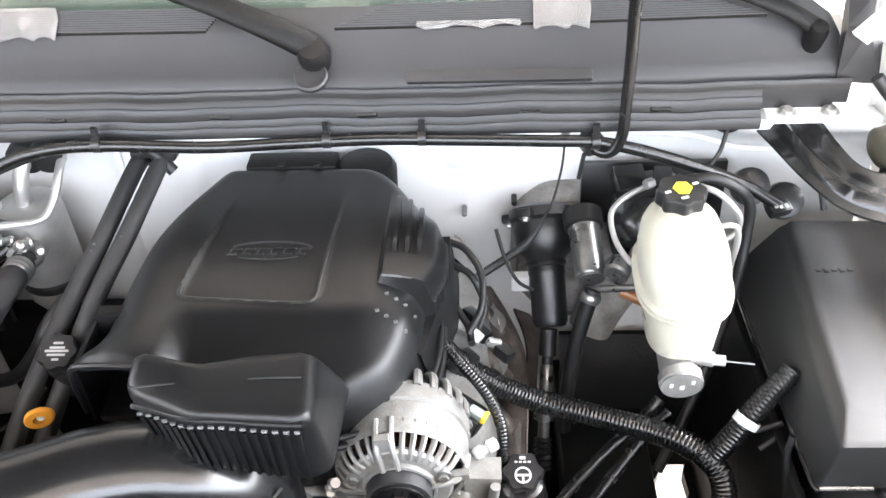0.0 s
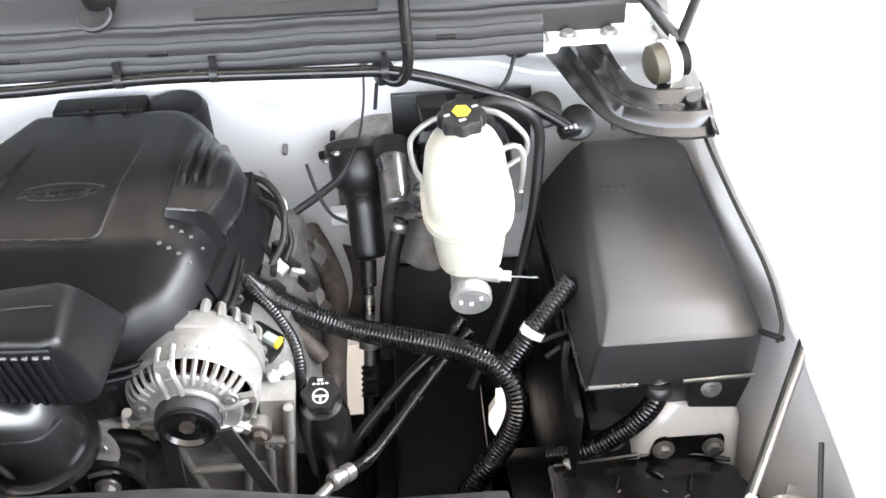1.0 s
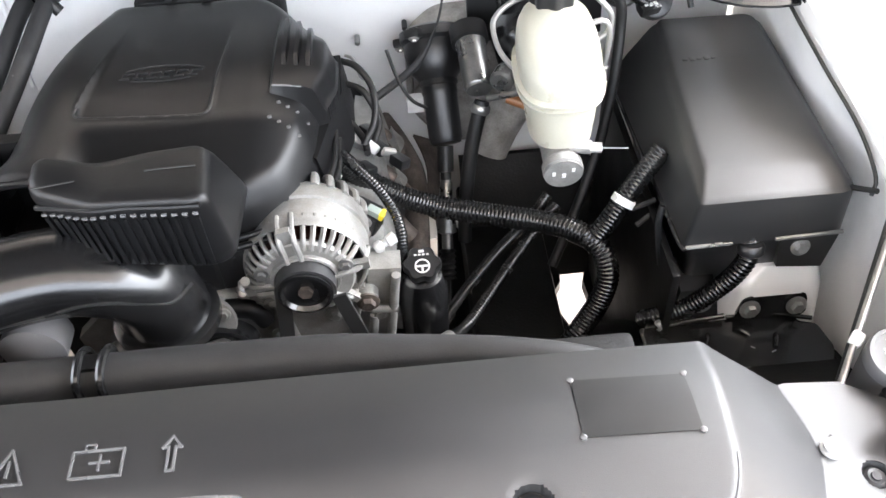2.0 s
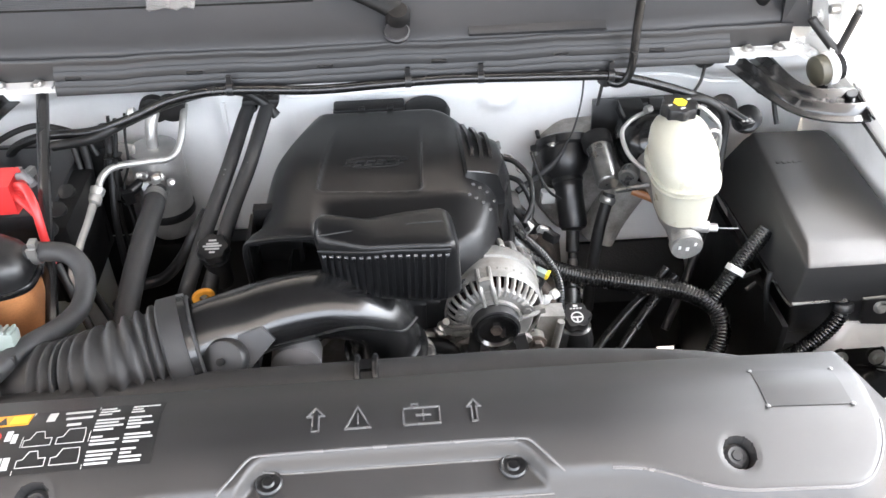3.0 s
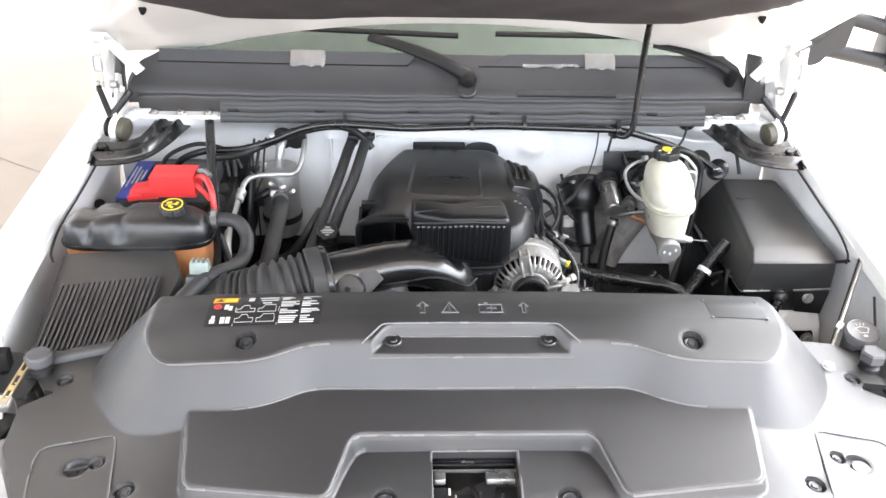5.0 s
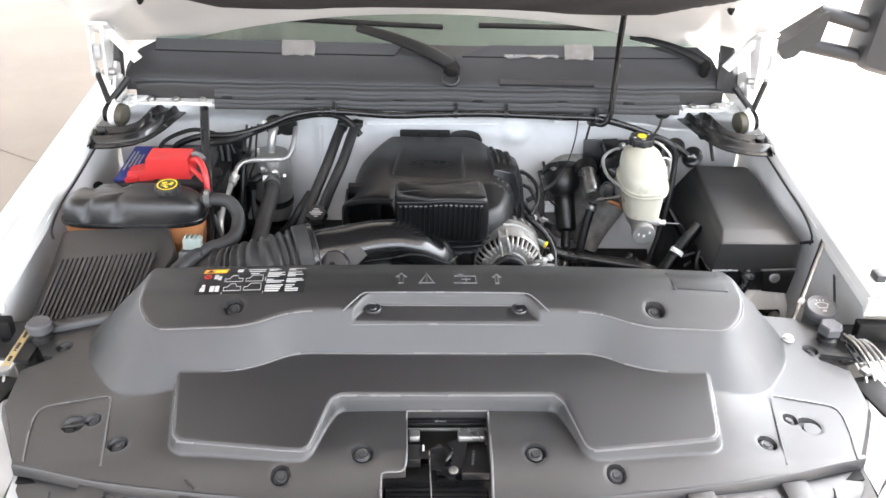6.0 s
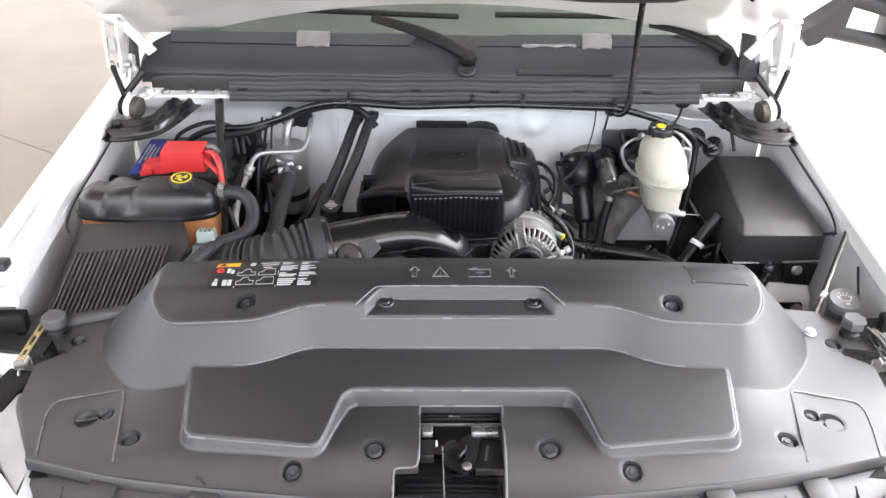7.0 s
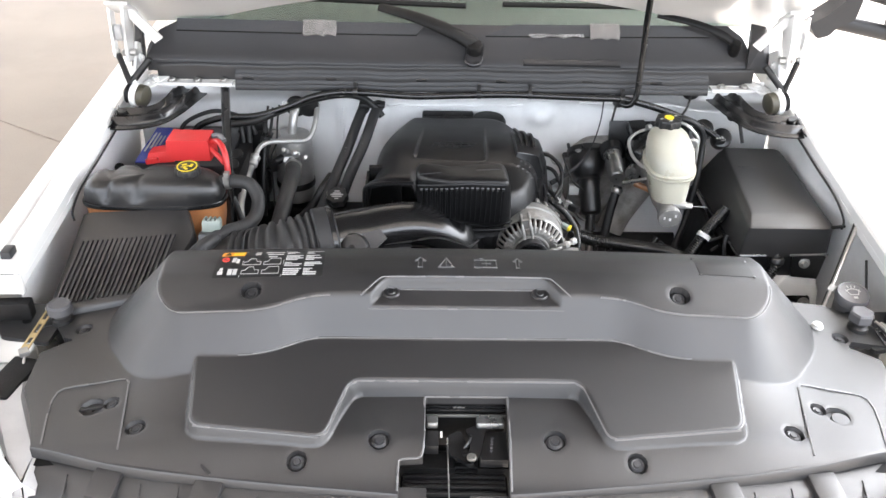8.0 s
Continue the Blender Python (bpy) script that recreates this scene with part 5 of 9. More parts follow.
# raised badge: oval arcs and a row of bars, highlight in their colour
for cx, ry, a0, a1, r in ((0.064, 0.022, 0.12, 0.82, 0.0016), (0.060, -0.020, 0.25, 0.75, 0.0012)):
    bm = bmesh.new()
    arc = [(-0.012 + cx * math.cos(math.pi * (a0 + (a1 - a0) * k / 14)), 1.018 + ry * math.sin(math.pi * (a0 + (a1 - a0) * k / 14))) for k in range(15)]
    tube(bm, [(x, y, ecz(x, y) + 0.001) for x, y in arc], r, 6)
    part("badge_arc", bm, COVERGLINT, engine_cover, "raised black badge arc")
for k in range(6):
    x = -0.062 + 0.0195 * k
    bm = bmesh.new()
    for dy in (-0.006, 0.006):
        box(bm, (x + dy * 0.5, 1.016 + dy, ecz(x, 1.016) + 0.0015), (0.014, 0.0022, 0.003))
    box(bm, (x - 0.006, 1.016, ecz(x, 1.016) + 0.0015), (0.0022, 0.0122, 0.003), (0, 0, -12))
    part("badge_mark", bm, COVERGLINT, engine_cover)

# snorkel box at the front: a low flared base, a ribbed face and a crown that dips towards one end
bm = bmesh.new()
SN_LOW = [(-0.098, 0.716), (-0.02, 0.672), (0.100, 0.655), (0.121, 0.668), (0.128, 0.80), (0.055, 0.83), (-0.06, 0.83), (-0.112, 0.80)]
SN_TOP = [(-0.106, 0.700), (-0.02, 0.655), (0.092, 0.643), (0.110, 0.650), (0.104, 0.742), (0.03, 0.738), (-0.03, 0.728), (-0.106, 0.748)]


def sn_rim(x):
    """Height of the rim of the snorkel's front face."""
    return 1.150 - 0.030 * float(ease(0.0, -0.11, np.float64(x))) - 0.005 * math.exp(-((x + 0.02) / 0.06) ** 2)


def sn_front(x):
    """Front face of the snorkel at its rim."""
    return 0.645 + 0.012 * float(ease(0.09, -0.02, np.float64(x))) + 0.040 * float(ease(-0.01, -0.104, np.float64(x)))


rings = []
for f, shrink, lift in ((0.0, 0.86, -0.004), (0.03, 0.93, 0.0), (0.10, 0.975, 0.0), (0.25, 0.99, 0.0), (0.6, 1.0, 0.0), (0.90, 1.0, 0.0), (0.96, 0.99, 0.0), (1.0, 0.965, 0.002), (1.0, 0.92, 0.006), (1.0, 0.85, 0.0075), (1.0, 0.5, 0.0085)):
    pts = [(a[0] + (b[0] - a[0]) * f, a[1] + (b[1] - a[1]) * f) for a, b in zip(SN_LOW, SN_TOP)]
    cx, cy = 0.003, 0.755 - 0.055 * f
    ring = []
    for x, y in round_poly(pts, 0.014, 5):
        x, y = cx + (x - cx) * shrink, cy + (y - cy) * shrink
        up = float(ease(0.66, 0.73, np.float64(y))) * float(ease(0.0, -0.10, np.float64(x)))
        ring.append(V(x, y, 1.030 + (sn_rim(x) + 0.026 * up - 1.030) * f + lift))
    rings.append(ring)
snork = part("snorkel", loft(bm, rings), COVER, engine_cover, "ribbed black air snorkel", angle=45)
for k in range(17):
    f = k / 16
    x = -0.092 + 0.186 * f
    y, z = sn_front(x), sn_rim(x)
    bm = bmesh.new()
    loft(bm, [[V(x - 0.0028, y + 0.008, z - 0.018), V(x + 0.0028, y + 0.008, z - 0.018), V(x + 0.0022, y - 0.0028, z - 0.018), V(x - 0.0022, y - 0.0028, z - 0.018)],
              [V(x * 0.98 - 0.0028, y + 0.03, 1.042), V(x * 0.98 + 0.0028, y + 0.03, 1.042), V(x * 0.98 + 0.0022, y + 0.010, 1.042), V(x * 0.98 - 0.0022, y + 0.010, 1.042)]])
    part("rib", bm, COVER, snork)
    bm = bbox((x, y - 0.0030, z - 0.0115), (0.0062, 0.003, 0.0030), w=0.0006)
    part("clip_window", bm, GREYCAP, snork, "pale clip in the snorkel rim")
bm = bmesh.new()
tube(bm, [(x, sn_front(x) + 0.0005, sn_rim(x) - 0.003) for x in (-0.100, -0.06, -0.02, 0.02, 0.06, 0.100)], 0.0035, 8)
part("rim_edge", bm, COVER, snork)
for a, b in ((-0.098, -0.045), (0.035, 0.092)):
    bm = bmesh.new()
    tube(bm, [(x, 0.700, sn_rim(x) + 0.0085 + 0.015 * float(ease(0.0, -0.10, np.float64(x)))) for x in (a, a * 0.67 + b * 0.33, a * 0.33 + b * 0.67, b)], 0.0011, 8)
    part("crown_edge", bm, COVERGLINT, snork)
bm = bmesh.new()
lathe(bm, [(0.03, 0), (0.03, 0.012), (0.027, 0.014), (0.027, 0.02), (0.03, 0.022), (0.03, 0.040)], Matrix.Translation((-0.045, 0.715, 1.005)), 24)
part("outlet_sleeve", bm, RUBBER, snork)
# dark air inlet beside the snorkel
bm = bmesh.new()
box(bm, (-0.168, 0.915, 0.995), (0.124, 0.02, 0.12))
box(bm, (-0.168, 0.87, 0.935), (0.124, 0.08, 0.01))
box(bm, (-0.150, 0.885, 0.995), (0.008, 0.04, 0.10))
box(bm, (-0.232, 0.865, 0.995), (0.006, 0.09, 0.10))
part("inlet", bm, UNDER, engine_cover, "dark open air inlet")
bm = bmesh.new()
tube(bm, [(-0.236, 0.818, 0.965), (-0.237, 0.816, 1.02), (-0.233, 0.817, 1.046), (-0.215, 0.812, 1.057), (-0.17, 0.804, 1.066), (-0.112, 0.796, 1.071)], 0.0045, 8)
part("inlet_rim", bm, COVER, engine_cover)
# filler neck and rear bumps of the engine behind the cover
bm = bmesh.new()
lathe(bm, [(0.05, -0.05), (0.052, 0.02), (0.045, 0.032), (0.02, 0.036)], Matrix.Translation((0.095, 1.290, 1.002)), 24)
part("rear_dome", bm, UNDER, engine_cover)
bm = bmesh.new()
box(bm, (-0.025, 1.285, 1.022), (0.15, 0.045, 0.05))
box(bm, (-0.04, 1.262, 1.048), (0.014, 0.01, 0.012))
box(bm, (0.02, 1.262, 1.048), (0.014, 0.01, 0.012))
part("rear_rail", bevel(bm, 0.006), UNDER, engine_cover)

# engine block in the dark below
engine = thing("engine_block", (0.0, 0.98, 0.42), "dirty aluminium and iron engine block under its cover", "engine")
bm = bmesh.new()
loft(bm, [[V(-0.20, 0.80, 0.44), V(0.22, 0.80, 0.44), V(0.22, 1.25, 0.44), V(-0.20, 1.25, 0.44)], [V(-0.22, 0.80, 0.86), V(0.24, 0.80, 0.86), V(0.26, 1.22, 0.86), V(-0.22, 1.22, 0.86)],
          [V(-0.17, 0.84, 0.965), V(0.17, 0.84, 0.965), V(0.17, 1.22, 0.965), V(-0.17, 1.22, 0.965)]])
part("block", bevel(bm, 0.015), UNDER, engine)
bm = bmesh.new()
loft(bm, [[V(0.20, 0.83, 0.70), V(0.33, 0.83, 0.66), V(0.33, 1.20, 0.66), V(0.20, 1.20, 0.70)], [V(0.20, 0.83, 0.89), V(0.285, 0.83, 0.86), V(0.285, 1.20, 0.86), V(0.20, 1.20, 0.89)]])
part("valve_cover", bevel(bm, 0.02, 3), CAST, engine, "dull cast valve cover")
bm = bmesh.new()
tube(bm, [(0.287, 1.24, 0.78), (0.315, 1.18, 0.77), (0.338, 1.11, 0.755), (0.338, 1.03, 0.74), (0.334, 0.95, 0.70), (0.33, 0.90, 0.60)], 0.021, 14)
for y in (1.16, 1.06, 0.96):
    tube(bm, [(0.262, y + 0.01, 0.83), (0.295, y, 0.80), (0.325, y - 0.015, 0.765)], 0.015, 12)
    box(bm, (0.268, y + 0.008, 0.828), (0.012, 0.06, 0.042), (0, -45, 0))
manifold = part("exhaust_manifold", bm, RUST, engine, "rusty exhaust manifold")
for y in (1.185, 1.135, 1.085, 1.035, 0.985, 0.935):
    hexbolt(manifold, (0.278, y, 0.84), (0.8, 0, 0.6), 0.007)
bm = bmesh.new()
rows = []
for k in range(9):
    f = k / 8
    y = 1.25 - 0.19 * f
    rows.append([V(0.345 + 0.02 * math.sin(3 * f), y, 0.735 - 0.02 * f), V(0.372, y - 0.004, 0.725 - 0.03 * f + 0.004 * (k % 2)), V(0.395 - 0.02 * f, y, 0.69 - 0.03 * f), V(0.392 - 0.02 * f, y, 0.687 - 0.03 * f), V(0.370, y - 0.004, 0.720 - 0.03 * f), V(0.343 + 0.02 * math.sin(3 * f), y, 0.730 - 0.02 * f)])
part("heat_shield", loft(bm, rows), RUST, engine, "dull brown heat shield")
for y0, y1, z in ((1.185, 1.12, 0.805), (1.085, 1.03, 0.80)):
    bm = bmesh.new()
    rows = []
    for k in range(9):
        a = math.pi * k / 8
        y = y0 + (y1 - y0) * k / 8
        w = 0.014 * math.sin(a) + 0.001
        rows.append([V(0.305 + 0.012 * k / 8 - w, y, z), V(0.305 + 0.012 * k / 8, y, z + 0.006), V(0.305 + 0.012 * k / 8 + w, y, z - 0.004), V(0.305 + 0.012 * k / 8, y, z - 0.006)])
    part("port_shield", loft(bm, rows), CAST, engine, "pale cast port shield")


# ---- fuse box ----
fuse = thing("fuse_box", (0.80, 0.92, 0.83), "black plastic fuse box with domed lid beside the fender", "fuse box")
rings = []
# heights, then the corners: front and back at the engine side, front and back at the fender side
for z0, tilt, fl, bl, fr, br, r, rr in (
        (0.908, 0.0, (0.697, 0.736), (0.684, 1.150), (0.926, 0.736), (0.926, 1.150), 0.006, 0.022), (0.945, 0.4, (0.7025, 0.7364), (0.710, 1.150), (0.925, 0.7364), (0.924, 1.150), 0.006, 0.023),
        (0.982, 0.85, (0.708, 0.7368), (0.740, 1.150), (0.924, 0.737), (0.922, 1.150), 0.006, 0.024), (0.988, 0.9, (0.7095, 0.737), (0.746, 1.149), (0.921, 0.7375), (0.919, 1.149), 0.006, 0.024),
        (0.9905, 0.92, (0.7115, 0.7395), (0.749, 1.147), (0.916, 0.741), (0.914, 1.147), 0.005, 0.022), (0.9925, 0.94, (0.714, 0.745), (0.750, 1.146), (0.913, 0.747), (0.911, 1.145), 0.005, 0.020),
        (0.9995, 1.0, (0.7250, 0.779), (0.754, 1.143), (0.907, 0.783), (0.905, 1.140), 0.004, 0.018), (1.0008, 1.0, (0.7275, 0.785), (0.7575, 1.139), (0.902, 0.789), (0.899, 1.136), 0.004, 0.016),
        (1.0010, 1.0, (0.735, 0.795), (0.765, 1.13), (0.893, 0.80), (0.89, 1.127), 0.004, 0.012), (1.0015, 1.0, (0.77, 0.85), (0.79, 1.08), (0.86, 0.85), (0.86, 1.08), 0.004, 0.006)):
    ring = []
    for (cx, cy), sx, sy, q, a0 in ((br, -1, -1, rr, 0), (bl, 1, -1, r, 90), (fl, 1, 1, r, 180), (fr, -1, 1, rr, 270)):
        ring += [(cx + sx * q + q * math.cos(radians(a0 + 18 * k)), cy + sy * q + q * math.sin(radians(a0 + 18 * k))) for k in range(6)]
    rings.append([V(x, y, z0 + tilt * 0.012 * (y - 0.75) / 0.35) for x, y in ring])
lid = part("lid", loft(bmesh.new(), rings), LIDPLASTIC, fuse, "domed lid of grained black plastic", angle=32)
for k in range(5):
    bm = bbox((0.765 + 0.011 * k, 1.03, 1.0110), (0.007, 0.009 if k % 2 else 0.005, 0.002), (3, 0, 4), 0.0006)
    part("raised_mark", bm, BOX, lid)
bm = bmesh.new()
loft(bm, [[V(x, y, z) for x, y in rrect(0.81, 0.93, hx, hy, 0.015, 4)] for z, hx, hy in ((0.80, 0.088, 0.16), (0.86, 0.095, 0.18), (0.905, 0.102, 0.186), (0.909, 0.102, 0.186))])
part("tray", bm, BOX, fuse)
# front flange in bright metal: the gloss line is painted by the material
for a, b in (((0.700, 0.7335, 0.911), (0.765, 0.7325, 0.913)), ((0.825, 0.7325, 0.914), (0.918, 0.7325, 0.918))):
    bm = bmesh.new()
    tube(bm, [a, Vector(a).lerp(Vector(b), 0.5), b], 0.0030, 8)
    part("lid_flange", bm, DULLSTEEL, fuse, "bright edge of the lid, its gloss put into the colour")
bm = bmesh.new()
tube(bm, [(0.704, 0.734, 0.910), (0.695, 0.742, 0.909), (0.692, 0.85, 0.909), (0.687, 0.98, 0.909), (0.683, 1.12, 0.909)], 0.0030, 8)
part("lid_flange", bm, GLOSS, fuse)
bm = bmesh.new()
loft(bm, [[V(0.845, 0.742, 0.845), V(0.912, 0.742, 0.838), V(0.912, 0.80, 0.838), V(0.845, 0.80, 0.845)], [V(0.835, 0.738, 0.906), V(0.918, 0.738, 0.906), V(0.918, 0.80, 0.906), V(0.835, 0.80, 0.906)]])
tab = part("mounting_foot", bevel(bm, 0.004), BOX, fuse)
hexbolt(tab, (0.868, 0.738, 0.888), (0, -1, 0.25), 0.009)
bm = bmesh.new()
tube(bm, [(0.683, 0.80, 0.93), (0.678, 0.79, 0.90), (0.684, 0.77, 0.84)], 0.005, 8)
part("latch_wire", bm, BOX, fuse)

# strut tower and bracket below the fuse box
bm = bmesh.new()
loft(bm, [[V(x, y, z) for x, y in rrect(cx, 0.90, hx, hy, 0.04, 6)] for z, cx, hx, hy in ((0.45, 0.86, 0.09, 0.20), (0.70, 0.855, 0.085, 0.18), (0.80, 0.855, 0.075, 0.17), (0.838, 0.86, 0.06, 0.15))])
part("wheel_house", bm, PAINT, truck, "white painted wheel house", angle=60)
bm = bmesh.new()
rings = []
for k in range(13):
    a = math.pi * (0.05 + 0.9 * k / 12)
    rings.append([V(0.60, 0.52 - 0.42 * math.cos(a), 0.37 + 0.40 * math.sin(a)), V(0.92, 0.52 - 0.42 * math.cos(a), 0.37 + 0.40 * math.sin(a)), V(0.92, 0.52 - 0.41 * math.cos(a), 0.37 + 0.39 * math.sin(a)), V(0.60, 0.52 - 0.41 * math.cos(a), 0.37 + 0.39 * math.sin(a))])
part("wheel_liner", loft(bm, rings), UNDER, truck, "black wheel arch liner")
bm = loft(bmesh.new(), [[V(-p.x, p.y, p.z) for p in q] for q in rings])
part("wheel_liner", bm, UNDER, truck, "black wheel arch liner")
tray = thing("support_bracket", (0.78, 0.68, 0.70), "black steel support bracket with bolts", "bracket")
bm = bmesh.new()
out = round_poly([(0.652, 0.725), (0.652, 0.60), (0.90, 0.60), (0.925, 0.66), (0.915, 0.705), (0.89, 0.712), (0.885, 0.728)], 0.008)
prism(bm, out, 0.744, 0.752)
part("shelf", bevel(bm, 0.002), BLACKPAINT, tray)
bm = prism(bmesh.new(), round_poly([(0.795, 0.0), (0.905, 0.0), (0.90, 0.045), (0.805, 0.045)], 0.014), 0, 0.006, pose(0, 0.728, 0.752, 80, 0, 0))
upr = part("upright", bevel(bm, 0.0015), BLACKPAINT, tray)
for x in (0.815, 0.885):
    hexbolt(upr, (x, 0.722, 0.777), (0, -1, 0.2), 0.010)
bm = bmesh.new()
tube(bm, [(0.66, 0.72, 0.757), (0.70, 0.722, 0.758), (0.78, 0.726, 0.762)], 0.004, 8)
part("front_lip", bm, BLACKPAINT, tray)
bm = bmesh.new()
tube(bm, [(0.655, 0.712, 0.753), (0.655, 0.66, 0.753), (0.655, 0.602, 0.752)], 0.003, 8)
part("rolled_edge", bm, BLACKPAINT, tray)
bm = bmesh.new()
tube(bm, [(0.785, 0.7275, 0.756), (0.85, 0.726, 0.757), (0.91, 0.712, 0.756)], 0.0035, 8)
part("rolled_edge", bm, BLACKPAINT, tray)
bm = prism(bmesh.new(), round_poly(circle(0.682, 0.693, 0.009, 16), 0.001, 1), 0.7522, 0.7530)
part("drain_hole", bm, UNDER, tray)
for x, y, a in ((0.745, 0.69, 62), (0.80, 0.70, -38), (0.845, 0.68, 70)):
    bm = bmesh.new()
    tube(bm, [(x - 0.012 * math.cos(radians(a)), y - 0.012 * math.sin(radians(a)), 0.7525), (x, y, 0.7555), (x + 0.012 * math.cos(radians(a)), y + 0.012 * math.sin(radians(a)), 0.7525)], 0.0038, 8)
    part("pressed_rib", bm, BLACKPAINT, tray)
for k in range(5):
    x, y, a = 0.72 + 0.03 * k + 0.006 * math.sin(k * 4.1), 0.655 + 0.028 * math.sin(k * 2.3), 40 * math.sin(k * 1.7)
    bm = box(bmesh.new(), (x, y, 0.7524), (0.004 + 0.006 * abs(math.sin(k * 3.3)), 0.0013, 0.0008), (0, 0, a))
    part("scratch", bm, HEADLAMP, tray, "bare scratch in the paint")
bm = bmesh.new()
loft(bm, [[V(0.70, 0.735, 0.752), V(0.775, 0.735, 0.752), V(0.77, 0.80, 0.752), V(0.705, 0.80, 0.752)], [V(0.712, 0.74, 0.81), V(0.765, 0.74, 0.81), V(0.765, 0.80, 0.82), V(0.712, 0.80, 0.82)]])
side = part("relay_box", bevel(bm, 0.003), BOX, tray, "small black plastic box")
hexbolt(side, (0.745, 0.737, 0.785), (0, -1, 0.3), 0.011)

# ---- brakes ----
brake = thing("brake_fluid_reservoir", (0.56, 1.0, 0.94), "milky white brake fluid reservoir on its master cylinder", "brake reservoir")


def sell(cx, cy, z, a, b, n=2.6, seg=36, slope=0.0):
    out = []
    for i in range(seg):
        t = 2 * math.pi * i / seg
        c, s = math.cos(t), math.sin(t)
        x, y = a * math.copysign(abs(c) ** (2 / n), c), b * math.copysign(abs(s) ** (2 / n), s)
        out.append(V(cx + x, cy + y, z + slope * y))
    return out


bm = bmesh.new()
loft(bm, [sell(0.562, cy, z, a, b, n, slope=sl) for z, cy, a, b, n, sl in (
    (0.955, 0.966, 0.036, 0.046, 2.6, 0.02), (0.959, 0.967, 0.047, 0.058, 2.8, 0.02), (0.992, 0.978, 0.052, 0.067, 2.8, 0.05), (1.030, 0.992, 0.058, 0.075, 2.8, 0.10), (1.036, 0.993, 0.059, 0.076, 2.8, 0.12))])
part("lower_bowl", bm, RESWHITE, brake, angle=60)
bm = bmesh.new()
loft(bm, [sell(0.562, cy, z, a, b, n, slope=sl) for z, cy, a, b, n, sl in (
    (1.028, 0.993, 0.0655, 0.0825, 2.8, 0.12), (1.0325, 0.993, 0.0665, 0.0835, 2.8, 0.12), (1.034, 0.993, 0.063, 0.080, 2.8, 0.12), (1.036, 0.993, 0.063, 0.080, 2.8, 0.12), (1.0375, 0.993, 0.0665, 0.0835, 2.8, 0.12), (1.042, 0.993, 0.0665, 0.0835, 2.8, 0.12), (1.0435, 0.994, 0.059, 0.076, 2.8, 0.12), (1.066, 0.999, 0.0605, 0.0775, 3.0, 0.13), (1.086, 1.007, 0.0575, 0.073, 3.0, 0.14), (1.098, 1.018, 0.051, 0.063, 2.8, 0.14), (1.106, 1.028, 0.043, 0.052, 2.4, 0.11), (1.112, 1.04, 0.033, 0.038, 2.0, 0.05), (1.118, 1.05, 0.028, 0.030, 2.0, 0.0))])
part("upper_bowl", bm, RESWHITE, brake, angle=60)
m = Matrix.Translation((0.561, 1.058, 1.114)) @ pose(0, 0, 0, 4, 0, 0)
bm = bmesh.new()
loft(bm, [[m @ V((r + 0.0022 * math.cos(8 * 2 * math.pi * i / 64)) * math.cos(2 * math.pi * i / 64), (r + 0.0022 * math.cos(8 * 2 * math.pi * i / 64)) * math.sin(2 * math.pi * i / 64), z) for i in range(64)] for r, z in ((0.030, 0.0), (0.033, 0.003), (0.033, 0.020), (0.031, 0.025), (0.024, 0.0262))])
cap = part("cap", bm, BOX, brake, "black ribbed filler cap")
bm = bmesh.new()
lathe(bm, [(0.0135, 0.0255), (0.0135, 0.0278)], m, 6)
part("hex_mark", bm, YELLOW, cap, "yellow printed hexagon")
for dx, dy, w in ((-0.021, -0.008, 0.008), (0.019, 0.010, 0.008), (0.0, -0.02, 0.010)):
    bm = bmesh.new()
    box(bm, (0, 0, 0), (w, 0.004, 0.0012), m=m @ pose(dx, dy, 0.0265, 0, 0, 20))
    part("print_bar", bm, WHITEINK, cap)
bm = bmesh.new()
lathe(bm, [(0.026, 0.0), (0.0305, 0.003), (0.0305, 0.016), (0.027, 0.02), (0.027, 0.06), (0.033, 0.09), (0.034, 0.16), (0.040, 0.20), (0.045, 0.24)], along((0.559, 0.893, 0.924), (0.56, 1.12, 0.958)), 30)
cyl = part("master_cylinder", bm, CAST, brake, "cast aluminium master cylinder", angle=30)
bm = bmesh.new()
lathe(bm, [(0.029, -0.001), (0.029, 0.001), (0.012, 0.0015)], along((0.559, 0.892, 0.924), (0.56, 1.12, 0.958)), 30)
plug = part("end_plug", bm, CAST, cyl)
for dx, dz, w in ((-0.015, 0.002, 0.005), (0.0, -0.002, 0.006), (0.014, 0.008, 0.005)):
    part("cast_mark", bbox((0.559 + dx, 0.8895, 0.924 + dz), (w, 0.0015, 0.008), (8, 0, 0), 0.0004), PRIMER, plug)
bm = bmesh.new()
rod(bm, (0.57, 0.925, 0.950), (0.604, 0.915, 0.951), 0.011, 12, 0.002)
rod(bm, (0.600, 0.915, 0.951), (0.618, 0.912, 0.951), 0.008, 6)
part("sensor_boss", bm, ALUBRIGHT, cyl)
bm = rod(bmesh.new(), (0.616, 0.912, 0.951), (0.656, 0.905, 0.952), 0.0013, 6)
part("wire", bm, DULLSTEEL, cyl)
bm = bmesh.new()
lathe(bm, [(0.014, 0), (0.014, 0.03)], Matrix.Translation((0.55, 0.955, 0.945)), 14)
lathe(bm, [(0.014, 0), (0.014, 0.03)], Matrix.Translation((0.565, 1.02, 0.95)), 14)
part("feed_neck", bm, ALUBRIGHT, cyl)
# booster behind
bm = bmesh.new()
lathe(bm, [(0.03, 0.0), (0.060, 0.012), (0.078, 0.04), (0.082, 0.09), (0.07, 0.13)], along((0.572, 1.14, 0.945), (0.572, 1.30, 0.965)), 36)
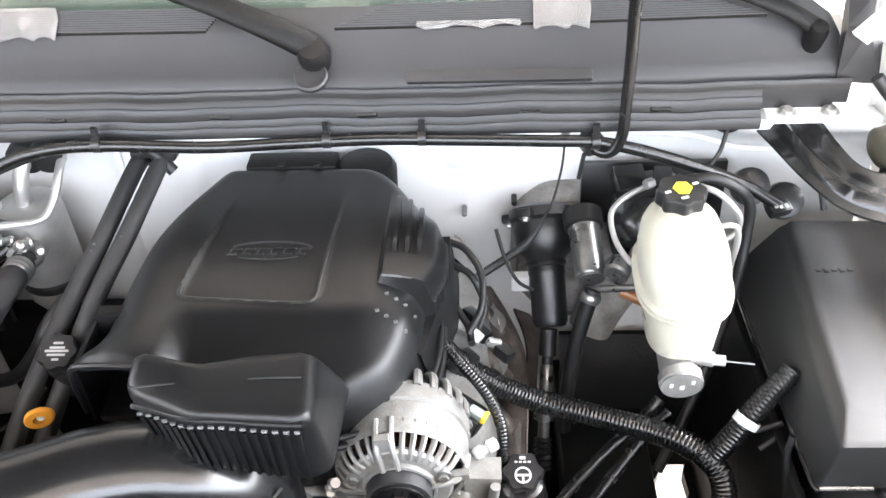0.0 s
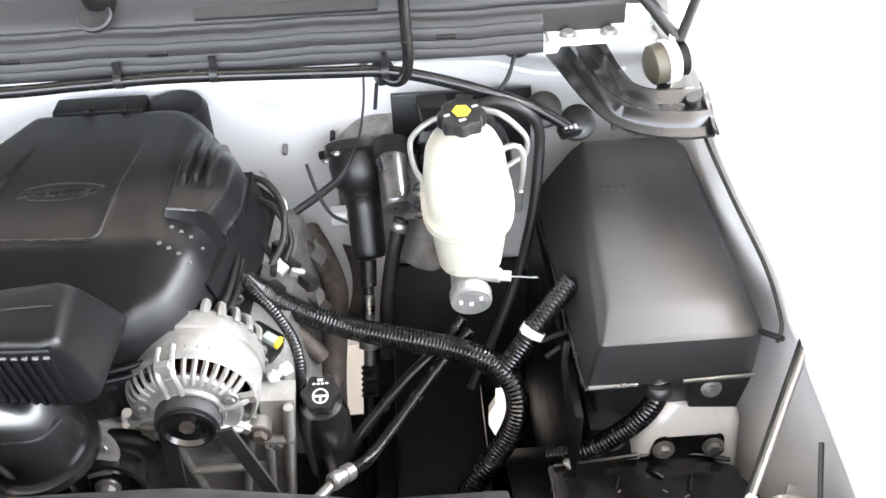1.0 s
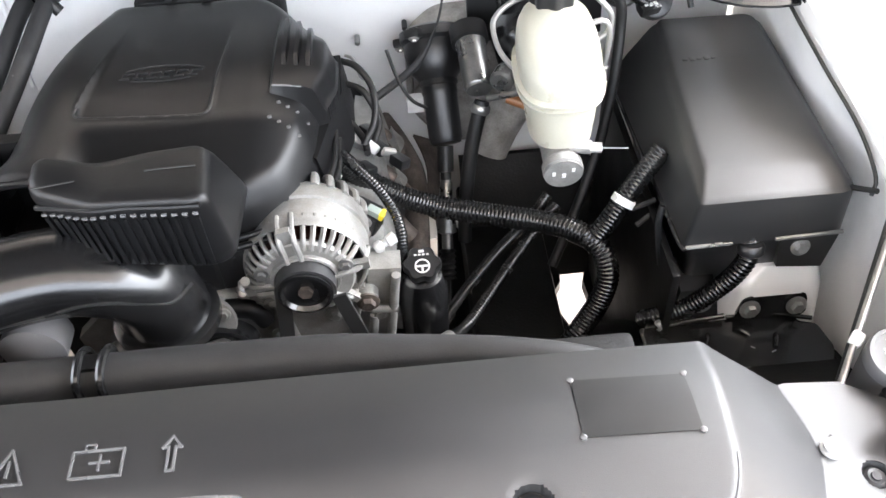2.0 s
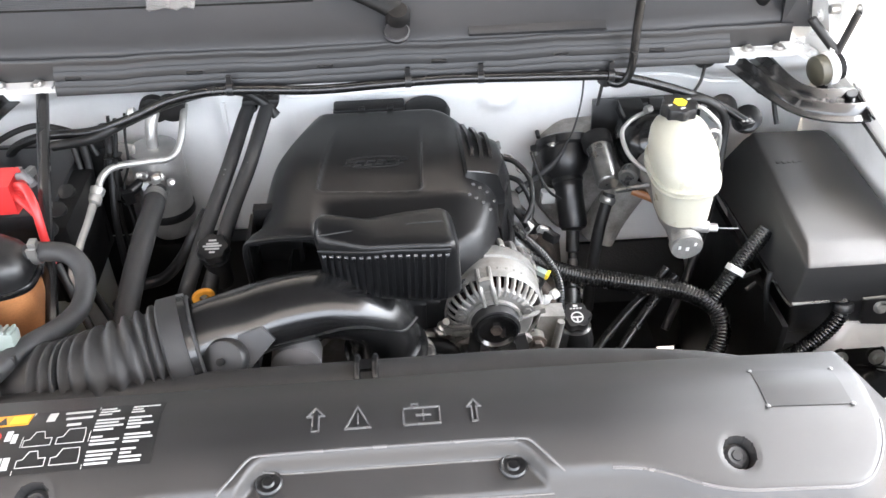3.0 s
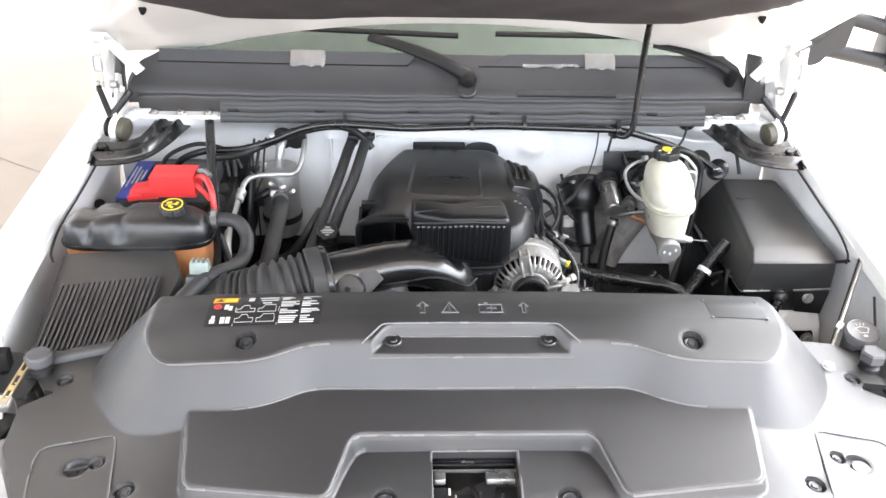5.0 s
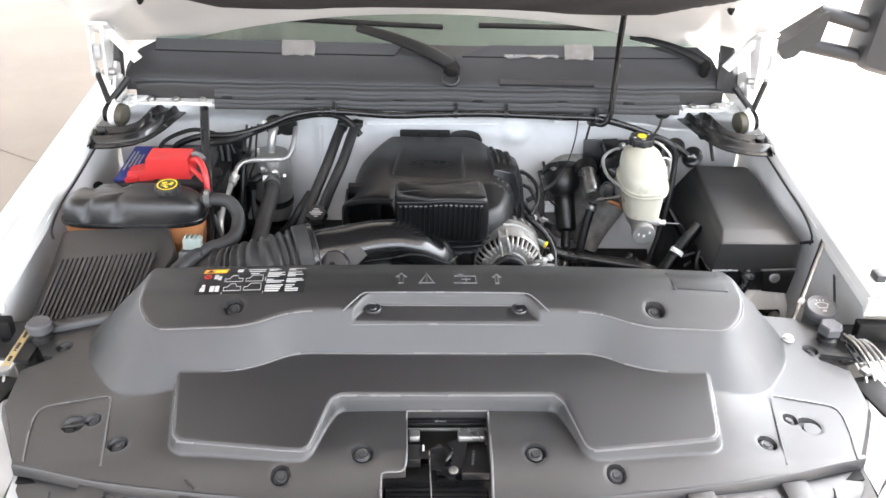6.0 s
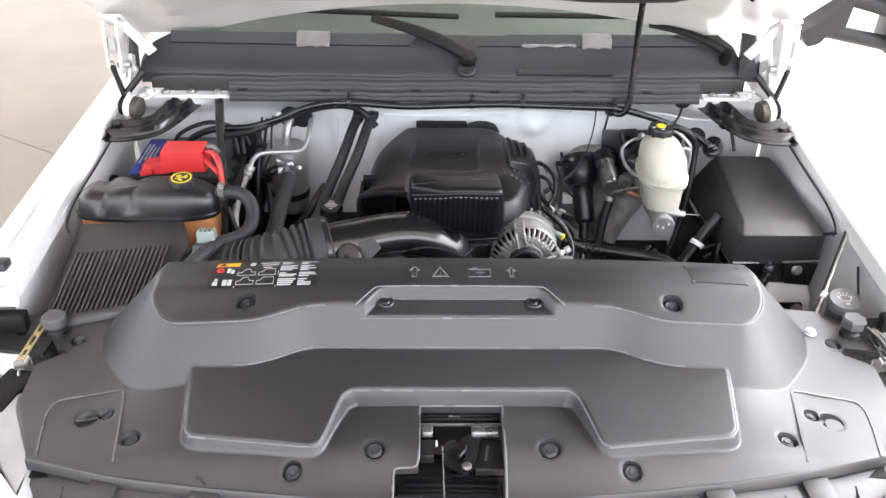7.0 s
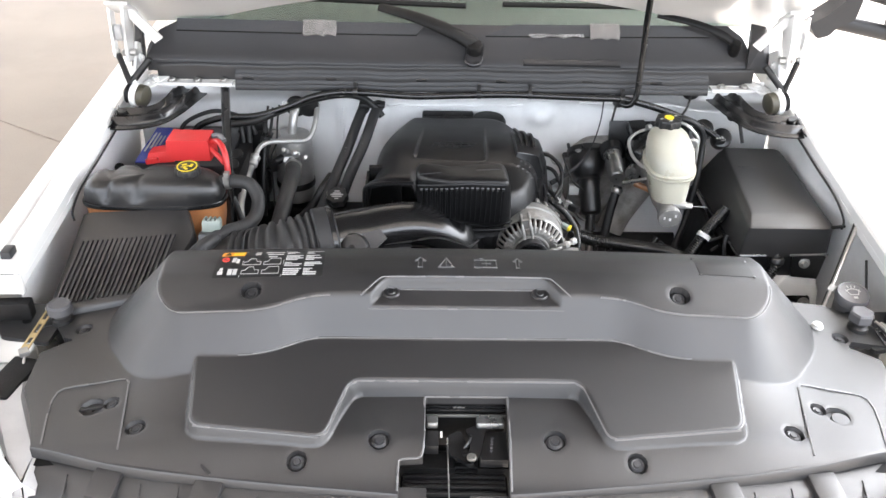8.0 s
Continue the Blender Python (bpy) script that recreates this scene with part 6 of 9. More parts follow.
part("booster", bm, BLACKPAINT, brake, "black brake booster drum")
# brake pipes
for n, pts in enumerate((((0.540, 1.195, 1.042), (0.520, 1.178, 1.045), (0.497, 1.16, 1.04), (0.484, 1.145, 1.025), (0.491, 1.11, 1.0), (0.515, 1.075, 0.985), (0.55, 1.06, 0.98)),
                         ((0.595, 1.12, 1.10), (0.624, 1.10, 1.100), (0.655, 1.09, 1.072), (0.661, 1.088, 1.052), (0.655, 1.085, 1.035), (0.632, 1.08, 1.022), (0.60, 1.07, 1.01)),
                         ((0.60, 1.05, 1.06), (0.628, 1.055, 1.075), (0.645, 1.055, 1.072), (0.651, 1.055, 1.05), (0.650, 1.055, 1.02), (0.646, 1.055, 0.985)))):
    bm = bmesh.new()
    tube(bm, pts, 0.0046, 10)
    part("brake_pipe", bm, ALUBRIGHT, brake, "bent plated brake pipe")
bm = rod(bmesh.new(), (0.540, 1.187, 1.053), (0.553, 1.195, 1.052), 0.0085, 6, 0.001)
part("pipe_nut", bm, SILVER, brake)
bm = bmesh.new()
tube(bm, [(0.585, 1.13, 1.10), (0.62, 1.125, 1.108), (0.655, 1.12, 1.095), (0.680, 1.12, 1.065), (0.684, 1.115, 1.02), (0.676, 1.09, 0.94), (0.664, 1.07, 0.88), (0.645, 1.04, 0.82), (0.60, 0.98, 0.74), (0.56, 0.93, 0.68)], 0.0085, 12)
part("vacuum_hose", bm, RUBBER, brake, "black rubber hose")
bm = rod(bmesh.new(), (0.646, 1.055, 0.995), (0.643, 1.055, 0.955), 0.0085, 10, 0.001)
part("coupling", bm, SILVER, brake)

# black module and bracket on the firewall
module = thing("brake_module", (0.53, 1.23, 0.95), "black hydraulic module and bracket on the firewall", "module")
bm = bbox((0.575, 1.288, 0.968), (0.24, 0.012, 0.115), (-8, 0, 0), 0.003)
part("plate", bm, BOX, module)
bm = bmesh.new()
lathe(bm, [(0.012, 0), (0.03, 0.002), (0.033, 0.01), (0.033, 0.05), (0.028, 0.06)], along((0.575, 1.215, 0.985), (0.575, 1.28, 0.975)), 22)
part("motor", bm, RUBBER, module)
bm = bmesh.new()
box(bm, (0.525, 1.235, 1.025), (0.05, 0.05, 0.03), (20, 0, 10))
box(bm, (0.575, 1.23, 1.025), (0.03, 0.04, 0.04), (10, 0, -10))
part("connector", bevel(bm, 0.004), GLOSS, module)
bm = bmesh.new()
lathe(bm, [(0.018, -0.002), (0.022, 0.0), (0.0245, 0.004), (0.0245, 0.080), (0.026, 0.083), (0.026, 0.10), (0.022, 0.105)], along((0.457, 1.110, 0.931), (0.451, 1.204, 0.971)), 26)
can = part("silver_canister", bm, DULLSTEEL, module, "brushed silver canister")
bm = bmesh.new()
lathe(bm, [(0.019, -0.003), (0.021, -0.003), (0.021, 0.0), (0.012, -0.001), (0.010, -0.0015), (0.001, -0.0015)], along((0.457, 1.110, 0.931), (0.451, 1.204, 0.971)), 26)
part("end_face", bm, DULLSTEEL, can)
bm = bmesh.new()
lathe(bm, [(0.028, 0.088), (0.032, 0.09), (0.032, 0.118), (0.02, 0.122)], along((0.457, 1.110, 0.931), (0.451, 1.204, 0.971)), 26)
part("rear_cap", bm, RUBBER, can)
bm = bmesh.new()
tube(bm, [(0.462, 1.11, 0.905), (0.455, 1.10, 0.885), (0.44, 1.08, 0.83), (0.425, 1.05, 0.74), (0.42, 1.03, 0.66)], 0.0125, 12)
part("hose", bm, RUBBER, module, "black rubber hose")
bm = bmesh.new()
lathe(bm, [(0.014, 0), (0.0165, 0.004), (0.0165, 0.012), (0.014, 0.016)], along((0.461, 1.108, 0.900), (0.452, 1.098, 0.87)), 16)
part("hose_clip", bm, SILVER, module)
bm = bmesh.new()
lathe(bm, [(0.016, 0), (0.02, 0.004), (0.02, 0.03), (0.014, 0.034)], along((0.49, 1.09, 0.952), (0.51, 1.13, 0.952)), 16)
rod(bm, (0.47, 1.09, 0.925), (0.53, 1.06, 0.955), 0.006, 10)
part("union", bm, DULLSTEEL, module)
bm = bmesh.new()
tube(bm, [(0.50, 1.08, 0.93), (0.54, 1.06, 0.92), (0.57, 1.04, 0.905)], 0.009, 10)
part("amber_tube", bm, ORANGE, module, "short amber tube")

bm = bmesh.new()
tube(bm, [(0.64, 1.315, 0.885), (0.595, 1.305, 0.84), (0.55, 1.292, 0.785), (0.512, 1.278, 0.725), (0.488, 1.262, 0.67)], lambda u: 0.040 + 0.006 * math.sin(3.1 * u), 22)
part("grey_pipe", bm, DUSTYCAST, module, "wide dusty grey duct behind the hoses", angle=60)

# black splash liner low in the bay
bm = bmesh.new()
loft(bm, [[V(0.43, 1.25, 0.665), V(0.69, 1.25, 0.665), V(0.69, 1.26, 0.665), V(0.43, 1.26, 0.665)], [V(0.43, 1.20, 0.62), V(0.69, 1.20, 0.62), V(0.69, 1.21, 0.62), V(0.43, 1.21, 0.62)], [V(0.43, 1.12, 0.44), V(0.69, 1.12, 0.44), V(0.69, 1.13, 0.44), V(0.43, 1.13, 0.44)]])
part("splash_liner", bm, UNDER, truck, "black splash liner")
part("splash_wall", bbox((0.687, 0.94, 0.66), (0.012, 0.46, 0.44), w=0.003), UNDER, truck, "black splash wall")

# ---- steering column ----
steer = thing("steering_column", (0.395, 1.05, 0.45), "black steering column boot with steel shaft", "steering column")
m = along((0.392, 1.275, 0.935), (0.402, 1.125, 0.785))
bm = bmesh.new()
lathe(bm, [(0.046, -0.012), (0.058, -0.006), (0.059, 0.010), (0.053, 0.016), (0.054, 0.032), (0.051, 0.050), (0.046, 0.066), (0.036, 0.078), (0.0335, 0.082), (0.0345, 0.085), (0.0345, 0.090), (0.0315, 0.093), (0.0315, 0.10), (0.032, 0.104), (0.0305, 0.108), (0.030, 0.186), (0.026, 0.194), (0.018, 0.196)], m, 36)
boot = part("boot", bm, BOX, steer, "black moulded boot")
outline = round_poly([(0.350, 0.900), (0.40, 0.945), (0.52, 0.95), (0.56, 0.812), (0.552, 0.73), (0.478, 0.672), (0.40, 0.685), (0.345, 0.76)], 0.022, 4)
bm = bmesh.new()
loft(bm, [[V(0.45 + (x - 0.45) * k, y, 0.81 + (z - 0.81) * k) for x, z in outline] for y, k in ((1.345, 1.06), (1.300, 1.03), (1.291, 1.0), (1.288, 0.96), (1.293, 0.93), (1.293, 0.5))])
casting = part("floor_casting", bm, DUSTYCAST, steer, "dusty grey casting round the column", angle=35)
for x, z in ((0.368, 0.80), (0.415, 0.71), (0.50, 0.715), (0.53, 0.80), (0.515, 0.915)):
    hexbolt(casting, (x, 1.29, z), (0, -1, 0.1), 0.010)
bm = bmesh.new()
for a in (0.4, 2.2, 3.5, 5.2):
    box(bm, (0.058 * math.cos(a), 0.058 * math.sin(a), 0.006), (0.026, 0.030, 0.016), (0, 0, math.degrees(a)), m=m)
part("flange", bevel(bm, 0.005), BOX, boot)
for a in (0.4, 2.2, 3.5, 5.2):
    q = m @ V(0.062 * math.cos(a), 0.062 * math.sin(a), 0.014)
    hexbolt(boot, q, m.to_3x3() @ V(0, 0, 1), 0.006)
sh0, sh1 = V(0.398, 1.135, 0.795), V(0.372, 0.86, 0.42)
bm = bmesh.new()
lathe(bm, [(0.0145, 0.0), (0.0145, 0.045), (0.0095, 0.047), (0.0095, 0.06)], along(sh0, sh1), 18)
part("upper_shaft", bm, RUBBER, steer)
bm = bmesh.new()
lathe(bm, [(0.0085, 0.06), (0.011, 0.065), (0.011, 0.12), (0.018, 0.124), (0.018, 0.155), (0.010, 0.158), (0.010, 0.19)], along(sh0, sh1), 16)
part("steel_shaft", bm, DULLSTEEL, steer, "bare steel shaft and joint")
hexbolt(steer, sh0.lerp(sh1, 0.30) + V(0.018, 0, 0.004), (1, 0, 0.2), 0.008)
bm = bmesh.new()
lathe(bm, [(0.011 + 0.005 * (k % 2), 0.185 + 0.005 * k) for k in range(12)], along(sh0, sh1), 16)
part("bellows", bm, RUBBER, steer)
bm = rod(bmesh.new(), sh0.lerp(sh1, 0.50), sh1, 0.012, 16)
part("lower_shaft", bm, GLOSS, steer, "glossy black lower shaft")

# ---- power steering ----
ps = thing("power_steering_reservoir", (0.34, 0.80, 0.66), "black power steering reservoir with printed cap", "reservoir")
bm = bmesh.new()
lathe(bm, [(0.02, 0.0), (0.036, 0.01), (0.038, 0.12), (0.030, 0.15), (0.020, 0.155)], Matrix.Translation((0.336, 0.802, 0.680)), 26)
part("body", bm, GLOSS, ps)
m = Matrix.Translation((0.338, 0.808, 0.836)) @ pose(0, 0, 0, 18, 0, 0)
bm = bmesh.new()
loft(bm, [[m @ V((r + 0.0025 * math.cos(6 * 2 * math.pi * i / 60)) * math.cos(2 * math.pi * i / 60), (r + 0.0025 * math.cos(6 * 2 * math.pi * i / 60)) * math.sin(2 * math.pi * i / 60), z) for i in range(60)] for r, z in ((0.022, 0), (0.0265, 0.003), (0.0265, 0.017), (0.0245, 0.021))])
cap = part("cap", bm, BOX, ps)
bm = bmesh.new()
lathe(bm, [(0.0115, 0.0212), (0.0115, 0.0222), (0.0092, 0.0222), (0.0092, 0.0212)], m @ Matrix.Translation((0, -0.006, 0)), 26, caps=False)
box(bm, (0, -0.006, 0.0217), (0.018, 0.003, 0.001), m=m)
box(bm, (0, -0.011, 0.0217), (0.003, 0.009, 0.001), m=m)
part("wheel_symbol", bm, WHITEINK, cap, "white steering wheel symbol")
bm = bmesh.new()
for k in range(4):
    box(bm, (-0.009 + 0.006 * k, 0.0125, 0.0217), (0.004, 0.0025, 0.001), m=m)
box(bm, (0, 0.018, 0.0217), (0.008, 0.004, 0.001), m=m)
part("print_bar", bm, WHITEINK, cap)
for n, pts in enumerate((((0.365, 0.735, 0.752), (0.40, 0.775, 0.735), (0.455, 0.84, 0.755), (0.52, 0.90, 0.80), (0.56, 0.925, 0.83)),
                         ((0.35, 0.79, 0.70), (0.40, 0.84, 0.735), (0.46, 0.89, 0.77), (0.52, 0.93, 0.80), (0.55, 0.95, 0.83)))):
    bm = bmesh.new()
    tube(bm, pts, 0.0095, 12, rib=0.0012, pitch=0.005)
    part("line", bm, LOOM, ps, "ribbed black pressure line")
bm = bmesh.new()
lathe(bm, [(0.0095, -0.012), (0.013, -0.008), (0.013, 0.006), (0.0105, 0.008), (0.0105, 0.014), (0.013, 0.016), (0.013, 0.03), (0.010, 0.032)], along((0.352, 0.722, 0.758), (0.38, 0.752, 0.742)), 18)
rod(bm, (0.352, 0.722, 0.758), (0.325, 0.695, 0.752), 0.008, 12)
part("crimp_fitting", bm, SILVER, ps, "shiny crimped hose fitting")

# ---- wiring looms ----
loom = thing("wiring_loom", (0.5, 0.85, 0.60), "thick black corrugated wiring loom across the bay", "wiring loom")


def corrugated(name, pts, r, parent, label="", pitch=0.0062, rib=0.0016):
    bm = bmesh.new()
    tube(bm, pts, r, 16, rib=rib, pitch=pitch)
    return part(name, bm, LOOM, parent, label, angle=60)


corrugated("main_run", [(0.192, 0.965, 0.975), (0.22, 0.965, 0.935), (0.25, 0.975, 0.885), (0.30, 0.975, 0.84), (0.36, 0.96, 0.82), (0.42, 0.935, 0.822), (0.47, 0.915, 0.825), (0.52, 0.895, 0.828), (0.56, 0.870, 0.835), (0.594, 0.845, 0.833)], 0.0185, loom)
corrugated("upper_branch", [(0.596, 0.835, 0.828), (0.620, 0.845, 0.860), (0.645, 0.857, 0.896), (0.672, 0.873, 0.927), (0.702, 0.890, 0.956)], 0.0165, loom)
corrugated("lower_branch", [(0.588, 0.846, 0.838), (0.612, 0.822, 0.822), (0.618, 0.80, 0.79), (0.605, 0.785, 0.75), (0.58, 0.772, 0.71), (0.555, 0.76, 0.68), (0.53, 0.75, 0.62)], 0.018, loom)
bm = bmesh.new()
lathe(bm, [(0.0172, -0.006), (0.0182, -0.006), (0.0182, 0.006), (0.0172, 0.006)], along((0.643, 0.854, 0.895), (0.664, 0.870, 0.925)), 20, caps=False)
box(bm, (0.632, 0.845, 0.908), (0.012, 0.012, 0.008), (0, 40, 0))
part("tie", bm, PRIMER, loom, "pale grey cable tie")
bm = bmesh.new()
rod(bm, (0.655, 0.845, 0.885), (0.69, 0.85, 0.895), 0.004, 8)
rod(bm, (0.66, 0.83, 0.865), (0.69, 0.845, 0.875), 0.004, 8)
part("retainer", bm, BOX, loom)
fb_loom = thing("fuse_box_loom", (0.73, 0.75, 0.74), "black corrugated loom from the fuse box", "wiring loom")
corrugated("run", [(0.795, 0.752, 0.912), (0.795, 0.735, 0.885), (0.78, 0.728, 0.855), (0.755, 0.728, 0.82), (0.72, 0.73, 0.785), (0.685, 0.735, 0.765), (0.66, 0.745, 0.745)], 0.0150, fb_loom)
bm = bmesh.new()
lathe(bm, [(0.016, 0.0), (0.019, 0.004), (0.019, 0.014), (0.015, 0.018)], along((0.795, 0.738, 0.905), (0.795, 0.730, 0.875)), 18)
part("collar", bm, BOX, fb_loom)
bm = bmesh.new()
tube(bm, [(0.67, 0.74, 0.745), (0.682, 0.722, 0.752), (0.684, 0.714, 0.762), (0.676, 0.718, 0.772)], 0.005, 8)
part("strap", bm, WHITEINK, fb_loom, "white strap")
alt_loom = thing("alternator_loom", (0.27, 0.85, 0.80), "thin black loom with connector by the alternator", "wiring loom")
corrugated("run", [(0.235, 0.93, 0.965), (0.26, 0.90, 0.955), (0.285, 0.875, 0.94), (0.305, 0.85, 0.915), (0.312, 0.83, 0.885), (0.308, 0.82, 0.84), (0.30, 0.82, 0.75)], 0.0085, alt_loom, pitch=0.005, rib=0.001)
bm = bbox((0.276, 0.845, 0.925), (0.022, 0.014, 0.012), (0, 15, -30), 0.003)
tag = part("connector_tag", bm, CONNECT, alt_loom, "pale connector tag")
part("stripe", bbox((0.287, 0.839, 0.9225), (0.006, 0.0145, 0.0125), (0, 15, -30), 0.001), YELLOW, tag, "yellow stripe")
part("sensor_body", bbox((0.262, 0.858, 0.905), (0.05, 0.035, 0.04), (0, 15, -30), 0.008), BOX, alt_loom, "black sensor body")
bm = bmesh.new()
lathe(bm, [(0.006, 0), (0.009, 0.004), (0.009, 0.012), (0.006, 0.014), (0.006, 0.02), (0.009, 0.022), (0.009, 0.034), (0.004, 0.036)], along((0.272, 0.80, 0.893), (0.308, 0.815, 0.905)), 14)
part("connector", bm, WHITEINK, alt_loom, "white plastic connector")
bm = bmesh.new()
for k in range(3):
    tube(bm, [(0.170 + 0.006 * k, 0.93, 0.930), (0.200, 0.93, 0.944 - 0.004 * k), (0.223, 0.928, 0.938 - 0.003 * k), (0.229, 0.926, 0.925), (0.212, 0.926, 0.914 + 0.003 * k), (0.180, 0.93, 0.917 + 0.003 * k)], 0.0011, 6)
part("wire_loop", bm, SILVER, alt_loom)

# valve side connectors and wires right of the engine cover
coil = thing("ignition_wiring", (0.29, 1.02, 0.86), "small connectors and black wires beside the engine", "wiring")
for pts in (((0.235, 1.12, 1.0), (0.262, 1.10, 1.0), (0.285, 1.06, 0.985), (0.285, 1.02, 0.955), (0.265, 0.99, 0.93)), ((0.24, 1.10, 0.97), (0.27, 1.08, 0.965), (0.29, 1.05, 0.93), (0.28, 1.02, 0.91)), ((0.245, 1.04, 0.94), (0.265, 1.01, 0.925), (0.27, 0.97, 0.93))):
    bm = bmesh.new()
    tube(bm, pts, 0.0055, 10)
    part("wire", bm, RUBBER, coil)
bm = bmesh.new()
tube(bm, [(0.245, 1.14, 0.995), (0.258, 1.12, 1.0), (0.268, 1.09, 0.985), (0.284, 1.085, 0.982), (0.288, 1.07, 0.97)], 0.0025, 6)
part("bare_wire", bm, ALUBRIGHT, coil)
for p, rz in (((0.250, 1.022, 0.918), -20), ((0.272, 1.006, 0.912), -35), ((0.302, 0.986, 0.915), 10)):
    bm = bbox(p, (0.030 if rz != 10 else 0.022, 0.019 if rz != 10 else 0.010, 0.016), (15, 25, rz), 0.004)
    part("connector", bm, WHITEINK if rz != 10 else ALUBRIGHT, coil)
for p in ((0.285, 1.035, 0.885), (0.265, 0.985, 0.885), (0.318, 0.975, 0.905), (0.27, 1.06, 0.90)):
    bm = bbox(p, (0.02, 0.03, 0.018), (0, 15, 40), 0.004)
    part("coil_pack", bm, BOX, coil)
bm = bmesh.new()
tube(bm, [(0.31, 1.20, 0.96), (0.325, 1.17, 0.92), (0.345, 1.15, 0.89), (0.37, 1.15, 0.87)], 0.003, 8)
part("thin_wire", bm, RUBBER, coil)
bm = bbox((0.352, 1.20, 0.845), (0.03, 0.02, 0.03), (0, 0, 0), 0.003)
part("white_block", bm, PAINT, coil, "white painted block")

# ---- alternator ----
alt = thing("alternator", (0.178, 0.79, 0.83), "cast aluminium alternator with cooling slots and black pulley", "alternator")
AX = V(0.179, 0.0, 0.914)
AS = 1.13


def altm(y):
    return Matrix.Translation((AX.x, y, AX.z)) @ pose(0, 0, 0, -90, 0, 0) @ Matrix.Diagonal((AS, AS, 1, 1))


bm = bmesh.new()
lathe(bm, [(0.02, 0), (0.054, 0.006), (0.056, 0.05), (0.054, 0.125), (0.02, 0.128)], altm(0.744), 36)
part("winding", bm, COPPER, alt, "dark copper winding")
bm = bmesh.new()
lathe(bm, [(0.0685, 0.000), (0.0705, -0.006), (0.0745, -0.005), (0.0765, 0.006), (0.0765, 0.032), (0.0740, 0.034), (0.0740, 0.037), (0.0775, 0.039), (0.0775, 0.064), (0.0745, 0.070), (0.0705, 0.070), (0.0705, 0.0)], altm(0.770), 56, caps=False)
part("housing_band", bm, CASTBRIGHT, alt)
bm = bmesh.new()
lathe(bm, [(0.030, 0.0), (0.046, 0.0), (0.0570, 0.002), (0.0600, 0.006), (0.0575, 0.012), (0.046, 0.010), (0.030, 0.012), (0.030, 0.0)], altm(0.736), 44, caps=False)
lathe(bm, [(0.030, 0.0), (0.036, -0.012), (0.030, -0.014), (0.025, -0.012), (0.025, 0.0)], altm(0.736), 30, caps=False)
part("front_ring", bm, CASTBRIGHT, alt)
bm = bmesh.new()
lathe(bm, [(0.002, 0.13), (0.05, 0.13), (0.056, 0.126), (0.056, 0.118), (0.05, 0.116)], altm(0.742), 40)
part("rear_plate", bm, CAST, alt)
def turned(name, pts, r):
    """A rib of the casting, drawn once about the alternator's axis."""
    bm = bmesh.new()
    tube(bm, pts, r, 8, step=0.006, flat=1.3)
    bmesh.ops.recalc_face_normals(bm, faces=bm.faces)
    me = bpy.data.meshes.new(name)
    bm.to_mesh(me)
    bm.free()
    me.materials.append(CASTBRIGHT)
    settle(me)
    return me


rib_me = turned("vent_rib", [(0.049, 0, 0.737), (0.060, 0, 0.741), (0.070, 0, 0.755), (0.074, 0, 0.776)], 0.0029)
fin_me = turned("rear_fin", [(0.0755, 0, 0.830), (0.0735, 0, 0.852), (0.062, 0, 0.866), (0.050, 0, 0.870)], 0.0052)
# with the axis frame as it is, an angle a lies a degrees round from the x axis towards the ground
for nm, me, angles in (("vent_rib", rib_me, [25 + 10 * k for k in range(7)] + [119 + 11 * k for k in range(7)] + [232, 244, 256, 268, 280, 292, 304]), ("rear_fin", fin_me, [15 * k for k in range(24)])):
    for a in angles:
        ob = new(nm, me)
        ob.parent = alt
        ob.matrix_basis = Matrix.Translation(-ORIGIN[alt]) @ altm(0.0) @ pose(0, 0, 0, 0, 0, -a)
bm = bmesh.new()
lathe(bm, [(0.0700, 0.0), (0.0735, -0.003), (0.0765, 0.002), (0.0765, 0.012), (0.0705, 0.010), (0.0700, 0.0)], altm(0.7590), 56, caps=False)
part("outer_hoop", bm, CASTBRIGHT, alt)
bm = bmesh.new()
lathe(bm, [(0.036, 0.0), (0.0385, -0.004), (0.0415, -0.003), (0.0425, 0.004)], altm(0.733), 44, caps=False)
part("inner_hoop", bm, CASTBRIGHT, alt)
for a in (219, 319):
    p = V(AX.x + 0.103 * math.cos(radians(a)), 0.0, AX.z + 0.103 * math.sin(radians(a)))
    bm = bmesh.new()
    lathe(bm, [(0.012, 0), (0.0155, 0.003), (0.0155, 0.02), (0.013, 0.023), (0.013, 0.03), (0.0155, 0.033), (0.0155, 0.053), (0.012, 0.056)], Matrix.Translation((p.x, 0.744, p.z)) @ pose(0, 0, 0, -90, 0, 0), 18)
    box(bm, (AX.x + 0.086 * math.cos(radians(a)), 0.775, AX.z + 0.086 * math.sin(radians(a))), (0.034, 0.034, 0.020), (0, -a, 0))
    part("mounting_ear", bm, CASTBRIGHT, alt)
    hexbolt(alt, (p.x, 0.744, p.z), (0, -1, 0), 0.011, SILVER if a < 270 else RUST)
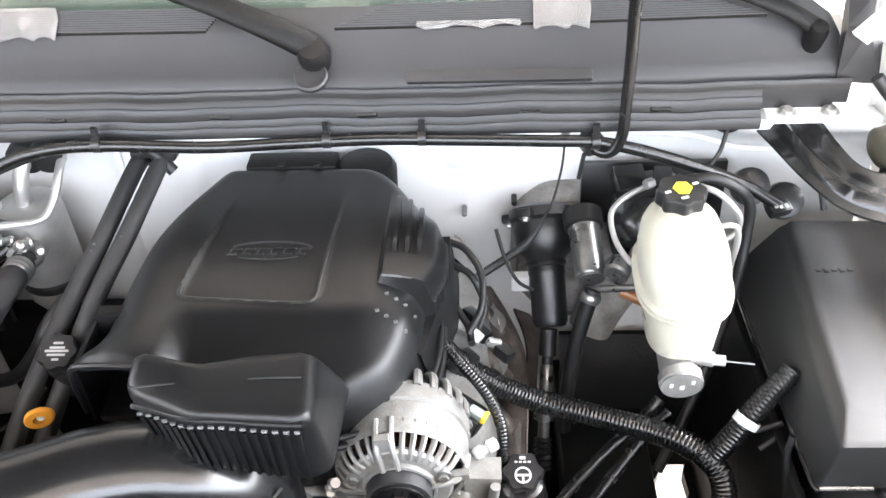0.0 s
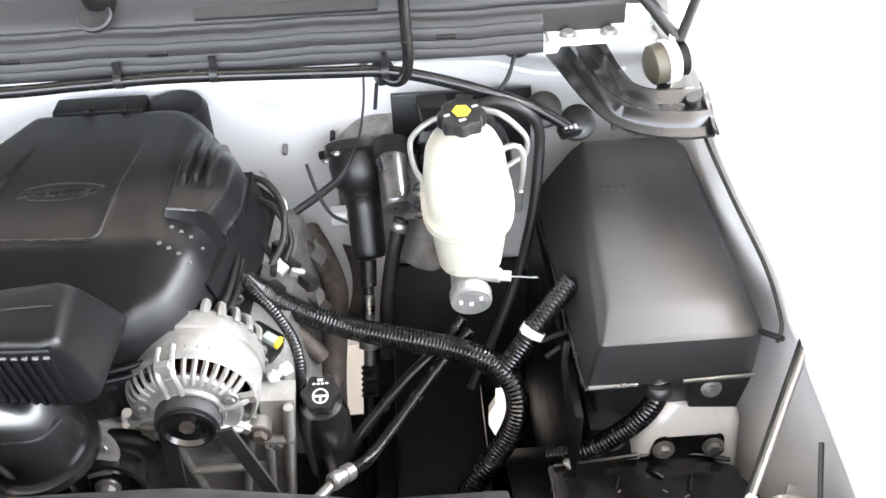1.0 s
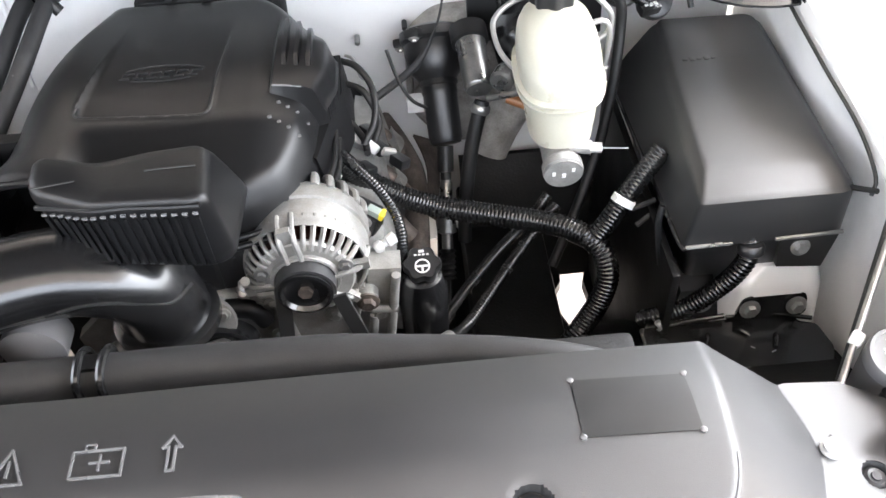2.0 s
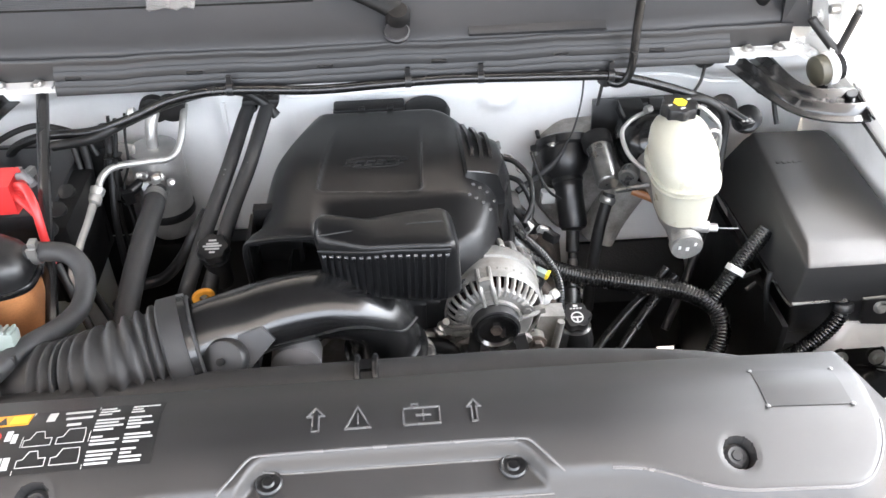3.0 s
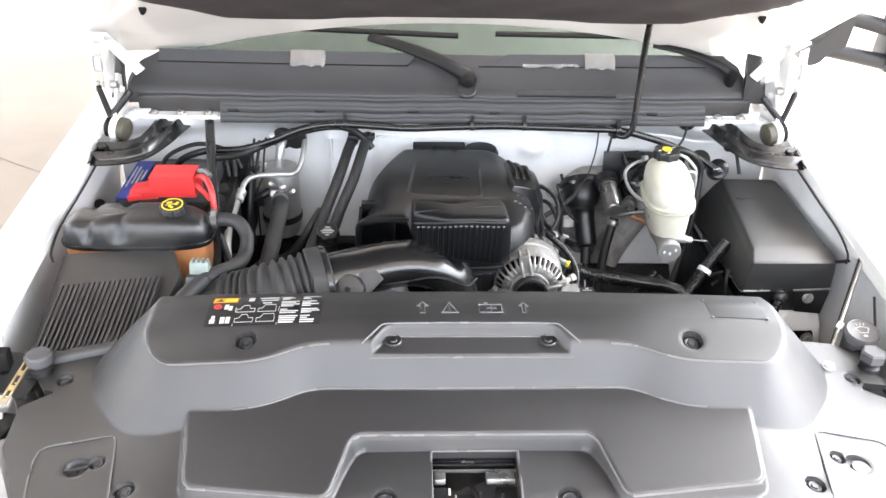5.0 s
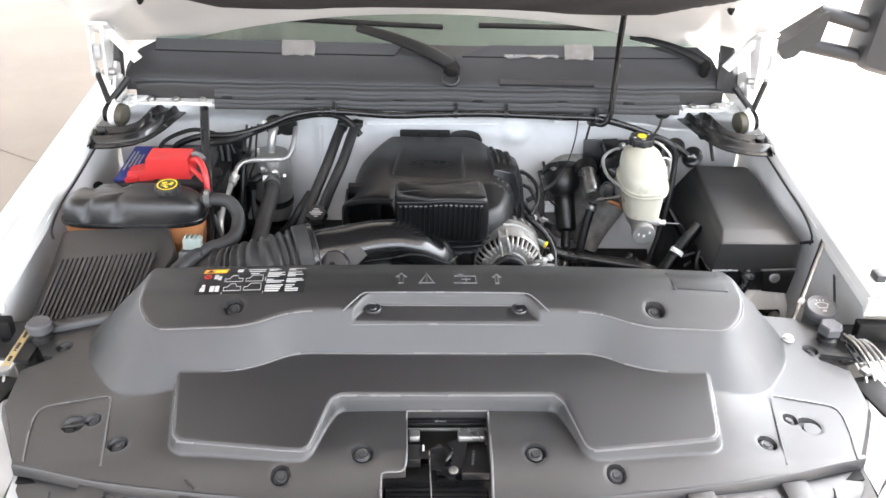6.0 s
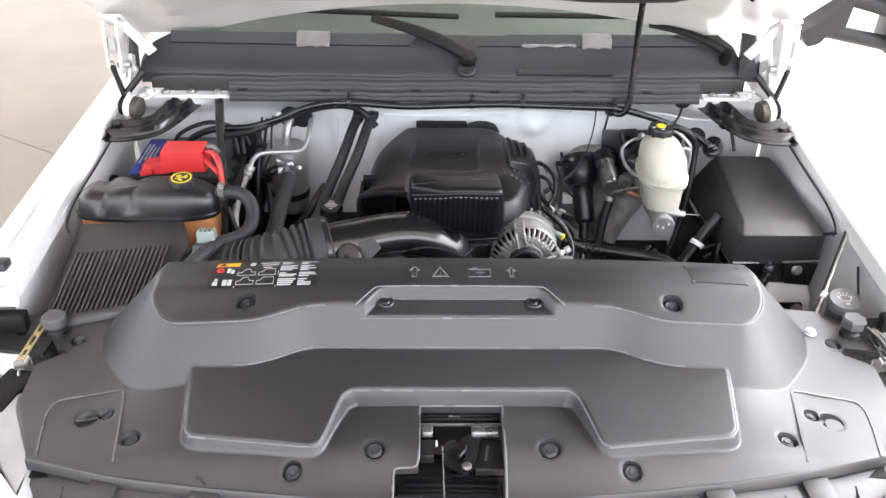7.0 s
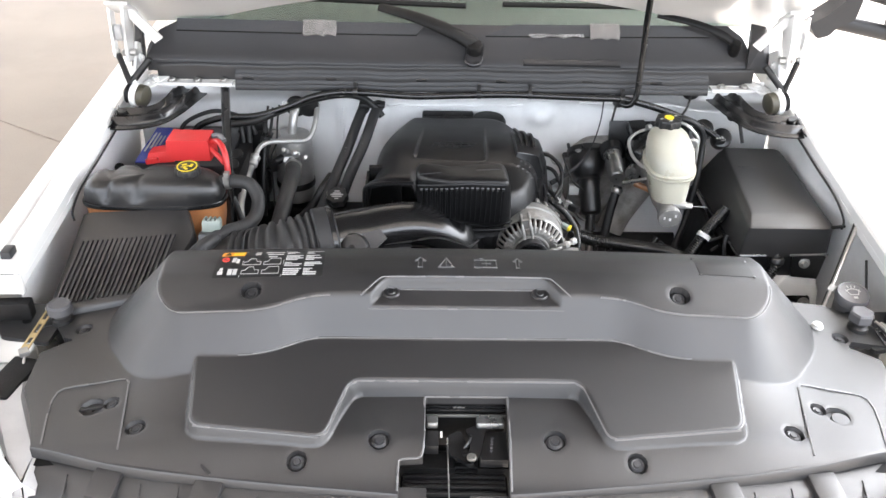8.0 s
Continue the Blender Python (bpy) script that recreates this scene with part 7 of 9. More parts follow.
# broad webs with through bolts, from the hub to the outer hoop
for a, w in ((102, 0.020), (8, 0.013), (196, 0.016), (222, 0.012), (318, 0.012)):
    bm = bmesh.new()
    ca, sa = math.cos(radians(a)), math.sin(radians(a))
    for e in ((-0.5, 0.5) if w > 0.015 else (0,)):
        tube(bm, [(AX.x + r * AS * ca - e * w * sa, y, AX.z + r * AS * sa + e * w * ca) for r, y in ((0.036, 0.731), (0.050, 0.734), (0.064, 0.738), (0.073, 0.752), (0.077, 0.775))], 0.0042, 8)
    box(bm, (AX.x + 0.058 * AS * ca, 0.745, AX.z + 0.058 * AS * sa), (0.046, 0.010, w * 0.9), (0, -a, 0))
    part("web", bm, CASTBRIGHT, alt)
for a in (165, 20, 250):
    hexbolt(alt, (AX.x + 0.060 * math.cos(radians(a)), 0.737, AX.z + 0.060 * math.sin(radians(a))), (0, -1, 0), 0.0065, SILVER)
bm = bmesh.new()
lathe(bm, [(0.008, 0.008), (0.020, 0.008), (0.026, 0.006), (0.0295, 0.0), (0.033, 0.001), (0.033, 0.006), (0.0305, 0.008), (0.0305, 0.028), (0.033, 0.030), (0.033, 0.034), (0.015, 0.036)], altm(0.706), 36)
pulley = part("pulley", bm, BLACKPAINT, alt, "black grooved pulley")
bm = bmesh.new()
lathe(bm, [(0.009, 0.0), (0.009, 0.012)], altm(0.708), 6)
part("nut", bm, RUST, pulley, "rusty centre nut")
bracket = thing("alternator_bracket", (0.19, 0.77, 0.60), "cast aluminium accessory bracket with bolts", "bracket")
bm = bmesh.new()
loft(bm, [[V(x, 0.765, z) for x, z in q] for q in (((0.09, 0.62), (0.272, 0.62), (0.300, 0.83), (0.308, 0.888), (0.262, 0.890), (0.250, 0.80), (0.12, 0.83)),)] + [[V(x, 0.80, z) for x, z in ((0.09, 0.62), (0.272, 0.62), (0.300, 0.83), (0.308, 0.888), (0.262, 0.890), (0.250, 0.80), (0.12, 0.83))]])
part("casting", bevel(bm, 0.004), CASTBRIGHT, bracket)
for a, b in (((0.13, 0.76, 0.83), (0.16, 0.76, 0.64)), ((0.245, 0.76, 0.85), (0.20, 0.76, 0.64)), ((0.14, 0.76, 0.75), (0.26, 0.76, 0.75)), ((0.300, 0.758, 0.882), (0.270, 0.758, 0.65)), ((0.262, 0.758, 0.80), (0.245, 0.758, 0.66)), ((0.255, 0.758, 0.815), (0.298, 0.758, 0.81))):
    bm = bmesh.new()
    rod(bm, a, b, 0.007, 10)
    part("rib", bm, CASTBRIGHT, bracket)
for x, z in ((0.205, 0.805), (0.12, 0.77), (0.27, 0.80)):
    hexbolt(bracket, (x, 0.762, z), (0, -1, 0), 0.009)
bm = bmesh.new()
loft(bm, [[V(x, 0.78, z) for x, z in ((-0.16, 0.60), (0.10, 0.60), (0.12, 0.80), (0.06, 0.86), (-0.10, 0.86), (-0.18, 0.78))], [V(x, 0.83, z) for x, z in ((-0.16, 0.60), (0.10, 0.60), (0.12, 0.80), (0.06, 0.86), (-0.10, 0.86), (-0.18, 0.78))]])
part("timing_cover", bevel(bm, 0.008), CAST, bracket, "dirty cast front cover")
belt = thing("drive_belt", (0.19, 0.71, 0.62), "black ribbed drive belt and idler pulleys", "belt")
bm = bmesh.new()
for a, b in (((0.1455, 0.724, 0.898), (0.123, 0.724, 0.66)), ((0.2205, 0.724, 0.888), (0.276, 0.724, 0.66))):
    a, b = Vector(a), Vector(b)
    box(bm, (0, 0, (b - a).length / 2), (0.005, 0.021, (b - a).length), m=along(a, b) @ pose(0, 0, 0, 0, 0, 0))
rings = []
for k in range(17):
    t = math.pi * (-0.08 + 1.14 * k / 16)
    rings.append([V(AX.x + r * math.cos(t), y, AX.z + r * math.sin(t)) for r, y in ((0.0368, 0.712), (0.0415, 0.712), (0.0415, 0.736), (0.0368, 0.736))])
loft(bm, rings)
part("belt_run", bm, HOSE, belt)
for x, z, r in ((0.050, 0.808, 0.050), (-0.05, 0.775, 0.038)):
    bm = bmesh.new()
    m = Matrix.Translation((x, 0.70, z)) @ pose(0, 0, 0, -90, 0, 0)
    lathe(bm, [(0.008, 0.004), (r * 0.45, 0.003), (r * 0.55, 0.006), (r * 0.85, 0.004), (r * 0.9, 0.0), (r, 0.002), (r, 0.028), (r * 0.8, 0.03)], m, 32)
    idl = part("idler", bm, BLACKPAINT, belt, "black idler pulley")
    hexbolt(idl, (x, 0.702, z), (0, -1, 0), 0.011)
bm = bmesh.new()
tube(bm, [(0.02, 0.735, 0.85), (0.055, 0.74, 0.862), (0.095, 0.74, 0.855), (0.11, 0.74, 0.83)], 0.014, 12)
part("tensioner_arm", bm, UNDER, belt)
for p, r in (((0.088, 0.765, 0.875), 0.011), ((0.078, 0.77, 0.845), 0.009)):
    bm = bmesh.new()
    lathe(bm, [(r * 1.3, 0.0), (r * 1.3, 0.008), (r, 0.010), (r, 0.024), (r * 0.6, 0.026), (r * 0.6, 0.045)], along(p, Vector(p) + V(0.01, -0.03, 0.05)), 10)
    part("stud", bm, SILVER, belt, "plated stud and nut")
bm = bmesh.new()
tube(bm, [(-0.04, 0.76, 0.86), (0.0, 0.755, 0.868), (0.05, 0.758, 0.868), (0.085, 0.77, 0.85)], 0.012, 12)
part("coolant_pipe", bm, CAST, belt, "dull aluminium coolant pipe")


pump = thing("water_pump", (0.03, 0.74, 0.80), "dull cast aluminium water pump with hose neck", "water pump")
bm = bmesh.new()
lathe(bm, [(0.030, 0.0), (0.040, 0.004), (0.040, 0.012), (0.032, 0.016), (0.030, 0.05), (0.034, 0.07)], along((0.035, 0.715, 0.862), (0.045, 0.80, 0.83)), 26)
tube(bm, [(0.03, 0.735, 0.85), (-0.01, 0.715, 0.848), (-0.06, 0.70, 0.84), (-0.10, 0.69, 0.82)], 0.024, 18)
body = part("housing", bm, CASTBRIGHT, pump)
for a in (0.6, 2.2, 3.9, 5.4):
    hexbolt(body, (0.035 + 0.034 * math.cos(a), 0.714, 0.862 + 0.034 * math.sin(a)), (0, -1, 0.3), 0.006)
bm = bmesh.new()
lathe(bm, [(0.026, -0.008), (0.0285, -0.006), (0.0285, 0.006), (0.026, 0.008)], along((-0.085, 0.693, 0.828), (-0.11, 0.687, 0.816)), 22, caps=False)
part("hose_clamp", bm, SILVER, pump)
bm = bmesh.new()
tube(bm, [(-0.08, 0.694, 0.83), (-0.13, 0.675, 0.81), (-0.20, 0.62, 0.80), (-0.26, 0.55, 0.80), (-0.30, 0.48, 0.80)], 0.025, 18)
part("hose", bm, HOSE, pump, "thick dark coolant hose")


# ---- air intake ----
duct = thing("intake_duct", (-0.2, 0.62, 0.93), "glossy black plastic intake duct with ribbed rubber bellows", "intake duct")
bm = bmesh.new()
line = catmull([Vector(p) for p in ((-0.298, 0.618, 1.008), (-0.25, 0.640, 1.016), (-0.18, 0.670, 1.020), (-0.11, 0.688, 1.018), (-0.06, 0.694, 1.006), (-0.026, 0.700, 0.980), (-0.012, 0.705, 0.945), (-0.008, 0.710, 0.895))])
rings = []
for i, p in enumerate(line):
    d = (line[min(i + 1, len(line) - 1)] - line[max(i - 1, 0)]).normalized()
    side = (V(0, 1, 0) - d * d.y).normalized()
    up = side.cross(d)
    f = float(ease(-0.29, -0.20, np.float64(p.x))) * float(ease(0.93, 1.0, np.float64(p.z)))
    rings.append([p + side * 0.061 * math.cos(a) + up * (0.060 - 0.009 * f) * math.sin(a) for a in (2 * math.pi * k / 40 for k in range(40))])
loft(bm, rings)
body = part("duct_body", bm, GLOSS, duct, angle=60)
bm = bmesh.new()
tube(bm, [(-0.21, 0.597, 1.012), (-0.16, 0.616, 1.008), (-0.11, 0.627, 1.008), (-0.07, 0.632, 1.014), (-0.035, 0.638, 1.008), (0.0, 0.650, 0.988), (0.025, 0.665, 0.972), (0.045, 0.69, 0.975)], 0.0024, 8)
# the seam's bright highlight line is painted by the lighter colour
part("mould_seam", bm, COVERGLINT, body)
bm = bmesh.new()
lathe(bm, [(0.064, 0.0), (0.071, 0.004), (0.071, 0.018), (0.064, 0.022)], along((-0.009, 0.709, 0.905), (-0.008, 0.711, 0.86)), 34)
part("end_collar", bm, GLOSS, body)
bm = rod(bmesh.new(), (0.046, 0.775, 0.890), (0.052, 0.765, 0.915), 0.009, 12, 0.002)
part("clamp_screw", bm, SILVER, body)
bm = bmesh.new()
path = [(-0.300, 0.616, 1.007), (-0.35, 0.604, 1.003), (-0.41, 0.585, 1.0), (-0.47, 0.585, 0.985), (-0.525, 0.588, 0.978)]
tube(bm, path, lambda u: 0.083 - 0.020 * u, 30, rib=0.009, pitch=0.0195)
part("bellows", bm, HOSE, duct, "ribbed grey-black rubber bellows", angle=70)
bm = bmesh.new()
m = along((-0.292, 0.620, 1.008), (-0.35, 0.604, 1.003))
lathe(bm, [(0.074, -0.008), (0.080, -0.006), (0.084, 0.010), (0.085, 0.038), (0.078, 0.042)], m, 40, caps=False)
for k in range(4):
    box(bm, (0.084 * math.sin(-0.5 + 0.33 * k), -0.084 * math.cos(-0.5 + 0.33 * k), 0.024), (0.004, 0.006, 0.020), (0, 0, math.degrees(-0.5 + 0.33 * k)), m=m)
part("sleeve", bm, HOSE, duct)
bm = bmesh.new()
lathe(bm, [(0.0815, -0.004), (0.0835, -0.003), (0.0850, 0.007), (0.0835, 0.008)], m, 40, caps=False)
box(bm, (0.0, -0.089, 0.008), (0.02, 0.01, 0.014), m=m)
part("band_clamp", bm, BLACKPAINT, duct, "dark band clamp")
knob = bmesh.new()
lathe(knob, [(0.010, 0.022), (0.030, 0.02), (0.034, 0.014), (0.034, 0.0), (0.028, -0.01)], along((-0.240, 0.576, 1.017), (-0.250, 0.524, 1.057)), 28)
kb = part("resonator_knob", knob, BOX, duct, "black round mounting boss")
bm = bmesh.new()
lathe(bm, [(0.006, 0.0), (0.006, 0.006), (0.002, 0.007)], along((-0.2445, 0.559, 1.0305), (-0.2505, 0.524, 1.057)), 12)
part("rivet", bm, UNDER, kb)
bm = bmesh.new()
u, v = V(1, 0, 0), V(0.0, 0.60, 0.80)
rim = [(0.038 * math.cos(a), 0.038 * math.sin(a)) for a in (1.15 + 4.7 * k / 20 for k in range(21))] + [(0.074, 0.026), (0.056, 0.046)]
loft(bm, [[V(-0.242, 0.577, 1.016) + u * x + v * y + V(0, 0.80, -0.60) * z for x, y in rim] for z in (-0.003, 0.008)])
part("boss_plate", bevel(bm, 0.003), BOX, duct, "black teardrop bracket plate")
bm = bmesh.new()
loft(bm, [[V(-0.225, 0.584, 1.032), V(-0.20, 0.599, 1.044), V(-0.195, 0.574, 0.992), V(-0.225, 0.564, 0.982)], [V(-0.222, 0.612, 1.034), V(-0.198, 0.62, 1.044), V(-0.193, 0.612, 0.992), V(-0.222, 0.60, 0.982)]])
part("gusset", bevel(bm, 0.002), GLOSS, duct)
bm = bmesh.new()
lathe(bm, [(0.02, 0), (0.04, 0.01), (0.04, 0.05), (0.02, 0.06)], along((-0.150, 0.615, 0.945), (-0.150, 0.66, 0.945)), 22)
part("lower_chamber", bm, GREYCAP, duct, "grey plastic chamber")

airbox = thing("air_filter_box", (-0.75, 0.60, 0.80), "black air filter box with ribbed lid", "air filter box")
LID = [(-0.885, 0.405), (-0.655, 0.455), (-0.61, 0.62), (-0.655, 0.742), (-0.89, 0.712)]


def lid_z(x, y):
    return 0.955 + 0.30 * max(0, min(0.27, y - 0.40)) - (0.25 * max(0, y - 0.69)) + 0.02 * (x + 0.75)


bm = bmesh.new()
out = round_poly(LID, 0.02, 4)
cx, cy = -0.75, 0.58
loft(bm, [[V(cx + (x - cx) * k, cy + (y - cy) * k, lid_z(x, y) + dz) for x, y in out] for k, dz in ((1.02, -0.075), (1.02, -0.02), (1.0, -0.006), (0.97, 0.0))])
lid = part("lid", bm, PANEL, airbox, angle=50)
for k in range(20):
    f = k / 19
    a = V(-0.872 + 0.20 * f, 0.425 + 0.04 * f, 0)
    b = V(-0.862 + 0.205 * f, 0.60 + 0.02 * f, 0)
    bm = bmesh.new()
    a.z, b.z = lid_z(a.x, a.y) + 0.001, lid_z(b.x, b.y) + 0.001
    box(bm, (0, 0, (b - a).length / 2), (0.0045, 0.006, (b - a).length), m=along(a, b))
    part("lid_rib", bm, PANEL, lid)
bm = bmesh.new()
out2 = [(cx + (x - cx) * 1.0, cy + (y - cy) * 1.0) for x, y in LID]
loft(bm, [[V(x, y, z) for x, y in round_poly(out2, 0.02, 4)] for z in (0.78, 0.895)])
part("tub", bm, BOX, airbox)
bm = bmesh.new()
box(bm, (-0.86, 0.40, 0.925), (0.06, 0.02, 0.02), (0, 0, 12))
part("clip", bevel(bm, 0.003), BOX, airbox)
bm = bmesh.new()
lathe(bm, [(0.05, 0.0), (0.062, 0.004), (0.062, 0.03), (0.056, 0.034), (0.056, 0.075)], along((-0.59, 0.59, 0.97), (-0.45, 0.585, 0.988)), 32)
part("outlet", bm, BOX, airbox)
hexbolt(airbox, (-0.613, 0.66, 0.985), (1, 0, 0.1), 0.006)
maf = thing("airflow_sensor", (-0.565, 0.60, 1.0), "black airflow sensor plug with white connector", "sensor")
part("plug", bbox((-0.566, 0.588, 1.016), (0.052, 0.040, 0.060), (-15, 0, 0), 0.006), BOX, maf)
for k in range(2):
    part("latch_window", bbox((-0.552, 0.5655, 1.010 - 0.016 * k), (0.010, 0.003, 0.007), (-15, 0, 0), 0.001), WHITEINK, maf)
part("connector", bbox((-0.566, 0.612, 1.050), (0.042, 0.030, 0.034), (-15, 0, 0), 0.006), CONNECT, maf, "pale grey-green connector")
for k in range(4):
    part("rib", bbox((-0.581 + 0.010 * k, 0.617, 1.066), (0.005, 0.026, 0.008), (-15, 0, 0), 0.002), CONNECT, maf)
bm = bmesh.new()
tube(bm, [(-0.545, 0.60, 0.99), (-0.53, 0.605, 1.01), (-0.535, 0.61, 1.03)], 0.006, 8)
part("wire", bm, RUBBER, maf)

# ---- coolant tank ----
tank = thing("coolant_tank", (-0.73, 0.79, 0.86), "coolant tank with black lid and amber lower half", "coolant tank")


def tank_ring(z, grow, waist):
    out = []
    for i in range(144):
        t = 2 * math.pi * i / 144
        c, s = math.cos(t), math.sin(t)
        x, y = math.copysign(abs(c) ** 0.62, c), math.copysign(abs(s) ** 0.6, s)
        px = -0.745 + 0.168 * grow * x
        w = 1 - waist * sum(math.exp(-((px - q) / 0.013) ** 2) for q in (-0.848, -0.775))
        out.append(V(px, 0.79 + 0.062 * grow * y * w, z - waist * 0.10 * sum(math.exp(-((px - q) / 0.013) ** 2) for q in (-0.848, -0.775)) * (z > 1.05) - 0.02 * max(0, -0.76 - px)))
    return out


bm = bmesh.new()
loft(bm, [tank_ring(z, g, w) for z, g, w in ((1.034, 1.0, 0), (1.040, 1.005, 0), (1.052, 1.0, 0.09), (1.064, 0.98, 0.15), (1.076, 0.94, 0.18), (1.086, 0.86, 0.18), (1.0925, 0.76, 0.16), (1.0955, 0.64, 0.12), (1.097, 0.45, 0.07), (1.097, 0.20, 0.03))])
part("lid", bm, BOX, tank, "black lobed lid", angle=70)
bm = bmesh.new()
loft(bm, [tank_ring(z, g, 0) for z, g in ((1.024, 1.03), (1.027, 1.04), (1.033, 1.04), (1.036, 1.03))])
part("seam", bm, GLOSS, tank)
bm = bmesh.new()
loft(bm, [tank_ring(z, g, 0) for z, g in ((0.87, 0.92), (0.89, 0.96), (0.99, 0.985), (1.024, 1.0))])
part("bowl", bm, ORANGE, tank, "amber translucent lower half", angle=70)
m = Matrix.Translation((-0.657, 0.79, 1.086)) @ pose(0, 0, 0, 6, 0, 0)
bm = bmesh.new()
loft(bm, [[m @ V((r + 0.0015 * math.cos(12 * 2 * math.pi * i / 72)) * math.cos(2 * math.pi * i / 72), (r + 0.0015 * math.cos(12 * 2 * math.pi * i / 72)) * math.sin(2 * math.pi * i / 72), z) for i in range(72)] for r, z in ((0.025, 0), (0.030, 0.003), (0.030, 0.022), (0.028, 0.027), (0.024, 0.028))])
cap = part("cap", bm, BOX, tank, "black ribbed pressure cap")
bm = bmesh.new()
lathe(bm, [(0.0245, 0.0278), (0.0245, 0.0290), (0.0215, 0.0290), (0.0215, 0.0278)], m, 36, caps=False)
for a in (20, 140, 260):
    box(bm, (0.010 * math.cos(radians(a)), 0.010 * math.sin(radians(a)), 0.0286), (0.012, 0.006, 0.001), (0, 0, a + 60), m=m)
box(bm, (0, 0, 0.0286), (0.030, 0.0018, 0.001), (0, 0, 20), m=m)
part("print", bm, YELLOW, cap, "yellow printed ring and signs")
bm = bmesh.new()
lathe(bm, [(0.007, 0), (0.010, 0.002), (0.010, 0.012)], along((-0.80, 0.725, 1.003), (-0.80, 0.70, 1.004)), 14)
part("nipple", bm, RUST, tank)

hose = thing("overflow_hose", (-0.53, 0.72, 0.93), "dark rubber hose from the coolant tank", "hose")
bm = bmesh.new()
tube(bm, [(-0.585, 0.805, 1.062), (-0.555, 0.805, 1.066), (-0.515, 0.80, 1.06), (-0.492, 0.775, 1.035), (-0.493, 0.73, 1.01), (-0.510, 0.68, 1.012), (-0.538, 0.62, 1.030), (-0.572, 0.55, 1.036), (-0.60, 0.50, 1.02), (-0.615, 0.47, 0.98)], 0.0165, 16)
part("run", bm, HOSE, hose)
bm = bmesh.new()
lathe(bm, [(0.0172, 0), (0.0185, 0.001), (0.0185, 0.012), (0.0172, 0.013)], along((-0.575, 0.805, 1.063), (-0.55, 0.805, 1.066)), 20, caps=False)
box(bm, (-0.568, 0.80, 1.086), (0.012, 0.016, 0.012))
box(bm, (-0.568, 0.785, 1.078), (0.014, 0.006, 0.016))
part("spring_clamp", bm, SILVER, hose, "bright spring clamp")
bm = bmesh.new()
lathe(bm, [(0.012, 0), (0.014, 0.006), (0.012, 0.03)], along((-0.602, 0.80, 1.058), (-0.57, 0.805, 1.062)), 16)
part("spigot", bm, WHITEINK, hose)

# ---- battery ----
battery = thing("battery", (-0.74, 1.08, 0.80), "black car battery with blue label and red terminal cover", "battery")
part("case", bbox((-0.735, 1.10, 0.90), (0.24, 0.24, 0.18), (0, 0, 0), 0.006), BATTERY, battery)
part("lid", bbox((-0.735, 1.10, 1.003), (0.246, 0.246, 0.035), (0, 0, 0), 0.006), BATTERY, battery)
bm = bmesh.new()
box(bm, (-0.835, 1.10, 1.022), (0.045, 0.22, 0.004))
lab = part("blue_label", bm, BLUE, battery, "blue and white printed label")
for k in range(4):
    bm = bmesh.new()
    box(bm, (-0.848 + 0.010 * k, 1.11 + 0.01 * (k % 2), 1.0255), (0.004, 0.12 - 0.02 * k, 0.002))
    part("print_bar", bm, WHITEINK, lab)
bm = bmesh.new()
box(bm, (-0.865, 1.0, 0.93), (0.004, 0.10, 0.10), (0, 0, 0))
part("side_label", bm, BLUE, battery)
bm = bmesh.new()
for x in (-0.71, -0.685):
    box(bm, (x, 1.10, 1.03), (0.014, 0.05, 0.018), (0, 0, -20))
    box(bm, (x, 1.09, 1.042), (0.010, 0.012, 0.014), (0, 0, -20))
part("terminal", bevel(bm, 0.003), SILVER, battery, "bright bolted terminal")
bm = bmesh.new()
box(bm, (-0.60, 1.05, 0.92), (0.05, 0.20, 0.18))
part("side_bracket", bevel(bm, 0.006), UNDER, battery)
for k in range(3):
    bm = lathe(bmesh.new(), [(0.012, 0), (0.016, 0.003), (0.016, 0.012), (0.010, 0.014)], along((-0.60, 1.06 - 0.06 * k, 1.01), (-0.60, 1.05 - 0.06 * k, 1.03)), 14)
    part("relay", bm, BOX, battery)
red = thing("terminal_cover", (-0.70, 0.95, 1.02), "bright red plastic battery terminal cover", "terminal cover")
bm = bmesh.new()
loft(bm, [[V(-0.752, 0.935, 1.055), V(-0.638, 0.93, 1.058), V(-0.632, 0.99, 1.058), V(-0.75, 0.995, 1.055)], [V(-0.750, 0.94, 1.108), V(-0.642, 0.935, 1.112), V(-0.636, 0.985, 1.120), V(-0.742, 0.99, 1.118)]])
part("main_box", bevel(bm, 0.006, 3), RED, red)
bm = bmesh.new()
loft(bm, [[V(-0.812, 0.945, 1.040), V(-0.735, 0.937, 1.050), V(-0.735, 0.985, 1.050), V(-0.805, 0.985, 1.040)], [V(-0.803, 0.95, 1.068), V(-0.735, 0.942, 1.078), V(-0.735, 0.98, 1.084), V(-0.798, 0.98, 1.072)]])
part("side_box", bevel(bm, 0.005, 3), RED, red)
part("latch", bbox((-0.792, 0.938, 1.052), (0.034, 0.010, 0.014), (0, -8, 4), 0.003), RED, red)
for pts, r in ((((-0.638, 0.955, 1.10), (-0.612, 0.93, 1.112), (-0.592, 0.90, 1.095), (-0.585, 0.88, 1.05), (-0.583, 0.87, 0.99)), 0.0075), (((-0.64, 0.945, 1.085), (-0.62, 0.93, 1.075), (-0.60, 0.915, 1.06)), 0.0065)):
    bm = bmesh.new()
    tube(bm, pts, r, 12)
    part("cable", bm, RED, red, "red battery cable")
bm = bmesh.new()
tube(bm, [(-0.636, 0.97, 1.11), (-0.615, 0.955, 1.118), (-0.60, 0.94, 1.11)], 0.007, 10)
part("grey_sleeve", bm, GREYCAP, red)

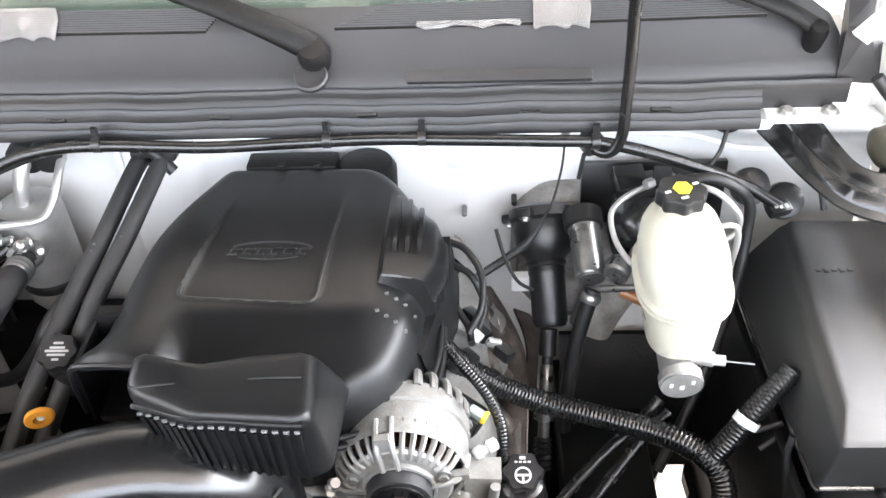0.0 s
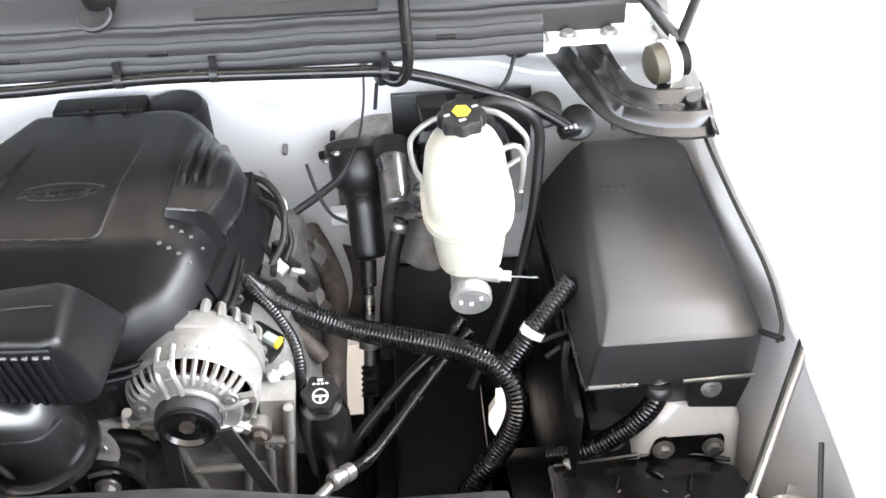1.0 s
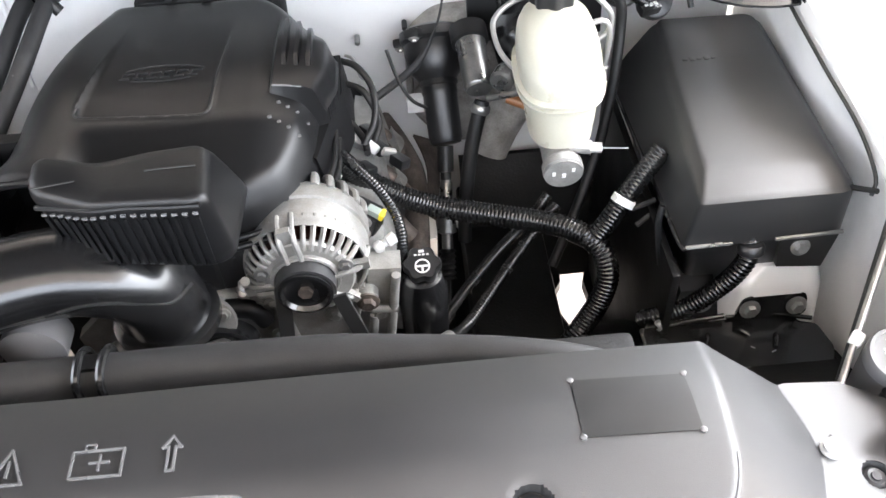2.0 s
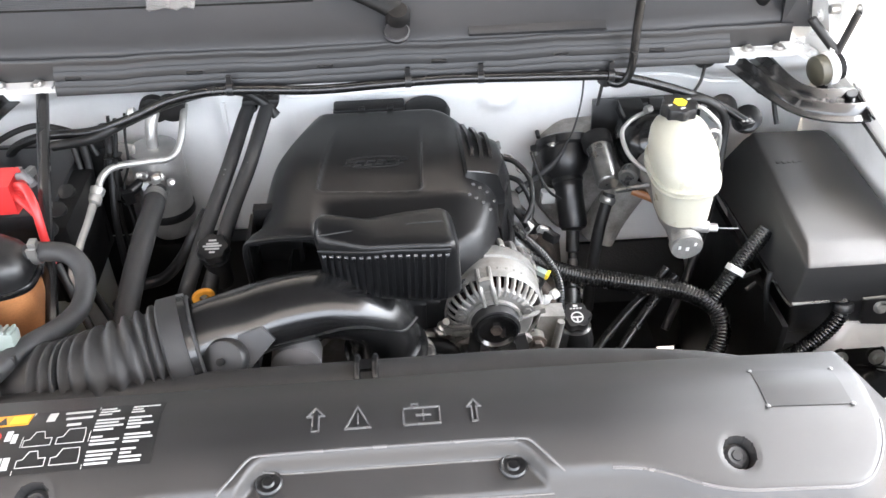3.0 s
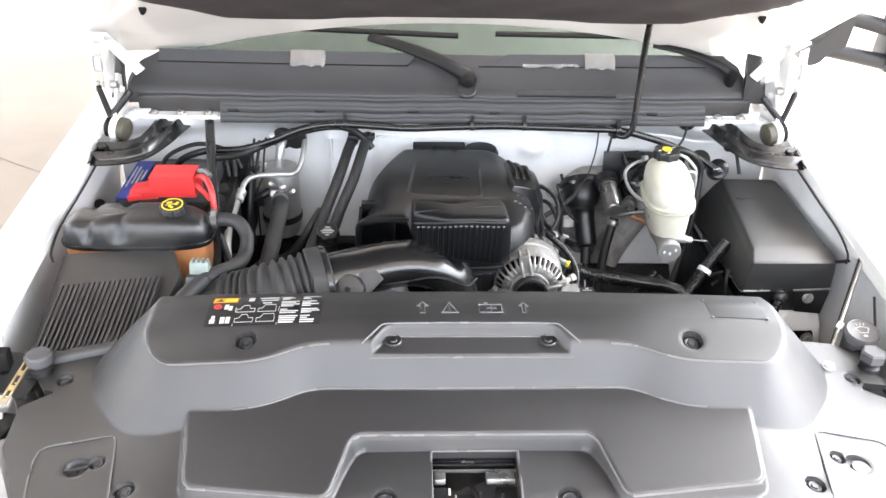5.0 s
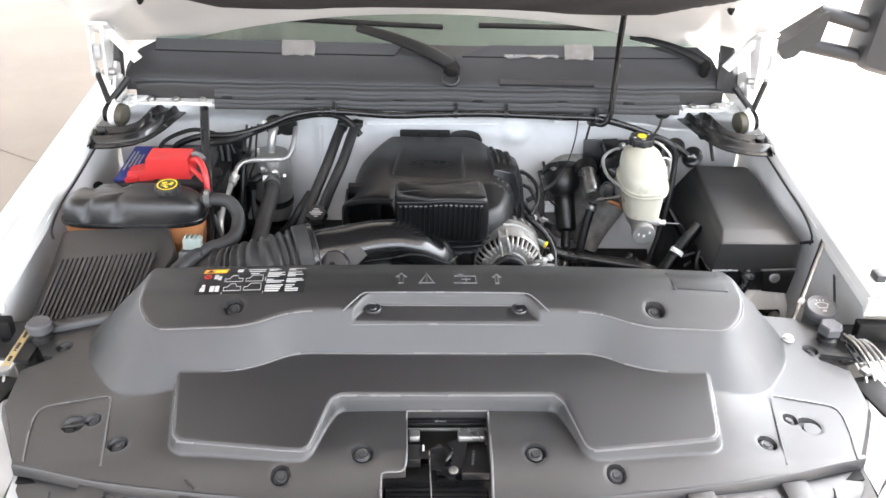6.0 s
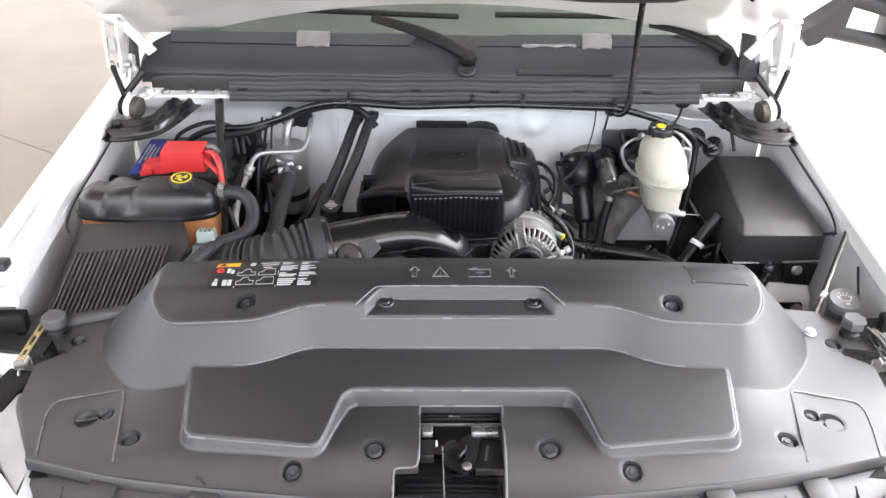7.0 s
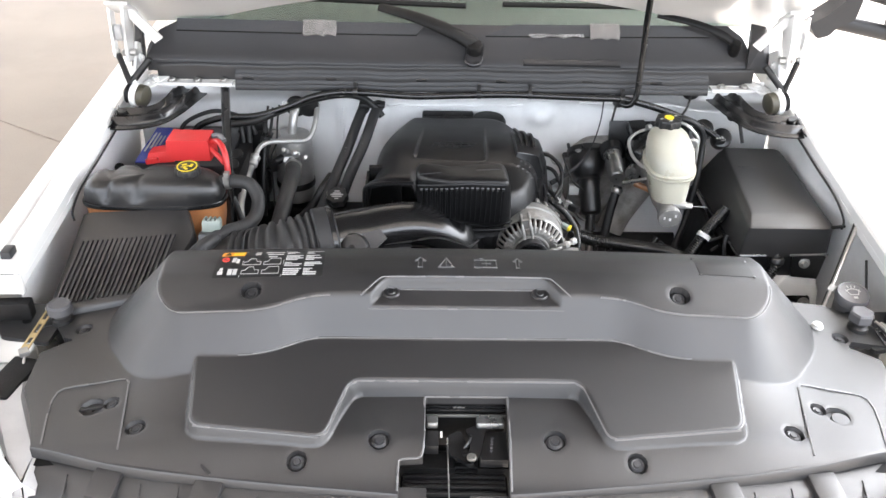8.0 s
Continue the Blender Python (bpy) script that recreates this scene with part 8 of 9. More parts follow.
# black stay from cowl to radiator support on the battery side
stay = thing("bay_stay", (-0.60, 1.0, 0.80), "glossy black steel stay beside the battery", "stay")
bm = bmesh.new()
tube(bm, [(-0.650, 1.215, 1.155), (-0.642, 1.17, 1.135), (-0.615, 1.03, 1.085), (-0.590, 0.90, 1.03), (-0.575, 0.80, 0.96), (-0.57, 0.74, 0.90)], 0.0155, 12, flat=0.7)
part("bar", bm, BLACKPAINT, stay)

# ---- climate canister and pipes ----
acc = thing("refrigerant_canister", (-0.475, 1.24, 0.76), "silver refrigerant canister with pipes on the firewall", "canister")
m = Matrix.Translation((-0.478, 1.245, 0.775))
bm = bmesh.new()
lathe(bm, [(0.012, 0.0), (0.042, 0.008), (0.053, 0.03), (0.055, 0.05), (0.055, 0.20), (0.050, 0.218), (0.028, 0.224), (0.010, 0.226)], m, 34)
part("can", bm, ALUBRIGHT, acc)
bm = bmesh.new()
lathe(bm, [(0.0557, 0.056), (0.0572, 0.058), (0.0572, 0.074), (0.0557, 0.076)], m, 34, caps=False)
part("strap", bm, RUBBER, acc, "black rubber strap")
bm = bmesh.new()
box(bm, (-0.475, 1.190, 0.935), (0.045, 0.03, 0.04), (0, 0, 8))
lathe(bm, [(0.009, 0), (0.009, 0.02), (0.006, 0.022), (0.006, 0.03)], along((-0.468, 1.18, 0.945), (-0.468, 1.14, 0.96)), 10)
lathe(bm, [(0.008, 0), (0.008, 0.03)], along((-0.455, 1.18, 0.925), (-0.45, 1.14, 0.94)), 10)
lathe(bm, [(0.010, 0), (0.010, 0.02)], along((-0.485, 1.18, 0.94), (-0.487, 1.15, 0.955)), 6)
part("valve_block", bevel(bm, 0.003), SILVER, acc)
for p, q, r in (((-0.462, 1.178, 0.962), (-0.458, 1.135, 0.985), 0.0075), ((-0.440, 1.182, 0.945), (-0.428, 1.150, 0.965), 0.0065), ((-0.488, 1.178, 0.968), (-0.492, 1.145, 0.990), 0.006)):
    bm = bmesh.new()
    lathe(bm, [(r * 1.5, 0), (r * 1.5, 0.006), (r, 0.008), (r, 0.022), (r * 1.25, 0.023), (r * 1.25, 0.032), (r * 0.7, 0.035)], along(p, q), 12)
    part("fitting", bm, SILVER, acc, "bright threaded fitting")
part("mount_plate", bbox((-0.540, 1.225, 0.955), (0.060, 0.010, 0.12), (-8, 0, -14), 0.008, 3), DUSTYCAST, acc, "dull aluminium mounting plate")
bm = bmesh.new()
lathe(bm, [(0.004, 0), (0.010, 0), (0.010, 0.002), (0.004, 0.002)], along((-0.545, 1.217, 0.975), (-0.545, 1.20, 0.978)) @ Matrix.Diagonal((0.7, 1.6, 1, 1)), 16)
part("plate_slot", bm, UNDER, acc)
bm = bmesh.new()
rod(bm, (-0.50, 1.19, 0.945), (-0.525, 1.17, 0.935), 0.012, 12, 0.003)
box(bm, (-0.53, 1.165, 0.93), (0.022, 0.03, 0.028), (0, 0, 30))
part("pressure_switch", bm, BOX, acc, "black pressure switch")
bm = bmesh.new()
tube(bm, [(-0.462, 1.275, 1.07), (-0.470, 1.255, 1.055), (-0.475, 1.24, 1.02), (-0.477, 1.238, 0.995)], 0.013, 14)
part("top_pipe", bm, ALUBRIGHT, acc)
bm = bmesh.new()
tube(bm, [(-0.405, 1.28, 1.07), (-0.405, 1.25, 1.055), (-0.412, 1.215, 1.02), (-0.43, 1.19, 1.0), (-0.475, 1.17, 1.005), (-0.53, 1.15, 1.01), (-0.555, 1.13, 1.0), (-0.565, 1.10, 0.975)], 0.0075, 12)
part("long_pipe", bm, ALUBRIGHT, acc, "bent aluminium pipe")
bm = bmesh.new()
lathe(bm, [(0.011, 0), (0.015, 0.003), (0.015, 0.014), (0.012, 0.018), (0.015, 0.022), (0.015, 0.034), (0.010, 0.038)], along((-0.562, 1.115, 0.985), (-0.575, 1.07, 0.96)), 16)
tube(bm, [(-0.572, 1.08, 0.965), (-0.575, 1.03, 0.955), (-0.575, 0.97, 0.95), (-0.57, 0.90, 0.93), (-0.555, 0.85, 0.88)], 0.010, 12)
part("coupling", bm, ALUBRIGHT, acc, "plated coupling and pipe")
bm = bmesh.new()
lathe(bm, [(0.026, 0), (0.030, 0.004), (0.030, 0.02), (0.02, 0.024)], along((-0.43, 1.285, 1.07), (-0.43, 1.25, 1.065)), 24)
lathe(bm, [(0.026, 0), (0.030, 0.004), (0.030, 0.02), (0.02, 0.024)], along((-0.465, 1.285, 1.07), (-0.465, 1.25, 1.065)), 24)
part("grommet", bm, RUBBER, acc)
bm = bmesh.new()
tube(bm, [(-0.470, 1.165, 0.935), (-0.463, 1.12, 0.945), (-0.452, 1.06, 0.96), (-0.45, 0.98, 0.965), (-0.455, 0.88, 0.945), (-0.465, 0.80, 0.90), (-0.47, 0.74, 0.84)], 0.021, 18)
part("suction_hose", bm, HOSE, acc, "thick dark rubber hose")
bm = bmesh.new()
for a in (0.0, 0.012, 0.024):
    lathe(bm, [(0.0225, a), (0.024, a + 0.002), (0.024, a + 0.008), (0.0225, a + 0.010)], along((-0.466, 1.14, 0.94), (-0.455, 1.07, 0.958)), 20, caps=False)
part("crimp", bm, SILVER, acc)

# heater hoses from the firewall
for n, pts in enumerate((((-0.268, 1.285, 1.065), (-0.280, 1.24, 1.052), (-0.305, 1.12, 1.01), (-0.338, 1.0, 0.96), (-0.375, 0.89, 0.89), (-0.40, 0.80, 0.82)),
                         ((-0.225, 1.285, 1.072), (-0.236, 1.24, 1.062), (-0.260, 1.12, 1.022), (-0.292, 1.02, 0.975), (-0.328, 0.93, 0.90), (-0.36, 0.85, 0.83)))):
    heater = thing("heater_hose", (pts[3][0], pts[3][1], 0.88), "long dark rubber heater hose from the firewall", "hose", group="heater hoses")
    bm = bmesh.new()
    tube(bm, pts, 0.0145, 16)
    part("run", bm, HOSE, heater)
    bm = bmesh.new()
    rnd = random.Random(n)
    a, b = Vector(pts[2]), Vector(pts[3])
    for k in range(9):
        p = a.lerp(b, 0.1 + 0.09 * k) + V(0.0, -0.0055, 0.0135)
        box(bm, (0, 0, 0), (rnd.uniform(0.003, 0.005), 0.001, 0.003), m=along(p, p + (b - a)))
    part("print_bar", bm, MARKGREY, heater, "faint printed bars")
    bm = bmesh.new()
    lathe(bm, [(0.0155, 0), (0.017, 0.002), (0.017, 0.014), (0.0155, 0.016)], along(pts[0], pts[1]), 18, caps=False)
    part("clamp", bm, BLACKPAINT, heater)
bm = bbox((-0.245, 1.27, 1.078), (0.075, 0.03, 0.012), (0, 0, 0), 0.004)
solo("hose_bracket", bm, RUBBER, "black bracket holding the heater hoses", "bracket")

# oil filler cap and dipstick
oil = thing("oil_filler", (-0.318, 0.94, 0.86), "black oil filler neck with printed cap", "oil filler")
bm = bmesh.new()
lathe(bm, [(0.020, 0.0), (0.022, 0.05), (0.026, 0.075)], Matrix.Translation((-0.318, 0.95, 0.865)) @ pose(0, 0, 0, 14, 0, 0), 22)
part("neck", bm, RUBBER, oil)
m = Matrix.Translation((-0.319, 0.937, 0.944)) @ pose(0, 0, 0, 22, 0, 0)
bm = bmesh.new()
loft(bm, [[m @ V((r + 0.002 * math.cos(7 * 2 * math.pi * i / 56)) * math.cos(2 * math.pi * i / 56), (r + 0.002 * math.cos(7 * 2 * math.pi * i / 56)) * math.sin(2 * math.pi * i / 56), z) for i in range(56)] for r, z in ((0.026, 0), (0.0285, 0.004), (0.0285, 0.018), (0.026, 0.022))])
cap = part("cap", bm, BOX, oil)
bm = bmesh.new()
for y, w in ((0.012, 0.014), (0.005, 0.022), (0.0, 0.034), (-0.006, 0.026), (-0.013, 0.010)):
    box(bm, (0, y, 0.0225), (w, 0.0032, 0.001), m=m)
part("print_bar", bm, WHITEINK, cap, "white printed bars")
dip = thing("dipstick", (-0.375, 0.91, 0.82), "orange-yellow loop handle of the dipstick", "dipstick")
bm = bmesh.new()
m = along((-0.338, 0.862, 0.905), (-0.331, 0.845, 0.910))
lathe(bm, [(0.007, 0), (0.0145, 0.001), (0.0165, 0.004), (0.0165, 0.011), (0.0145, 0.014), (0.007, 0.015), (0.007, 0)], m @ Matrix.Diagonal((1.25, 0.9, 1, 1)), 24, caps=False)
part("handle", bm, ORANGEINK, dip)
bm = bmesh.new()
tube(bm, [(-0.335, 0.858, 0.906), (-0.355, 0.89, 0.86), (-0.38, 0.93, 0.80), (-0.38, 0.94, 0.70)], 0.006, 8)
part("tube", bm, SILVER, dip)

# looms and pipes along the firewall
fw = thing("firewall_loom", (0.0, 1.17, 1.08), "black loom clipped along the firewall below the cowl", "wiring loom")
bm = bmesh.new()
tube(bm, [(-0.755, 1.20, 0.99), (-0.735, 1.195, 1.035), (-0.66, 1.175, 1.072), (-0.56, 1.16, 1.085), (-0.47, 1.155, 1.115), (-0.40, 1.155, 1.145), (-0.33, 1.158, 1.158), (-0.25, 1.165, 1.155), (-0.12, 1.175, 1.143), (0.0, 1.178, 1.146), (0.13, 1.178, 1.150), (0.25, 1.176, 1.148), (0.38, 1.172, 1.146), (0.46, 1.17, 1.143), (0.54, 1.165, 1.125), (0.62, 1.155, 1.10), (0.68, 1.15, 1.075), (0.735, 1.145, 1.04)], 0.0095, 14, rib=0.0004, pitch=0.004)
part("run", bm, LOOM, fw)
bm = bmesh.new()
tube(bm, [(-0.64, 1.155, 1.06), (-0.56, 1.15, 1.075), (-0.50, 1.16, 1.098), (-0.42, 1.20, 1.115), (-0.34, 1.235, 1.12), (-0.28, 1.25, 1.11), (-0.24, 1.255, 1.08), (-0.215, 1.25, 1.05)], 0.010, 12)
part("second_run", bm, RUBBER, fw)
for x, y, z in ((-0.282, 1.165, 1.158), (0.058, 1.18, 1.149), (0.20, 1.18, 1.150), (0.455, 1.17, 1.145)):
    bm = bmesh.new()
    lathe(bm, [(0.0105, -0.006), (0.0125, -0.006), (0.0125, 0.006), (0.0105, 0.006)], along((x, y, z), (x + 0.1, y, z)), 16, caps=False)
    box(bm, (x, y + 0.002, z + 0.016), (0.009, 0.006, 0.024))
    part("clip", bm, BOX, fw, "black plastic clip")
for x, z in ((-0.475, 1.115), (-0.33, 1.128)):
    bm = bmesh.new()
    lathe(bm, [(0.0115, -0.006), (0.0135, -0.006), (0.0135, 0.006), (0.0115, 0.006)], along((x, 1.165 if x < -0.4 else 1.238, z), (x + 0.1, 1.18 if x < -0.4 else 1.25, z + 0.03)), 16, caps=False)
    part("tape_band", bm, WHITEINK, fw, "white tape band")
for pts, r in ((((-0.545, 1.18, 1.09), (-0.54, 1.17, 1.04), (-0.545, 1.15, 0.98), (-0.55, 1.12, 0.90), (-0.55, 1.10, 0.80)), 0.007), (((-0.59, 1.17, 1.075), (-0.585, 1.16, 1.02), (-0.585, 1.14, 0.95), (-0.58, 1.12, 0.85)), 0.008), (((-0.61, 1.17, 1.08), (-0.60, 1.15, 1.0), (-0.60, 1.12, 0.92)), 0.006),
               (((-0.80, 1.20, 0.98), (-0.775, 1.205, 1.04), (-0.70, 1.21, 1.075), (-0.64, 1.20, 1.075), (-0.59, 1.19, 1.055), (-0.57, 1.18, 1.02)), 0.006),
               (((-0.56, 0.92, 0.90), (-0.53, 0.90, 0.84), (-0.50, 0.86, 0.80)), 0.008), (((-0.44, 0.86, 0.86), (-0.40, 0.88, 0.865), (-0.36, 0.93, 0.885)), 0.003), (((-0.58, 0.88, 0.98), (-0.55, 0.84, 0.92), (-0.52, 0.80, 0.86), (-0.49, 0.77, 0.80)), 0.008)):
    bm = bmesh.new()
    tube(bm, pts, r, 10)
    part("branch", bm, RUBBER, fw)
bm = bmesh.new()
lathe(bm, [(0.004, 0.012), (0.016, 0.012), (0.024, 0.008), (0.026, 0.0)], along((-0.535, 1.262, 0.93), (-0.53, 1.22, 0.94)), 20)
part("firewall_grommet", bm, BOX, fw)
hexbolt(fw, (-0.535, 1.235, 0.945), (0, -1, 0.2), 0.008)

# washer hose up to the hood
washer = thing("hood_hose", (0.48, 1.17, 1.12), "black corrugated hose rising from the cowl to the hood", "hose")
bm = bmesh.new()
tube(bm, [(0.445, 1.182, 1.138), (0.462, 1.168, 1.128), (0.480, 1.160, 1.135), (0.490, 1.155, 1.165), (0.490, 1.150, 1.22), (0.488, 1.140, 1.30), (0.482, 1.12, 1.38), (0.474, 1.08, 1.46), (0.468, 1.05, 1.50)], 0.0085, 14, rib=0.0005, pitch=0.004)
part("run", bm, LOOM, washer)
bm = bbox((0.452, 1.185, 1.133), (0.03, 0.03, 0.03), (0, 0, 20), 0.006)
part("clip", bm, BOX, washer)
bm = bbox((0.437, 1.172, 1.10), (0.006, 0.006, 0.045), (0, 8, 0), 0.001)
part("tail", bm, BOX, washer)
# wires hanging beside the accumulator, and the low hose by the bellows
drop = thing("accumulator_wiring", (-0.54, 1.15, 0.90), "thin black wires hanging beside the silver accumulator", "wiring")
for dx, dy, r in ((0.0, 0.0, 0.0042), (-0.016, 0.012, 0.0034), (0.014, 0.02, 0.0028)):
    bm = bmesh.new()
    tube(bm, [(-0.512 + dx, 1.165 + dy, 1.108), (-0.520 + dx, 1.158 + dy, 1.06), (-0.532 + 1.4 * dx, 1.15 + dy, 1.0), (-0.540 + 0.6 * dx, 1.148 + dy, 0.95), (-0.548 + dx, 1.15 + dy, 0.88), (-0.545 + dx, 1.14 + dy, 0.80)], r, 8)
    part("wire", bm, RUBBER, drop)
for z, dx in ((1.03, 0.0), (0.93, -0.012)):
    part("tie", bbox((-0.533 + dx, 1.158, z), (0.030, 0.028, 0.005), (0, 10, 0), 0.0015), LOOM, drop)
low = thing("bypass_hose", (-0.43, 0.98, 0.84), "black rubber hose looping low beside the air duct", "hose")
bm = bmesh.new()
tube(bm, [(-0.54, 0.97, 0.80), (-0.502, 0.98, 0.835), (-0.438, 0.98, 0.856), (-0.391, 0.985, 0.905), (-0.366, 1.0, 0.945), (-0.345, 1.04, 0.965)], 0.011, 12)
part("run", bm, RUBBER, low)

# ground strap and its lug
strap = thing("ground_strap", (0.40, 1.22, 0.96), "thin braided ground strap on the firewall", "strap")
bm = bmesh.new()
tube(bm, [(0.418, 1.235, 1.115), (0.414, 1.225, 1.06), (0.402, 1.22, 1.0), (0.388, 1.218, 0.965), (0.365, 1.21, 0.925), (0.325, 1.20, 0.895), (0.28, 1.18, 0.875)], lambda u: 0.002 + 0.0055 * float(ease(0.45, 0.7, np.float64(u))), 8)
part("braid", bm, HOSE, strap)
bm = bbox((0.420, 1.238, 1.125), (0.014, 0.006, 0.028), (0, 12, 0), 0.002)
part("lug", bm, SILVER, strap)
hexbolt(strap, (0.421, 1.235, 1.132), (0, -1, 0), 0.007)
grom = thing("cable_grommet", (0.65, 1.20, 1.12), "black round grommet with cable", "grommet")
bm = bmesh.new()
lathe(bm, [(0.010, 0.016), (0.019, 0.014), (0.024, 0.008), (0.026, 0.0)], along((0.658, 1.222, 1.150), (0.652, 1.17, 1.142)), 26)
part("disc", bm, RUBBER, grom)
bm = bmesh.new()
tube(bm, [(0.655, 1.205, 1.145), (0.642, 1.18, 1.118), (0.625, 1.165, 1.10), (0.612, 1.15, 1.095)], 0.0035, 8)
part("cable", bm, RUBBER, grom)
plugs = thing("loom_plugs", (0.73, 1.15, 1.0), "black round plugs behind the fuse box", "plug")
for p in ((0.70, 1.19, 1.045), (0.755, 1.185, 1.02)):
    bm = bmesh.new()
    lathe(bm, [(0.02, 0.022), (0.028, 0.018), (0.030, 0.0), (0.026, -0.02)], along(p, Vector(p) + V(-0.1, -0.6, 0.5)), 24)
    part("plug", bm, BOX, plugs)
bm = bbox((0.735, 1.145, 1.035), (0.036, 0.022, 0.018), (20, 0, 20), 0.005)
part("nozzle", bm, BOX, plugs)
bm = bmesh.new()
for k in range(3):
    box(bm, (0.727 + 0.008 * k, 1.138, 1.046), (0.005, 0.008, 0.002), (20, 0, 20))
part("print_bar", bm, WHITEINK, plugs)
bm = bmesh.new()
tube(bm, [(0.79, 1.20, 1.085), (0.80, 1.185, 1.07), (0.806, 1.17, 1.04), (0.81, 1.16, 1.02)], 0.005, 8)
part("cable", bm, RUBBER, plugs)

# ---- right front corner: stay rod, washer filler, posts ----
rodt = thing("hood_stay_rod", (0.88, 0.56, 0.93), "slim plated brace rod with white clip", "brace rod")
bm = bmesh.new()
rod(bm, (0.805, 0.475, 0.935), (0.953, 0.700, 1.040), 0.0045, 12)
part("rod", bm, SILVER, rodt)
# a second, dark rod close alongside draws the shadow of the first
bm = bmesh.new()
rod(bm, (0.807, 0.482, 0.935), (0.949, 0.705, 1.036), 0.0045, 10)
part("shadow_strip", bm, RUBBER, rodt, "dark strip that stands in for the rod's shadow")
part("clip", bbox((0.838, 0.523, 0.957), (0.020, 0.016, 0.014), (0, -25, 45), 0.005), WHITEINK, rodt, "white plastic clip")
bm = bmesh.new()
tube(bm, [(0.805, 0.475, 0.935), (0.78, 0.44, 0.935), (0.765, 0.41, 0.945), (0.755, 0.385, 0.955)], 0.003, 8)
part("wire", bm, RUBBER, rodt)
nut = thing("white_nut", (0.757, 0.388, 0.945), "white flanged plastic nut on the cover's wing", "nut")
bm = bmesh.new()
lathe(bm, [(0.013, 0.0), (0.013, 0.003), (0.010, 0.004), (0.010, 0.009), (0.004, 0.0095)], Matrix.Translation((0.757, 0.388, zat(0.757, 0.388))), 20)
part("flange", bm, WHITEINK, nut)
wash = thing("washer_filler", (0.866, 0.50, 0.80), "grey washer filler cap with white symbol", "filler cap")
bm = bmesh.new()
lathe(bm, [(0.030, 0.0), (0.031, 0.15)], Matrix.Translation((0.872, 0.50, 0.80)), 24)
part("neck", bm, GREYCAP, wash)
m = Matrix.Translation((0.868, 0.487, 0.955)) @ pose(0, 0, 0, 10, 0, 0)
bm = bmesh.new()
lathe(bm, [(0.033, -0.004), (0.036, 0.0), (0.036, 0.016), (0.034, 0.020), (0.030, 0.020), (0.029, 0.0185), (0.002, 0.0185)], m, 36)
cap = part("cap", bm, GREYCAP, wash)
bm = bmesh.new()
for k in range(7):
    a0 = -0.9 + 0.3 * k
    box(bm, (0.018 * math.sin(a0), -0.004 + 0.016 * math.cos(a0), 0.019), (0.0065, 0.002, 0.001), (0, 0, -math.degrees(a0)), m=m)
for x0, x1, y in ((-0.010, 0.010, -0.006),):
    box(bm, (0, y, 0.019), (0.020, 0.002, 0.001), m=m)
box(bm, (-0.012, 0.002, 0.019), (0.002, 0.017, 0.001), (0, 0, 22), m=m)
box(bm, (0.012, 0.002, 0.019), (0.002, 0.017, 0.001), (0, 0, -22), m=m)
for k in range(3):
    box(bm, (-0.008 + 0.008 * k, 0.0185, 0.019), (0.0022, 0.006, 0.001), (0, 0, 15 - 15 * k), m=m)
box(bm, (0, -0.015, 0.019), (0.009, 0.006, 0.001), m=m)
part("wash_symbol", bm, WHITEINK, cap, "white wiper symbol")
part("tab", bbox((0.885, 0.525, 0.962), (0.018, 0.026, 0.008), (0, 0, -30), 0.003), GREYCAP, wash)
bm = bmesh.new()
tube(bm, [(0.905, 0.49, 0.95), (0.912, 0.53, 0.985), (0.918, 0.56, 1.01)], 0.003, 8)
part("wire", bm, RUBBER, wash)
